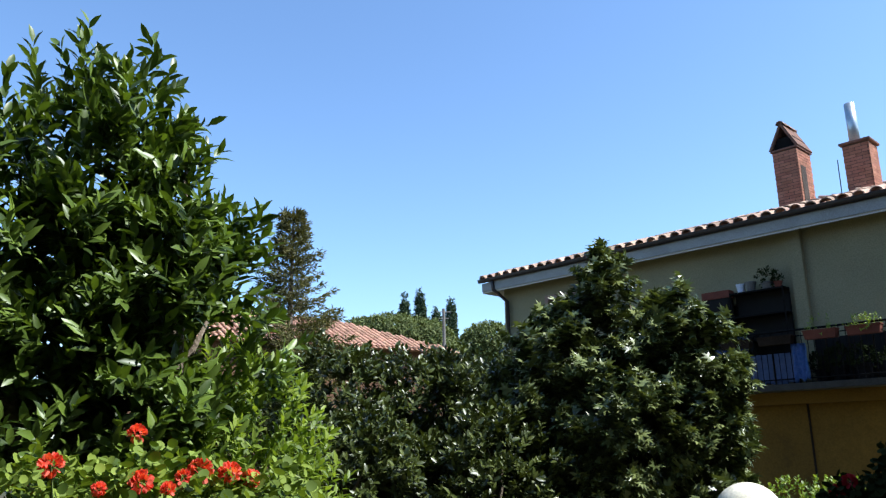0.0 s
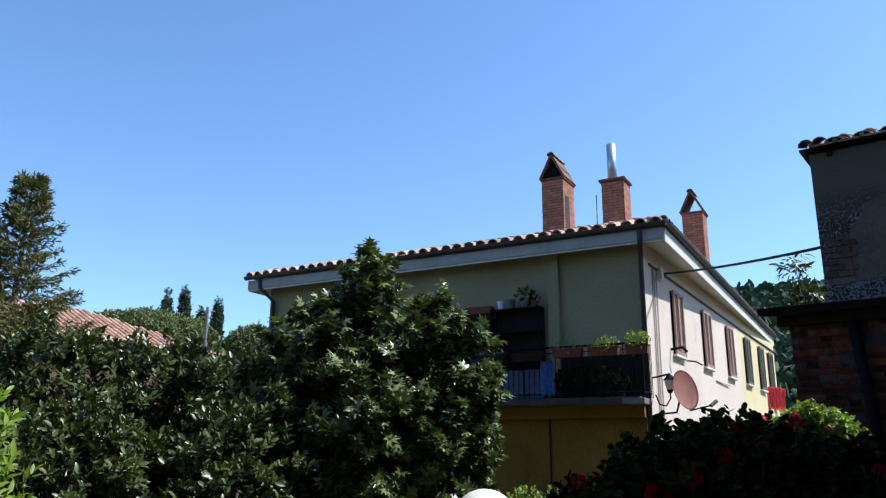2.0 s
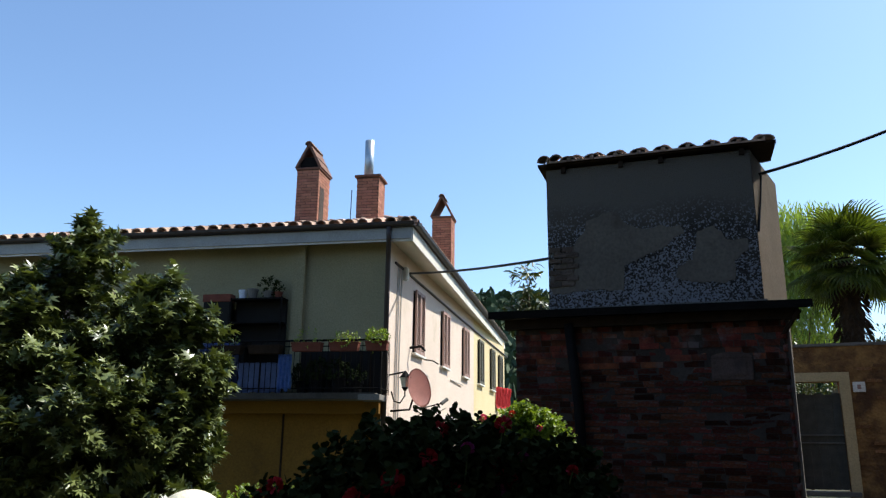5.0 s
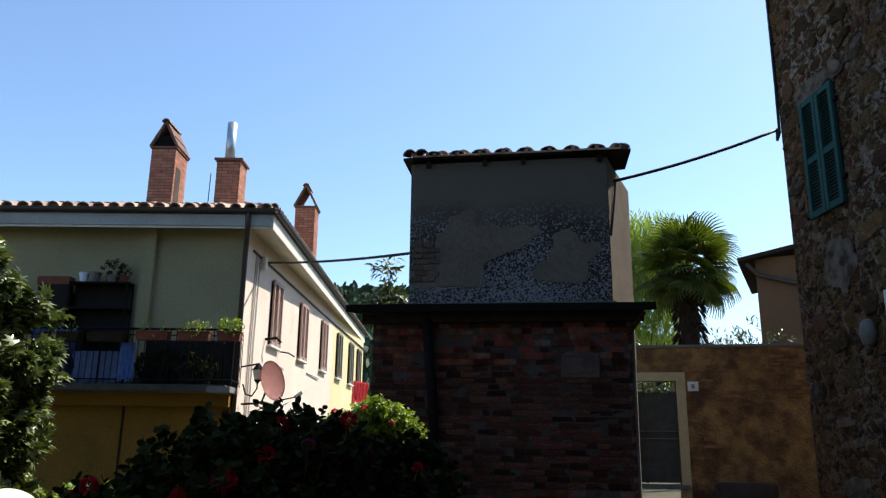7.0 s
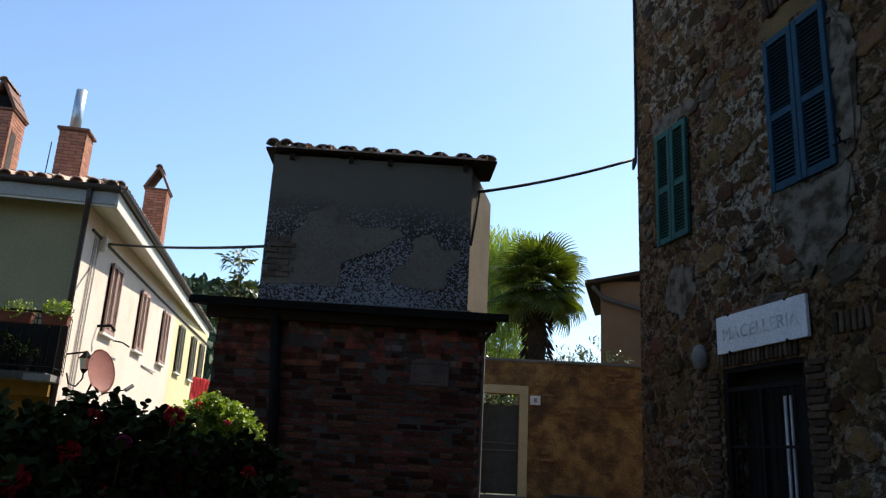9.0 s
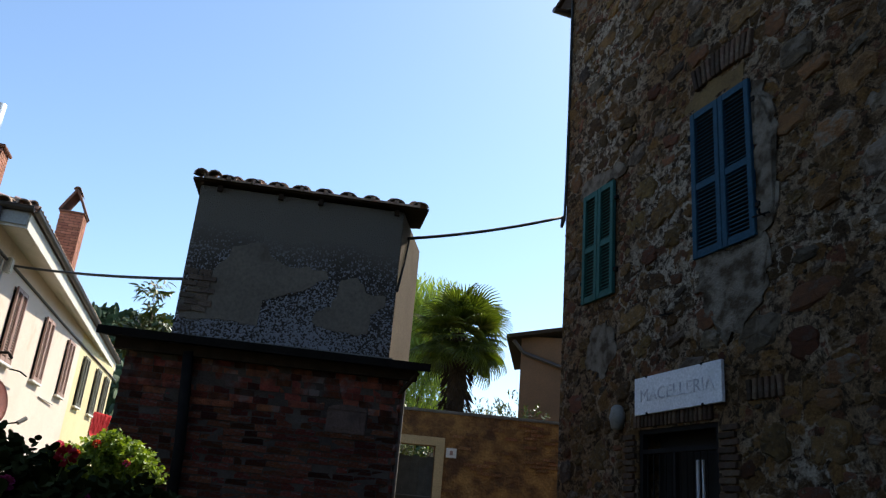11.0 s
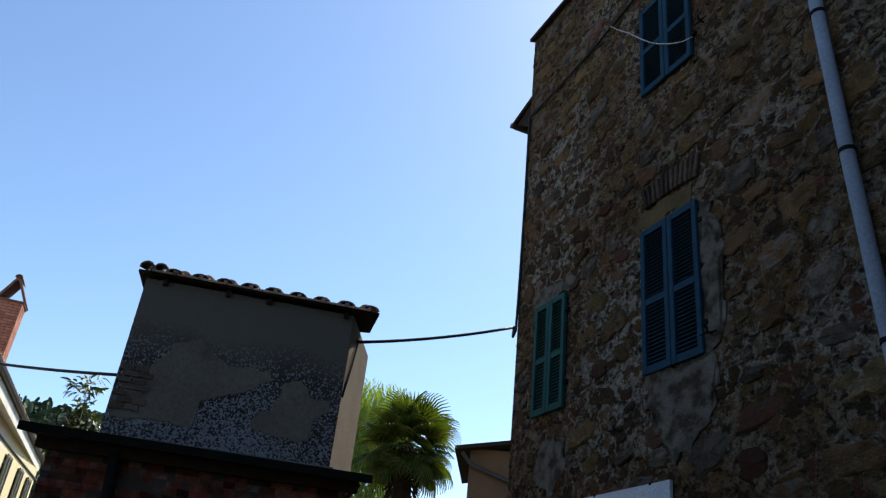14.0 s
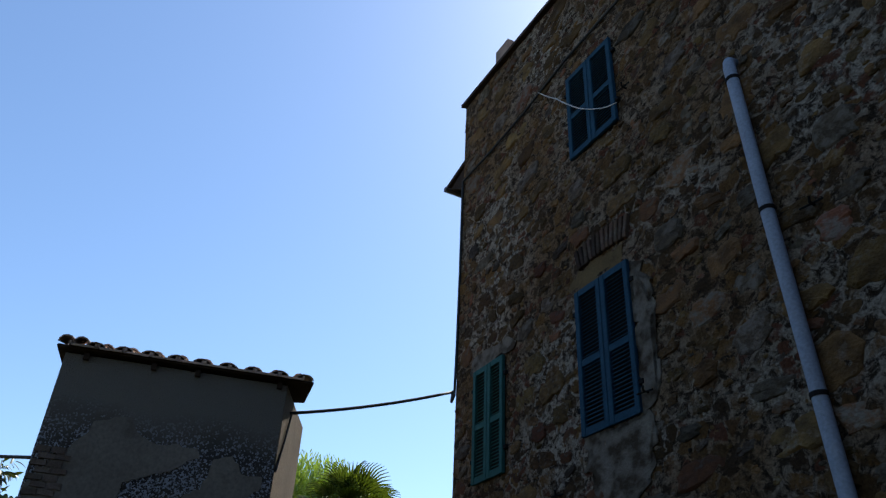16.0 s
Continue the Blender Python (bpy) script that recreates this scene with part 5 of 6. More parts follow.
part("back_plate", boxed(-0.05, 0.05, 0.03, 0.07, -0.1, 0.1), M_WHITE, fx)
# drainpipe
dp = thing("drainpipe", STONEF @ pose(-3.69, -0.1, 0), "pale grey plastic drainpipe with dark clamps", "pipe")
part("tube", tubed([(-0.04, 0.12, 7.84), (-0.04, 0.02, 7.82), (-0.03, 0, 7.74), (0.03, 0, 5.88), (0.11, 0, 4.05), (0.2, 0, 2.0), (0.26, 0, 0.6)], 0.058, 14), M_PIPE, dp, smooth=True)
for x, z in ((-0.025, 7.55), (0.03, 5.88), (0.108, 4.08), (0.19, 2.3)):
    part("clamp", tubed([(x, 0, z - 0.02), (x, 0, z + 0.02)], 0.066, 14), M_IRON, dp)
    part("clamp_pin", boxed(x - 0.01, x + 0.01, 0.05, 0.12, z - 0.01, z + 0.01), M_IRON, dp)


def wire(name, pts, r, material, label, sag=0.0, parts=()):
    """A cable hung through points."""
    out = []
    for a, b_ in zip(pts, pts[1:]):
        a, b_ = Vector(a), Vector(b_)
        for k in range(10):
            s = k / 10
            q = a.lerp(b_, s)
            q.z -= sag * 4 * s * (1 - s)
            out.append(q)
    out.append(Vector(pts[-1]))
    ob = part(name, tubed(out, r, 6), material, None, smooth=True)
    return tagged(ob, label, "cable")


sw = lambda s, y, z: STONEF @ Vector((s, y, z))
hs = lambda u, v, z: HOUSE @ Vector((u, v, z))
wire("cable", [hs(-0.55, 1.9, 5.42), TOWER @ Vector((-1.3, 10.6, 4.36))], 0.024, M_CABLE, "thick black overhead cable from the big house to the tower", 0.06)
wire("cable", [TOWER @ Vector((1.32, 9.72, 4.98)), sw(-8.87, -0.05, 6.14)], 0.022, M_CABLE, "black overhead cable from the tower to the stone house", 0.05)
# added black tube in place of the overhead cable's slanting shadow
wire("cable", [TOWER @ Vector((1.35, 9.72, 4.98)), TOWER @ Vector((1.3, 9.55, 4.6)), TOWER @ Vector((1.235, 9.33, 4.2))], 0.014, M_CABLE, "thin black tube imitating a cable's shadow on the tower wall")
wire("cable", [sw(-8.87, -0.04, 6.16), sw(-8.86, -0.06, 5.98), sw(-8.79, -0.06, 6.06), sw(-8.82, -0.03, 6.8), sw(-8.81, -0.03, 8.2), sw(-8.79, -0.05, 10.08), sw(-7.97, -0.05, 10.1), sw(-7.07, -0.05, 10.18), sw(-6.14, -0.05, 10.35), sw(-5.1, -0.05, 10.4), sw(0, -0.05, 10.8)], 0.022, M_CABLE, "black cable clipped along the stone wall")
wire("cable", [sw(-6.72, -0.06, 10.26), sw(-6.3, -0.09, 9.72), sw(-5.87, -0.09, 9.14), sw(-5.48, -0.09, 8.78), sw(-5.24, -0.06, 8.68)], 0.008, M_PALECABLE, "thin pale cable looped across a shutter", 0.015)
for s, z in ((-5.1, 8.8), (-5.25, 4.75), (-6.6, 4.05), (-3.3, 5.7)):
    hk = thing("wall_hook", STONEF @ pose(s, 0, z), "small rusty iron wall hook", "hook")
    part("pin", tubed([(0, 0.02, 0), (0, -0.1, 0.01), (0.02, -0.12, 0.05)], 0.012, 6), M_IRON, hk)
    part("bar", tubed([(-0.1, -0.08, 0.01), (0.1, -0.08, -0.01)], 0.01, 6), M_IRON, hk)

# ---- garden wall with the gate ----
GY = 15.0
WALLM = pose(2.73, 15.01, 2.82, 0, 0, 1.9) @ pose(-3, -15, -3)
gw = thing("garden_wall", WALLM, "old ochre plastered garden wall with brick showing through", "wall", kind="structure")
part("wall", wall_with_holes(bmesh.new(), -3.0, 9.0, 0.2, 3.55, GY, GY + 0.4, [(1.7, 2.56, 0.2, 2.93)]), M_OLDWALL, gw)
part("coping", boxed(-3.0, 9.0, GY - 0.03, GY + 0.43, 3.55, 3.61, bevel=0.012), M_CONCRETE, gw)
fr = part("gate_surround", wall_with_holes(bmesh.new(), 1.5, 2.73, 0.5, 3.08, GY - 0.03, GY + 0.1, [(1.7, 2.56, 0.5, 2.92)]), M_GATESTONE, gw, "pale ochre stone gate surround")
gate = thing("garden_gate", WALLM @ pose(1.7, GY + 0.2, 1.0), "closed grey-green plank gate with iron bars", "gate")
for i in range(6):
    part("plank", boxed(0.145 * i + 0.001, 0.145 * i + 0.144, 0, 0.03, 0.02, 1.7 + 0.02 * (i % 2), bevel=0.004), M_GATEWOOD, gate)
for z in (0.83, 0.97):
    part("bar", tubed([(0, -0.02, z), (0.86, -0.02, z)], 0.012, 6), M_CONCRETE, gate)
part("sill", boxed(-0.1, 1.0, -0.35, 0.1, -0.08, 0.0, bevel=0.01), M_CONCRETE, gate, "pale worn stone sill")
np_ = thing("wall_plate", WALLM @ pose(2.87, GY - 0.02, 2.81), "small white enamel plate with a dark mark", "plate")
part("plate", boxed(-0.1, 0.1, -0.01, 0.02, -0.09, 0.09, bevel=0.004), M_WHITE, np_)
part("mark", boxed(-0.03, 0.03, -0.013, -0.009, -0.04, 0.04), M_BROWNSHUT, np_)
trough = thing("stone_trough", WALLM @ pose(3.6, GY - 0.5, 0.7), "dark stone trough at the foot of the wall", "trough")
part("body", boxed(-0.5, 0.5, -0.25, 0.25, 0, 0.38, bevel=0.03), M_MORTAR, trough)
# far house behind the gate
fh = thing("far_house", pose(8.35, 30.0, 0, 0, 0, -12.1), "far ochre house with overhanging tile roof", "house")
part("wall", boxed(-2.0, 6.0, 0, 6, 0.2, 8.7), M_FARWALL, fh)
bm = bmesh.new()
q = [bm.verts.new(v) for v in ((-2.6, -0.5, 8.5), (6.4, -0.5, 10.1), (6.4, 6.5, 10.1), (-2.6, 6.5, 8.5))]
r_ = [bm.verts.new(v.co + Vector((0, 0, 0.15))) for v in q]
bm.faces.new(q[::-1])
bm.faces.new(r_)
for i in range(4):
    bm.faces.new((q[i], q[(i + 1) % 4], r_[(i + 1) % 4], r_[i]))
part("roof", bm, M_DARKWOOD, fh)
part("downpipe", tubed([(-2.3, -0.3, 8.45), (-1.9, -0.1, 8.0), (0.5, -0.1, 7.2)], 0.08, 8), M_GUTTER, fh)
wf = part("window", boxed(-2.05, -1.99, 1.5, 2.3, 5.2, 6.7), M_GREENSHUT, fh)
# house with the red roof beyond the hedge
rh = thing("red_roof_house", pose(-35.65, 10.93, 1.24, 0, 0, 3.3), "low house with a sunlit red tile roof", "house")
part("wall", boxed(-4, 4, -9, 7.2, -1.5, 4.75), M_FARWALL, rh)
bm = bmesh.new()
q = [bm.verts.new(v) for v in ((4.6, -9.6, 4.7), (4.6, 8.0, 4.7), (-4.6, 8.0, 4.7), (-4.6, -9.6, 4.7), (0, -5.5, 6.7), (0, 2.8, 6.7))]
for f in ((0, 1, 5, 4), (1, 2, 5), (2, 3, 4, 5), (3, 0, 4), (3, 2, 1, 0)):
    bm.faces.new([q[i] for i in f])
part("roof", bm, M_TILE_RED, rh)
rest = []
for i in range(60):
    y = -9.3 + 0.29 * i
    run = min(4.6, (8.0 - y) * 0.85, (y + 9.6) * 1.1)
    for j in range(int(run / 0.42)):
        rest.append(pose(4.65 - 0.42 * j, y, 4.76 + 0.435 * 0.42 * j, 0, 0, 90) @ pose(0, 0, 0, 23.5))
tile_field("roof_tiles", rh, rest, M_TILE_RED)
# ---- utility pole ----
up_ = thing("utility_pole", pose(-37.9, 21.81, 0), "grey utility pole with an aerial on top", "pole")
part("pole", tubed([(0, 0, 0), (0, 0, 9.42)], [0.14, 0.09], 10), M_CONCRETE, up_)
part("cross_arm", tubed([(0, -0.5, 9.2), (0, 0.5, 9.25)], 0.03, 6), M_CONCRETE, up_)
part("cross_arm", tubed([(0, -0.35, 8.8), (0, 0.35, 8.85)], 0.025, 6), M_CONCRETE, up_)
# ---- globe lamp ----
gl = thing("garden_lamp", pose(-3.4, 4.75, ground_z(-3.4, 4.75)), "cream globe garden lamp on a dark post", "lamp")
gz0 = ground_z(-3.4, 4.75)
bm = bmesh.new()
bmesh.ops.create_uvsphere(bm, u_segments=32, v_segments=20, radius=0.325)
gb = part("globe", bm, M_GLOBE, gl, smooth=True)
gb.location = (0, 0, 0.77 - gz0)
part("collar", tubed([(0, 0, 0.39 - gz0), (0, 0, 0.48 - gz0)], [0.06, 0.08], 14), M_IRON, gl)
part("post", tubed([(0, 0, 0), (0, 0, 0.3), (0, 0, 0.41 - gz0)], [0.06, 0.04, 0.035], 12), M_IRON, gl)

# ---- trees and bushes ----
def tree(name, x, y, label, category="tree", up=0.0, turn=0.0):
    return thing(name, pose(x, y, ground_z(x, y) + up, 0, 0, turn), label, category)


# tall laurel tree beside the camera
t = tree("laurel_tree", -3.57, -0.86, "tall bay laurel tree with glossy green leaves", up=0.1, turn=-5)
limbs(t, (0, 0, 0), [(-0.3, -0.8, 2.6), (0.1, 0.3, 3.3), (-0.1, -0.2, 3.0), (0.1, 0.5, 2.1), (0, -1.4, 2.6), (-0.2, 0.1, 2.0)], 0.09)
crown("crown", t, [((-0.2, -0.9, 2.3), (0.7, 1.0, 1.2)), ((0.0, -0.05, 2.45), (0.6, 0.45, 1.05)), ((0.02, 0.0, 3.35), (0.2, 0.17, 0.68)), ((0.0, 0.42, 2.0), (0.5, 0.4, 0.8)), ((0.1, 0.62, 2.3), (0.2, 0.16, 0.32)), ((-0.2, -0.3, 1.3), (0.8, 1.1, 0.9)), ((0, -1.7, 2.5), (0.6, 0.8, 1.0)), ((0.0, 0.2, 2.35), (0.45, 0.4, 0.8))],
      2300, 9, 0.22, 0.13, 0.36, OVAL, M_LAUREL, up=0.9, shell=0.35, spread=0.85, clumps=330, clump_size=0.1, wild=0.3)
crown("inner_foliage", t, [((-0.2, -0.9, 2.2), (0.5, 0.75, 0.9)), ((-0.05, -0.1, 2.3), (0.42, 0.35, 0.8)), ((-0.2, -0.3, 1.3), (0.6, 0.8, 0.7)), ((0, -1.6, 2.4), (0.45, 0.6, 0.8))],
      900, 8, 0.2, 0.13, 0.36, OVAL, M_LAUREL, up=0.5, shell=0.9)
lead, ways_ = [], []
for k in range(60):
    a = rng.normal(size=2)
    a = np.clip(a, -1.6, 0.6)
    lead.append((0.2 * a[0], -0.72 + 0.6 * a[1], 3.35 - 0.4 * abs(a[1] - 0.6) + 0.15 * rng.normal()))
    ways_.append((0.25 * rng.normal(), 0.3 * rng.normal(), 1))
p_, d_2, u_ = shoots(np.array(lead), np.array(ways_), 14, 0.5, 0.8)
ob = link("young_growth", leaf_mesh("young_growth", p_, d_2, u_, 0.13, 0.045, OVAL), M_LAUREL, t)
ob["kind"] = "stuff"
t = tree("light_bush", -3.71, 0.17, "bright green leafy bush beside the laurel", "bush", up=0.08, turn=-4.7)
limbs(t, (0, 0, 0), [(0, 0.2, 1.4), (0.2, -0.3, 1.5), (-0.2, 0.4, 1.2)], 0.03)
crown("crown", t, [((0.0, -0.25, 1.1), (0.6, 0.6, 0.85)), ((0.1, 0.1, 0.8), (0.45, 0.42, 0.58)), ((0.3, -0.6, 0.9), (0.5, 0.5, 0.65))], 900, 7, 0.14, 0.085, 0.34, OVAL, M_LOWBUSH, up=1.0, shell=0.4)
# fig tree
t = tree("fig_tree", -6.05, 6.4, "broad fig tree with large lobed dark leaves", up=0, turn=-2.5)
limbs(t, (0, 0, 0), [(-0.3, -0.1, 3.3), (0.5, 0.5, 2.9), (-0.7, -0.9, 2.6), (0.2, -0.5, 2.4)], 0.08)
crown("crown", t, [((-0.42, -0.4, 3.05), (0.38, 0.36, 0.8)), ((-0.42, -0.4, 3.45), (0.24, 0.24, 0.45)), ((0.2, 0.26, 2.85), (0.36, 0.34, 0.6)), ((0.2, 0.26, 3.1), (0.24, 0.24, 0.42)), ((0.5, 0.55, 2.35), (0.4, 0.4, 0.5)), ((-0.9, -1.05, 2.6), (0.4, 0.42, 0.6)), ((-0.92, -1.08, 2.85), (0.26, 0.26, 0.42)), ((0.0, 0.1, 2.3), (0.62, 0.58, 0.8)), ((-0.75, -1.0, 2.0), (0.7, 0.7, 0.95)), ((0.55, 0.6, 1.3), (0.4, 0.4, 0.6)), ((0.1, 0.4, 1.5), (0.72, 0.68, 1.0)), ((-0.4, -0.5, 1.3), (1.05, 1.05, 1.1)), ((0.3, 0.45, 0.95), (0.55, 0.5, 0.8))],
      3000, 8, 0.2, 0.15, 0.95, FIGLEAF, M_FIG, up=1.3, shell=0.4, droop=0.2, clumps=360, clump_size=0.085, wild=0.3)
crown("inner_foliage", t, [((-0.35, -0.15, 2.6), (0.5, 0.45, 0.9)), ((0.1, 0.35, 2.2), (0.5, 0.45, 0.85)), ((-0.75, -1.0, 2.0), (0.55, 0.55, 1.0)), ((0.05, 0.35, 1.4), (0.6, 0.55, 0.9)), ((-0.4, -0.5, 1.2), (0.9, 0.9, 1.0))],
      1000, 6, 0.16, 0.15, 0.95, FIGLEAF, M_FIG, up=0.6, shell=0.9, droop=0.2)
# hedge of shrubs, one after the other
for k, (x, y, hgt, r) in enumerate([(-8.97, 1.92, 2.35, 0.75), (-8.32, 2.69, 2.56, 0.80), (-8.04, 3.48, 2.43, 0.75), (-7.77, 4.29, 2.46, 0.75), (-7.55, 5.10, 2.59, 0.75), (-6.78, 4.01, 1.62, 0.80), (-7.23, 2.40, 1.66, 0.80)]):
    t = thing("hedge_shrub", pose(x, y, ground_z(x, y)), "dark green broad-leaved hedge shrub", "bush", "hedge shrubs")
    limbs(t, (0, 0, 0), [(0.1, 0.2, hgt * 0.8), (-0.2, -0.2, hgt * 0.7), (0.2, -0.1, hgt * 0.85)], 0.035)
    crown("crown", t, [((0, 0, hgt * 0.55), (r, r, hgt * 0.5)), ((0.2 * math.sin(k * 2), 0.3 * math.cos(k * 3), hgt * 0.8), (r * 0.55, r * 0.55, hgt * 0.26))], 900, 8, 0.15, 0.1, 0.46, OVAL, M_HEDGE, up=0.9, shell=0.35, clumps=100, clump_size=0.1)


def conifer(name, x, y, z0, hgt, r, label, layers, material, droop=0.1, n_needle=26, needle=0.12):
    """A spruce: a straight trunk, tiers of drooping boughs with side twigs and needles."""
    t = thing(name, pose(x, y, z0), label, "tree")
    part("trunk", tubed([(0, 0, 0), (0.03, 0, hgt * 0.5), (0, 0.02, hgt)], [0.11, 0.07, 0.012], 8), M_BARK, t, smooth=True)
    P_, D_, U_ = [], [], []
    bm = bmesh.new()
    for i in range(layers):
        f = i / layers
        z = hgt * (0.1 + 0.9 * f)
        for k in range(6):
            a = 6.28 * (k / 6 + random.random() * 0.2 + i * 0.37)
            ln = r * (1 - f) ** 1.05 * random.uniform(0.3, 1.15) + 0.06
            d = Vector((math.cos(a), math.sin(a), 0.25 - 0.5 * (1 - f) + random.uniform(-0.1, 0.2)))
            tip = Vector((0, 0, z)) + d * ln + Vector((0, 0, 0.3 * ln))
            tube(bm, [(0, 0, z), Vector((0, 0, z)).lerp(tip, 0.6) - Vector((0, 0, droop * ln)), tip], [0.014, 0.008, 0.003], 4)
            for s in np.linspace(0.15, 1, max(4, int(ln / 0.11))):
                b0 = np.array(Vector((0, 0, z)).lerp(tip, s)) - np.array([0, 0, droop * ln * (1 - abs(2 * s - 1))])
                for sd in (-1, 1, 0):
                    dd = unit(np.array(d) + sd * 0.9 * np.array([-d.y, d.x, 0]) + np.array([0, 0, random.uniform(-0.15, 0.3)]))
                    run = 0.2 * (1.1 - 0.6 * s) + 0.05
                    for q_ in range(n_needle // 6):
                        P_.append(b0 + dd * run * q_ / (n_needle // 6))
                        D_.append(dd + 0.55 * rng.normal(size=3))
                        U_.append(rng.normal(size=3))
    part("bough", bm, M_BARK, t)
    me = leaf_mesh("needles", np.array(P_), np.array(D_), np.array(U_), needle, needle * 0.22, BLADE)
    ob = link("needles", me, material, t)
    ob["kind"] = "stuff"
    return t


conifer("spruce_tree", -13.38, 3.64, 0.45, 5.95, 2.15, "thin olive-green spruce with upturned boughs", 34, M_SPRUCE, n_needle=36, needle=0.13)


def far_tree(name, x, y, z0, blobs, count, size, material, label, trunk=0.15):
    t = thing(name, pose(x, y, z0), label, "tree", "far trees")
    top = max(b_[0][2] for b_ in blobs)
    part("trunk", tubed([(0, 0, 0), (0, 0, top)], [trunk, trunk * 0.3], 7), M_BARK, t)
    crown("crown", t, blobs, count, 6, size * 1.2, size, 0.45, OVAL, material, up=0.5, shell=0.3, spread=1.0)
    return t


for x, y, z in ((-79.3, 40.8, 18.8), (-78.5, 42.5, 19.5), (-81.0, 41.6, 18.2), (-77.5, 44.2, 17.2), (-76.8, 45.8, 18.4)):
    far_tree("cypress_tree", x, y, 0, [((0, 0, z * 0.66), (0.6, 0.6, z * 0.34)), ((0, 0, z * 0.5), (0.75, 0.75, z * 0.36))], 4000, 0.24, M_CYPRESS, "tall dark slender cypress far off", 0.2)
for x, y, z, r in ((-58.5, 26.1, 10.9, 2.7), (-57.3, 28.0, 11.2, 3.4), (-56.4, 30.7, 10.8, 2.5), (-55.2, 36.8, 10.7, 2.6), (-54.1, 39.6, 10.8, 2.5), (-57.6, 35.0, 9.2, 1.9), (-62.6, 22.7, 11.2, 3.2), (-63.1, 18.8, 10.8, 2.9), (-52.7, 42.6, 10.0, 2.7)):
    far_tree("pine_tree", x, y, 0, [((0, 0, z - 0.9), (r, r, 1.9)), ((0.8, 0.7, z - 2.2), (r * 0.8, r * 0.8, 1.6)), ((-0.5, -1.0, z - 2.0), (r * 0.8, r * 0.8, 1.7))], 4200, 0.26, M_PINE, "rounded light green pine crown far off", 0.25)

# palm behind the wall
palm = tree("palm_tree", 2.93, 18.98, "fan palm with a shaggy fibrous trunk", up=-0.08, turn=1.9)
pz = ground_z(3.3, 18.4)
ptop = 5.98 - pz
bm = tubed([(0, 0, 0), (0, 0, ptop * 0.4), (0, 0, ptop * 0.75), (0, 0, ptop)], [0.15, 0.15, 0.24, 0.18], 14)
part("trunk", bm, M_PALMBARK, palm)
p = np.c_[0.27 * np.cos(a := rng.uniform(0, 6.28, 700)), 0.27 * np.sin(a), rng.uniform(ptop * 0.5, ptop, 700)]
me = leaf_mesh("fibres", p, np.c_[np.cos(a) * 0.5, np.sin(a) * 0.5, -np.ones(700) + 0.6 * rng.random(700)], rng.normal(size=(700, 3)), 0.3, 0.05, BLADE)
ob = link("fibre_coat", me, M_PALMBARK, palm)
ob["kind"] = "stuff"


def fan_leaf():
    """One fan frond along +x: a thin stalk and a wheel of pointed segments that droop at their tips."""
    vs, fs = [], []
    for x, w in ((0, 0.018), (0.62, 0.01)):
        vs += [(x, -w, 0), (x, w, 0), (x, 0, -0.018)]
    fs += [(0, 1, 4, 3), (1, 2, 5, 4), (2, 0, 3, 5)]
    for k in range(30):
        a = radians(-118 + 236 * k / 29)
        ln = 0.72 * (1 - 0.12 * abs(k - 14.5) / 14.5)
        c_, s_ = math.cos(a), math.sin(a)
        b0 = len(vs)
        for f, w, dz in ((0.0, 0.006, 0), (0.45, 0.03, 0.03), (0.8, 0.02, -0.02), (1.0, 0.002, -0.16)):
            x, y = 0.6 + ln * f * c_, ln * f * s_
            vs += [(x - w * s_, y + w * c_, dz + 0.015), (x, y, dz - 0.004), (x + w * s_, y - w * c_, dz + 0.015)]
        for i in range(3):
            o = b0 + 3 * i
            fs += [(o, o + 1, o + 4, o + 3), (o + 1, o + 2, o + 5, o + 4)]
    me = bpy.data.meshes.new("frond")
    me.from_pydata(vs, [], fs)
    me.materials.append(M_PALM)
    return me


fm = fan_leaf()
for k in range(44):
    el = 82 - 138 * (k / 44) ** 0.9
    o = new("frond", fm)
    o.parent = palm
    sc = random.uniform(0.88, 1.15)
    o.matrix_local = pose(0, 0, ptop - 0.1, 0, 0, 137.5 * k) @ pose(0, 0, 0, 0, -el, 0) @ pose(0.05, 0, 0, random.uniform(-25, 25), 0, 0) @ Matrix.Scale(sc, 4)
# weeping willow behind the palm
wl = tree("willow_tree", 1.8, 24.29, "pale green weeping willow with hanging strands", up=0, turn=1.9)
limbs(wl, (0, 0, 0), [(-0.8, 0, 6.4), (0.8, 0, 6.6), (0, 0.6, 6.9), (1.8, 0, 6.0)], 0.16)
P_, D_ = [], []
for k in range(950):
    a, r = random.uniform(0, 6.28), 1.55 * math.sqrt(random.random())
    x, y = r * math.cos(a) + 0.2, r * math.sin(a)
    z = 8.2 - 0.35 * r * r * 0.6 + random.uniform(-0.6, 0.3)
    ln = random.uniform(1.4, 4.6)
    for q_ in range(int(ln / 0.13)):
        P_.append((x + 0.1 * math.sin(q_ * 0.4 + k), y, z - 0.13 * q_))
        D_.append((random.uniform(-0.5, 0.5), random.uniform(-0.5, 0.5), -1))
P_, D_ = np.array(P_), np.array(D_)
me = leaf_mesh("strands", P_, D_, rng.normal(size=P_.shape), 0.19, 0.035, OVAL)
ob = link("hanging_foliage", me, M_WILLOW, wl)
ob["kind"] = "stuff"
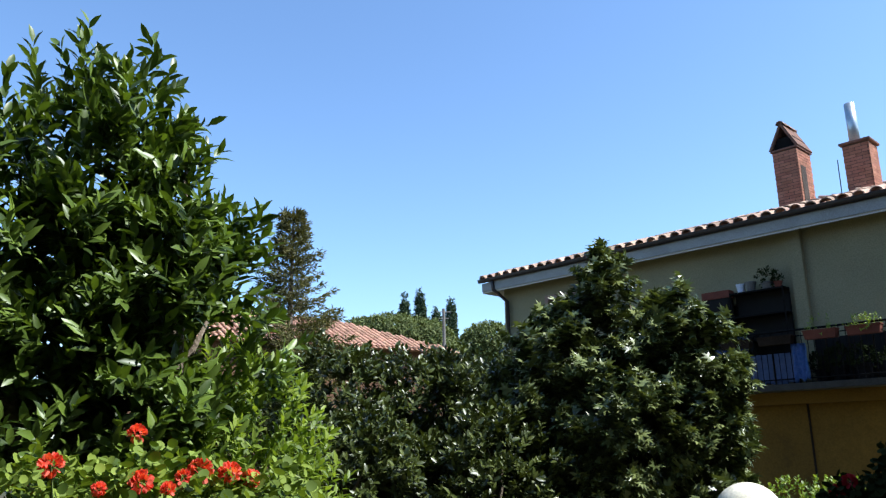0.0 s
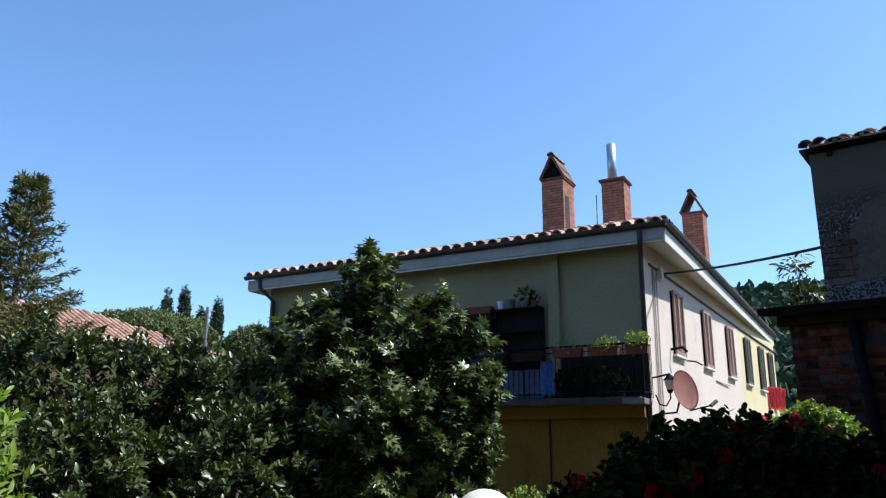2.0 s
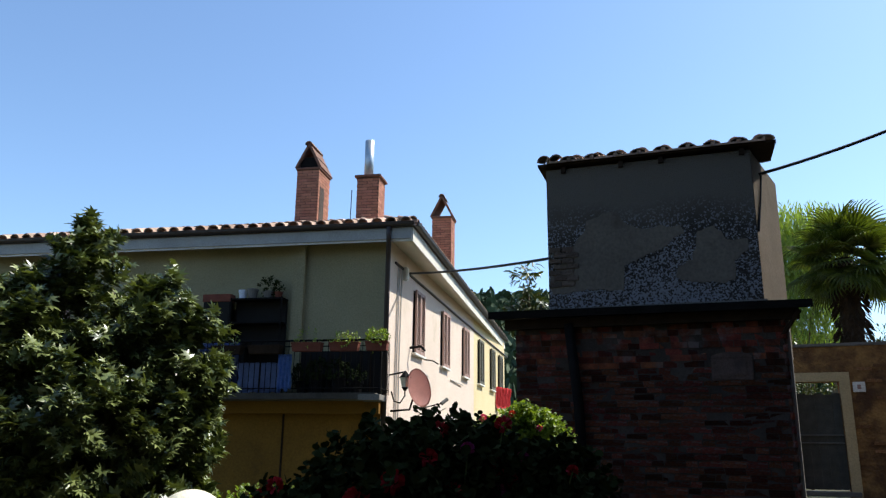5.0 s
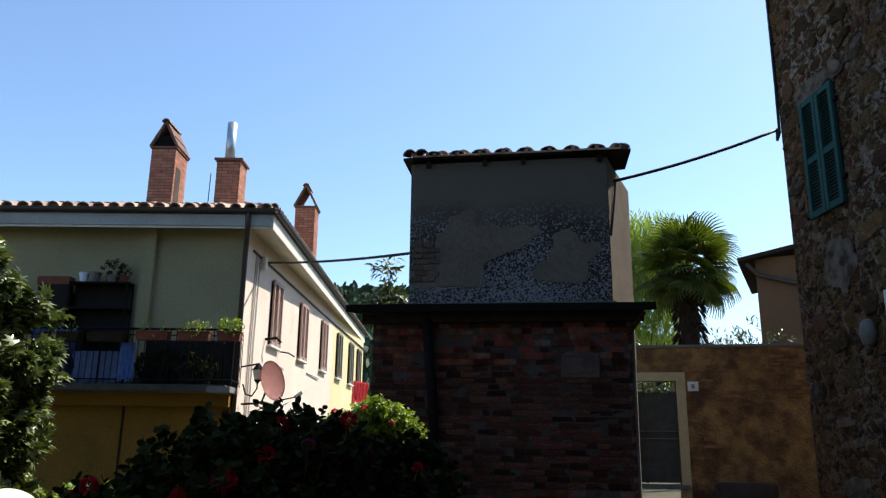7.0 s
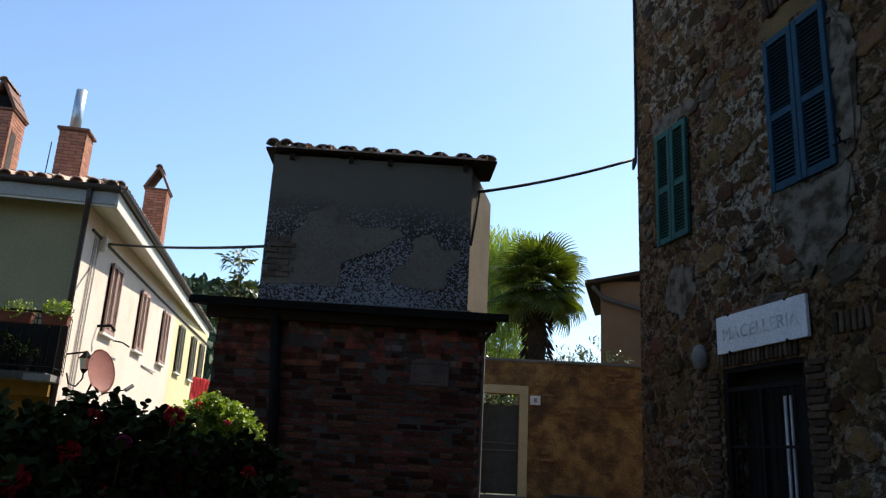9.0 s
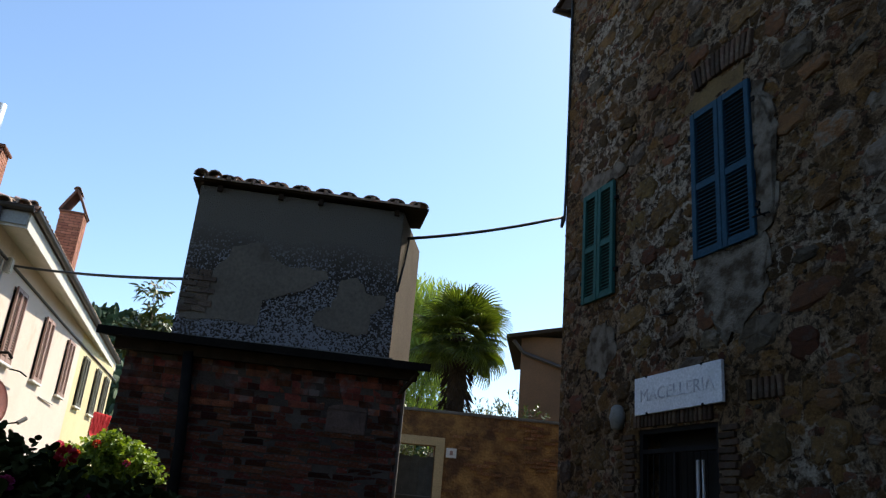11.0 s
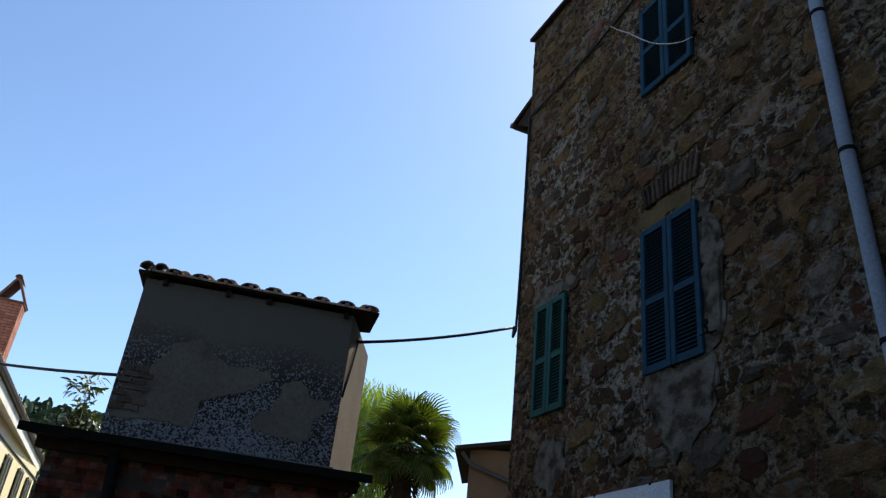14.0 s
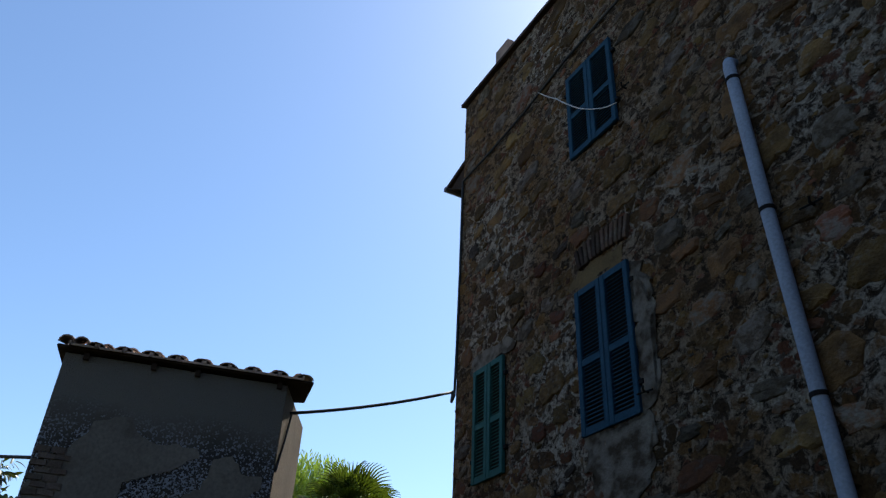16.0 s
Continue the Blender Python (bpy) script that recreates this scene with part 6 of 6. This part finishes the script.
for x, y, hh, r in ((4.06, 21.06, 3.78, 0.9), (1.75, 20.3, 3.3, 0.8), (5.0, 21.8, 4.1, 0.9), (0.8, 19.6, 3.5, 0.9)):
    t = tree("garden_shrub", x, y, "loose shrub behind the garden wall", "bush")
    limbs(t, (0, 0, 0), [(0, 0, hh * 0.8), (0.3, 0.1, hh * 0.9), (-0.3, 0, hh * 0.8)], 0.03)
    crown("crown", t, [((0, 0, hh * 0.7), (r, r, hh * 0.35))], 330, 7, 0.2, 0.11, 0.35, OVAL, M_HEDGE, shell=0.8)
# peach branch between the house and the tower
t = tree("peach_tree", -2.14, 11.52, "young peach tree with narrow hanging leaves", up=-0.1, turn=0.9)
limbs(t, (0, 0, 0), [(-0.33, -0.1, 4.4), (-0.5, -0.1, 3.65), (-0.1, 0, 3.55)], 0.03, bend=0.05)
crown("crown", t, [((-0.33, -0.1, 4.15), (0.07, 0.1, 0.3)), ((-0.2, -0.05, 3.75), (0.14, 0.15, 0.2)), ((-0.5, -0.1, 3.5), (0.14, 0.15, 0.22)), ((-0.1, 0, 3.4), (0.2, 0.2, 0.2))], 80, 8, 0.2, 0.14, 0.3, OVAL, M_HEDGE, up=0.4, shell=0.9, droop=0.7)


# geraniums
def geranium(x, y, z, blobs, twigs, heads, label, petal, leaf=M_GERLEAF, size=0.06, turn=0.0):
    t = thing("geranium_bush", pose(x, y, ground_z(x, y), 0, 0, turn), label, "geranium")
    g0 = ground_z(x, y)
    zz = z - g0
    blobs = [((c_[0], c_[1], c_[2] + zz), r) for c_, r in blobs]
    limbs(t, (0, 0, 0), [(c_[0], c_[1], c_[2]) for c_, r in blobs], 0.02, "stem", M_STEM, 0.05)
    crown("foliage", t, blobs, twigs, 6, 0.09, size, 1.0, ROUND, leaf, up=0.8, shell=0.5, spread=1.0)
    for hx_, hy2, hz, r, pt_ in heads:
        hz += zz
        n_ = 70
        d = unit(rng.normal(size=(n_, 3)) + np.array([0, 0, 0.4]))
        me = leaf_mesh("flower_head", d * r * 0.55, d, rng.normal(size=(n_, 3)), r * 0.6, r * 0.5, ROUND)
        o = link("flower_head", me, pt_, t)
        o.location = (hx_, hy2, hz)
        part("stalk", tubed([(hx_, hy2, hz), (hx_ * 0.9, hy2 * 0.9, hz - 0.22)], 0.004, 5), M_STEM, t)
    return t


geranium(-1.82, -1.01, 1.33, [((0, -0.55, -0.1), (0.35, 0.5, 0.22)), ((-0.05, 0.1, -0.12), (0.4, 0.45, 0.22)), ((-0.1, 0.5, -0.18), (0.32, 0.35, 0.22)), ((0.1, -1.0, -0.1), (0.3, 0.4, 0.22))], 1200,
         [(0.25, -0.32, 0.12, 0.045, M_PETAL), (0.3, -0.75, 0.03, 0.045, M_PETAL), (0.2, -0.66, 0.13, 0.035, M_PINKPETAL), (0.28, 0.0, 0.05, 0.045, M_PETAL), (0.3, 0.1, 0.02, 0.03, M_PETAL), (0.24, 0.16, 0.06, 0.032, M_PETAL), (0.3, -0.15, 0.03, 0.028, M_PETAL), (0.15, 0.24, 0.08, 0.05, M_PETAL), (0.15, 0.36, 0.07, 0.045, M_PETAL), (0.1, 0.46, 0.04, 0.04, M_PETAL), (-0.1, 0.0, 0.24, 0.04, M_PETAL), (0.35, -0.85, -0.05, 0.042, M_PETAL)],
         "sunlit geranium bush with red flower heads", M_PETAL, M_GERLEAF, 0.043, turn=-5)
# leaves and petals of this bush carry its shade in their colour
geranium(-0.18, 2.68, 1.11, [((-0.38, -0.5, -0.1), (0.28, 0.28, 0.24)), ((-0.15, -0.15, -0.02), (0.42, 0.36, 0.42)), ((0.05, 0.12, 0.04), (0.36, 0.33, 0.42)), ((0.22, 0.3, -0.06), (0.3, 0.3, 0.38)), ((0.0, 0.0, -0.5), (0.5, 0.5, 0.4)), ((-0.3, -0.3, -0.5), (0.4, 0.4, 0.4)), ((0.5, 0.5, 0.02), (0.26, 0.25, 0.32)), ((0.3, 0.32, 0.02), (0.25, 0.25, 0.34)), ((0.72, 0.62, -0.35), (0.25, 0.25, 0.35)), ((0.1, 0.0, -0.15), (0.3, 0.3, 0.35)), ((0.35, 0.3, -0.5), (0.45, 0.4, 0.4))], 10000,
         [(-0.55, -0.55, 0.12, 0.04, M_CRIMSON_SHADED), (-0.45, -0.6, 0.18, 0.035, M_CRIMSON_SHADED), (-0.3, -0.5, 0.06, 0.055, M_CRIMSON_SHADED), (-0.1, -0.5, 0.12, 0.06, M_CRIMSON_SHADED), (0.05, 0.0, 0.42, 0.045, M_CRIMSON_SHADED), (0.3, 0.2, 0.46, 0.04, M_CRIMSON_SHADED), (0.35, 0.1, 0.2, 0.05, M_CRIMSON_SHADED), (0.5, 0.3, 0.02, 0.05, M_CRIMSON_SHADED), (0.2, -0.2, 0.15, 0.05, M_CRIMSON_SHADED), (-0.4, -0.75, -0.06, 0.06, M_CRIMSON_SHADED), (0.6, 0.35, 0.24, 0.03, M_CRIMSON_SHADED), (0.4, 0.2, 0.3, 0.032, M_MAGENTA_SHADED), (0.55, 0.3, 0.12, 0.03, M_MAGENTA_SHADED), (0.62, 0.36, -0.02, 0.03, M_MAGENTA_SHADED), (0.3, 0.1, 0.28, 0.03, M_CRIMSON_SHADED), (0.12, -0.28, 0.3, 0.04, M_CRIMSON_SHADED), (0.42, 0.12, 0.08, 0.032, M_MAGENTA_SHADED), (0.34, 0.02, 0.16, 0.03, M_MAGENTA_SHADED), (0.5, 0.22, -0.12, 0.035, M_CRIMSON_SHADED), (0.46, 0.14, -0.24, 0.035, M_MAGENTA_SHADED), (0.25, -0.14, 0.34, 0.03, M_MAGENTA_SHADED), (0.6, 0.34, -0.14, 0.04, M_CRIMSON_SHADED), (0.02, -0.42, 0.2, 0.05, M_CRIMSON_SHADED)],
         "geranium bush with crimson flower heads, shade put into its colours", M_CRIMSON_SHADED, M_LEAF_SHADED, 0.037)
geranium(-1.1, 6.95, 1.57, [((-0.1, 0, 0.08), (0.22, 0.2, 0.15)), ((0.14, 0.05, 0.1), (0.2, 0.18, 0.14)), ((-0.34, 0, 0.02), (0.17, 0.15, 0.14)), ((0.32, 0, 0.0), (0.14, 0.14, 0.12)), ((0.02, -0.05, 0.2), (0.13, 0.12, 0.1))], 760,
         [(-0.05, -0.2, 0.24, 0.035, M_PETAL), (-0.38, -0.15, 0.2, 0.04, M_PINKPETAL), (-0.2, -0.2, 0.14, 0.035, M_PETAL), (0.22, -0.15, 0.1, 0.03, M_PINKPETAL)],
         "sunlit yellow-green geranium bush with red and magenta flowers", M_PINKPETAL, M_LOWBUSH, 0.032)
# clipped low hedge before the big house
t = thing("low_hedge", pose(-4.2, 9.26, ground_z(-4.2, 9.26) - 0.08, 0, 0, 12), "clipped low yellow-green hedge before the house", "hedge")
limbs(t, (0, 0, 0), [(x, 0, 0.5) for x in (-1.6, -0.8, 0, 0.8, 1.6)], 0.02)
crown("foliage", t, [((x, 0, 0.42), (0.55, 0.35, 0.42)) for x in (-1.8, -1.2, -0.6, 0, 0.6, 1.2, 1.8)], 900, 6, 0.1, 0.06, 0.6, OVAL, M_LOWBUSH, up=0.8)
# unseen plain walls added behind the camera to block skylight from the fronts
tagged(part("wall_south", boxed(-12, 12, -6.4, -6, -0.3, 10), M_MORTAR, None), "unseen plain dark wall added to cut skylight", "wall", kind="structure")
tagged(part("wall_east", boxed(12, 12.4, -6.4, 1.0, -0.3, 10), M_MORTAR, None), "unseen plain dark wall added to cut skylight", "wall", kind="structure")

# ---- bricks of the lower storey ----
def brick_mesh(k, material):
    bm = boxed(-0.5, 0.5, -0.5, 0.5, -0.5, 0.5)
    for v in bm.verts:
        v.co += Vector((random.uniform(-0.05, 0.05), random.uniform(-0.06, 0.06), random.uniform(-0.12, 0.12)))
    front = [f for f in bm.faces if abs(f.calc_center_median().y + 0.5) < 0.02]
    r = bmesh.ops.inset_region(bm, faces=front, thickness=0.06, depth=0.0)
    for v in bm.verts:
        if v.co.y < -0.4 and max(abs(v.co.x), abs(v.co.z)) > 0.475:
            v.co.y += 0.12
    me = bpy.data.meshes.new("brick")
    bm.to_mesh(me)
    bm.free()
    me.materials.append(material)
    return me


def join_boxes(name, mats, base, material, parent):
    """Many copies of one small mesh joined into one part."""
    tv = np.array([v.co for v in base.vertices])
    tv = np.c_[tv, np.ones(len(tv))]
    tf = [tuple(p_.vertices) for p_ in base.polygons]
    vs = np.concatenate([(tv @ np.array(m_).T)[:, :3] for m_ in mats])
    fs = [tuple(i + k * len(tv) for i in f) for k in range(len(mats)) for f in tf]
    me = bpy.data.meshes.new(name)
    me.from_pydata(vs.tolist(), [], fs)
    ob = link(name, me, material, parent)
    ob["kind"] = "stuff"
    return ob


BR = [brick_mesh(k, M_BRICK_OLD) for k in range(5)]
rest, made_n = [], 0
for r in range(33):
    z = 0.93 + 0.069 * r
    x = -1.73 - random.uniform(0, 0.2)
    while x < 1.36:
        w = random.choice((0.24, 0.24, 0.22, 0.12, 0.12, 0.17)) * random.uniform(0.92, 1.08)
        a, c_ = max(x, -1.73), min(x + w, 1.38)
        x += w + 0.012
        if c_ - a < 0.05 or (0.53 < (a + c_) / 2 < 1.06 and 2.52 < z < 2.85) or random.random() < 0.02:
            continue
        m_ = pose((a + c_) / 2, 9.12 + random.uniform(-0.008, 0.012), z, 0, random.uniform(-0.8, 0.8), random.uniform(-1.5, 1.5)) @ Matrix.Diagonal((c_ - a, 0.06, 0.057, 1))
        if z > 1.4 and made_n < 300:
            o = new("brick", random.choice(BR))
            o.parent, o.matrix_local = tower, m_
            made_n += 1
        else:
            rest.append(m_)
for r in range(33):
    for k in range(4):
        y = 9.2 + 0.27 * k + 0.13 * (r % 2)
        rest.append(pose(1.382 + 0.052 * (y - 9.13), y, 0.93 + 0.069 * r, 0, 0, 87) @ Matrix.Diagonal((0.25, 0.05, 0.057, 1)))
join_boxes("brickwork", rest, BR[0], M_BRICK_STUFF, tower)
PB = [brick_mesh(k, M_PALEBRICK) for k in range(3)]
for k in range(14):
    r_, q_ = divmod(k, 2)
    o = new("brick", random.choice(PB))
    o.parent, o.matrix_local = tower, pose(-1.24 + 0.16 * q_ + 0.06 * (r_ % 2), TF_Y - 0.009, 3.72 + 0.07 * r_, 0, random.uniform(-2, 2), 0) @ Matrix.Diagonal((0.15, 0.04, 0.055, 1))
# bare bricks in the garden wall
M_WALLBRICK = mat("sandy_wall_brick", (0.28, 0.12, 0.055), (0.15, 0.065, 0.035), 7, 50, 0.95, 0.6, rnd=0.35, specular=0.1, dark=(0.3, 0.2, 0.1), dark_scale=6, dark_at=0.56)
WB = [brick_mesh(k, M_WALLBRICK) for k in range(4)]
for k in range(42):
    cx, cz = random.choice(((3.25, 2.55), (3.1, 1.9), (3.6, 2.9), (4.6, 2.7), (2.95, 3.2), (3.9, 3.25), (4.6, 3.3)))
    x, z = cx + random.gauss(0, 0.22), cz + round(random.gauss(0, 0.13) / 0.07) * 0.07
    if x < 2.8 or z > 3.5 or (2.7 < x < 3.05 and 2.65 < z < 2.95):
        continue
    o = new("brick", random.choice(WB))
    o.parent, o.matrix_local = gw, pose(round(x / 0.26) * 0.26 + 0.13 * (round(z / 0.07) % 2), GY - 0.004, z, 0, random.uniform(-2, 2), random.uniform(-2, 2)) @ Matrix.Diagonal((0.24, 0.05, 0.055, 1))


# ---- rubble of the stone house ----
def rubble(material, k):
    """An irregular stone face, domed and embedded in the wall."""
    n_ = 13 + k % 5
    ang = sorted(2 * math.pi * (i + random.uniform(-0.3, 0.3)) / n_ for i in range(n_))
    lob = random.uniform(0, 6.28)
    rad = [0.86 + 0.16 * math.sin(2 * a + lob) + random.uniform(-0.13, 0.13) for a in ang]
    sq = lambda a: 1.0 / max(abs(math.cos(a)), abs(math.sin(a))) ** 0.55
    vs = []
    for f, y in ((1.0, 0.4), (0.93, -0.45), (0.78, -0.8)):
        vs += [(f * r * sq(a) * 0.5 * math.cos(a), y + random.uniform(-0.22, 0.22) * (y < 0), f * r * sq(a) * 0.5 * math.sin(a)) for a, r in zip(ang, rad)]
    vs.append((0, -0.9, 0))
    fs = []
    for ring in (0, n_):
        fs += [(ring + i, ring + (i + 1) % n_, ring + n_ + (i + 1) % n_, ring + n_ + i) for i in range(n_)]
    fs += [(2 * n_ + i, 2 * n_ + (i + 1) % n_, 3 * n_) for i in range(n_)]
    me = bpy.data.meshes.new("stone")
    me.from_pydata(vs, [], fs)
    me.materials.append(material)
    return me


M_GREY_STUFF = mat("grey_rubble_stone_rest", (0.085, 0.062, 0.04), (0.034, 0.026, 0.018), 5, 38, 0.95, 0.8, rnd=0.6, specular=0.1, island=True, dark=(0.11, 0.09, 0.07), dark_scale=9, dark_at=0.52)
M_RED_STUFF = mat("rust_rubble_stone_rest", (0.13, 0.058, 0.026), (0.07, 0.037, 0.022), 4, 35, 0.95, 0.8, rnd=0.6, specular=0.1, island=True, dark=(0.11, 0.09, 0.07), dark_scale=9, dark_at=0.5)
RB = [rubble((M_STONE, M_STONE_GREY, M_STONE, M_STONE_RED)[k % 4], k) for k in range(16)]
KEEP = [(W1[0] - 0.04, W1[1] + 0.04, W1[2], W1[3]), (W2[0] - 0.05, W2[1] + 0.05, W2[2], W2[3]), (W3[0] - 0.04, W3[1] + 0.04, W3[2], W3[3]), (-7.45, -5.78, 0, 3.02), (-6.3, -5.25, 6.45, 7.0),
        (-6.35, -5.4, 4.0, 4.57), (-5.45, -5.15, 4.6, 6.4), (-8.35, -7.65, 6.08, 6.45), (-5.6, -5.05, 2.93, 3.17)]
pos, siz = np.zeros((0, 2)), np.zeros((0, 2))
for want, lo_, hi_, tries in ((190, 0.3, 0.56, 4000), (480, 0.17, 0.3, 8000), (800, 0.1, 0.17, 12000), (900, 0.05, 0.1, 12000)):
    got = 0
    for _ in range(tries):
        if got >= want:
            break
        w = random.uniform(lo_, hi_)
        hh = w * random.uniform(0.5, 0.9)
        s_, z_ = random.uniform(S0 + w * 0.45, -1.8), random.uniform(0.4, TOP - 0.15)
        if lo_ > 0.25 and (z_ > 7.5 or s_ < -7.5) and random.random() < 0.8:
            continue
        if any(a - w / 2 < s_ < b_ + w / 2 and c_ - hh / 2 < z_ < d + hh / 2 for a, b_, c_, d in KEEP):
            continue
        if len(pos) and np.any((np.abs(pos[:, 0] - s_) < (siz[:, 0] + w) * 0.5 + 0.004) & (np.abs(pos[:, 1] - z_) < (siz[:, 1] + hh) * 0.5 + 0.004)):
            continue
        pos, siz = np.vstack([pos, (s_, z_)]), np.vstack([siz, (w, hh)])
        got += 1
# lumpy lime mortar smeared over the stones
def mortar_coat():
    step = 0.04
    ss, zz = np.arange(S0 + 0.004, -1.6, step), np.arange(0.3, TOP, step)
    gap = lambda s_, z_, e: any(a - e < s_ < b_ + e and c_ - e < z_ < d + e for a, b_, c_, d in HOLES)
    vs, ids, fs = [], {}, []
    for i, s_ in enumerate(ss):
        for j, z_ in enumerate(zz):
            if gap(s_, z_, 0.0):
                continue
            q_ = Vector((s_, z_, 0.0))
            y = -0.012 - 0.02 * noise.noise(q_ * 2.6) - 0.024 * noise.noise(q_ * 6.0) - 0.02 * noise.noise(q_ * 13.0)
            if gap(s_, z_, 0.07) or i == 0:
                y = max(y, -0.004)
            ids[i, j] = len(vs)
            vs.append((s_, y, z_))
    for i, j in ids:
        q_ = [ids[c_] if c_ in ids else None for c_ in ((i, j), (i + 1, j), (i + 1, j + 1), (i, j + 1))]
        if None not in q_:
            fs.append(q_)
    me = bpy.data.meshes.new("mortar_coat")
    me.from_pydata(vs, [], fs)
    me.shade_smooth()
    ob = link("mortar_coat", me, M_STONE_MORTAR, stone, "lumpy pale lime mortar smeared over the stones")
    ob["kind"] = "stuff"


HOLES = [W1, W2, W3, DOOR, (-7.45, -5.78, 2.3, 3.02), (-6.3, -5.25, 6.55, 7.0), (-7.5, -5.8, 0, 3.0), (-5.6, -5.05, 2.93, 3.17)]
mortar_coat()
rest, made_n = [[] for _ in RB], 0
for k in np.argsort(-siz[:, 0]):
    (s_, z_), (w, hh) = pos[k], siz[k]
    i = random.randrange(len(RB))
    m_ = pose(s_, 0.004, z_, random.uniform(-4, 4), random.uniform(-14, 14), random.uniform(-4, 4)) @ Matrix.Diagonal((w * 1.06, (0.03 if w > 0.3 else 0.012) + random.uniform(0, 0.024), hh * 1.06, 1))
    if -8.8 < s_ < -4.6 and 2.0 < z_ < 8.0 and made_n < 300:
        o = new("stone", RB[i])
        o.parent, o.matrix_local = stone, m_
        made_n += 1
    else:
        rest[i].append(m_)
for i, ms in enumerate(rest):
    if ms:
        join_boxes("rubble", ms, RB[i], (M_STONE_STUFF, M_GREY_STUFF, M_STONE_STUFF, M_RED_STUFF)[i % 4], stone)
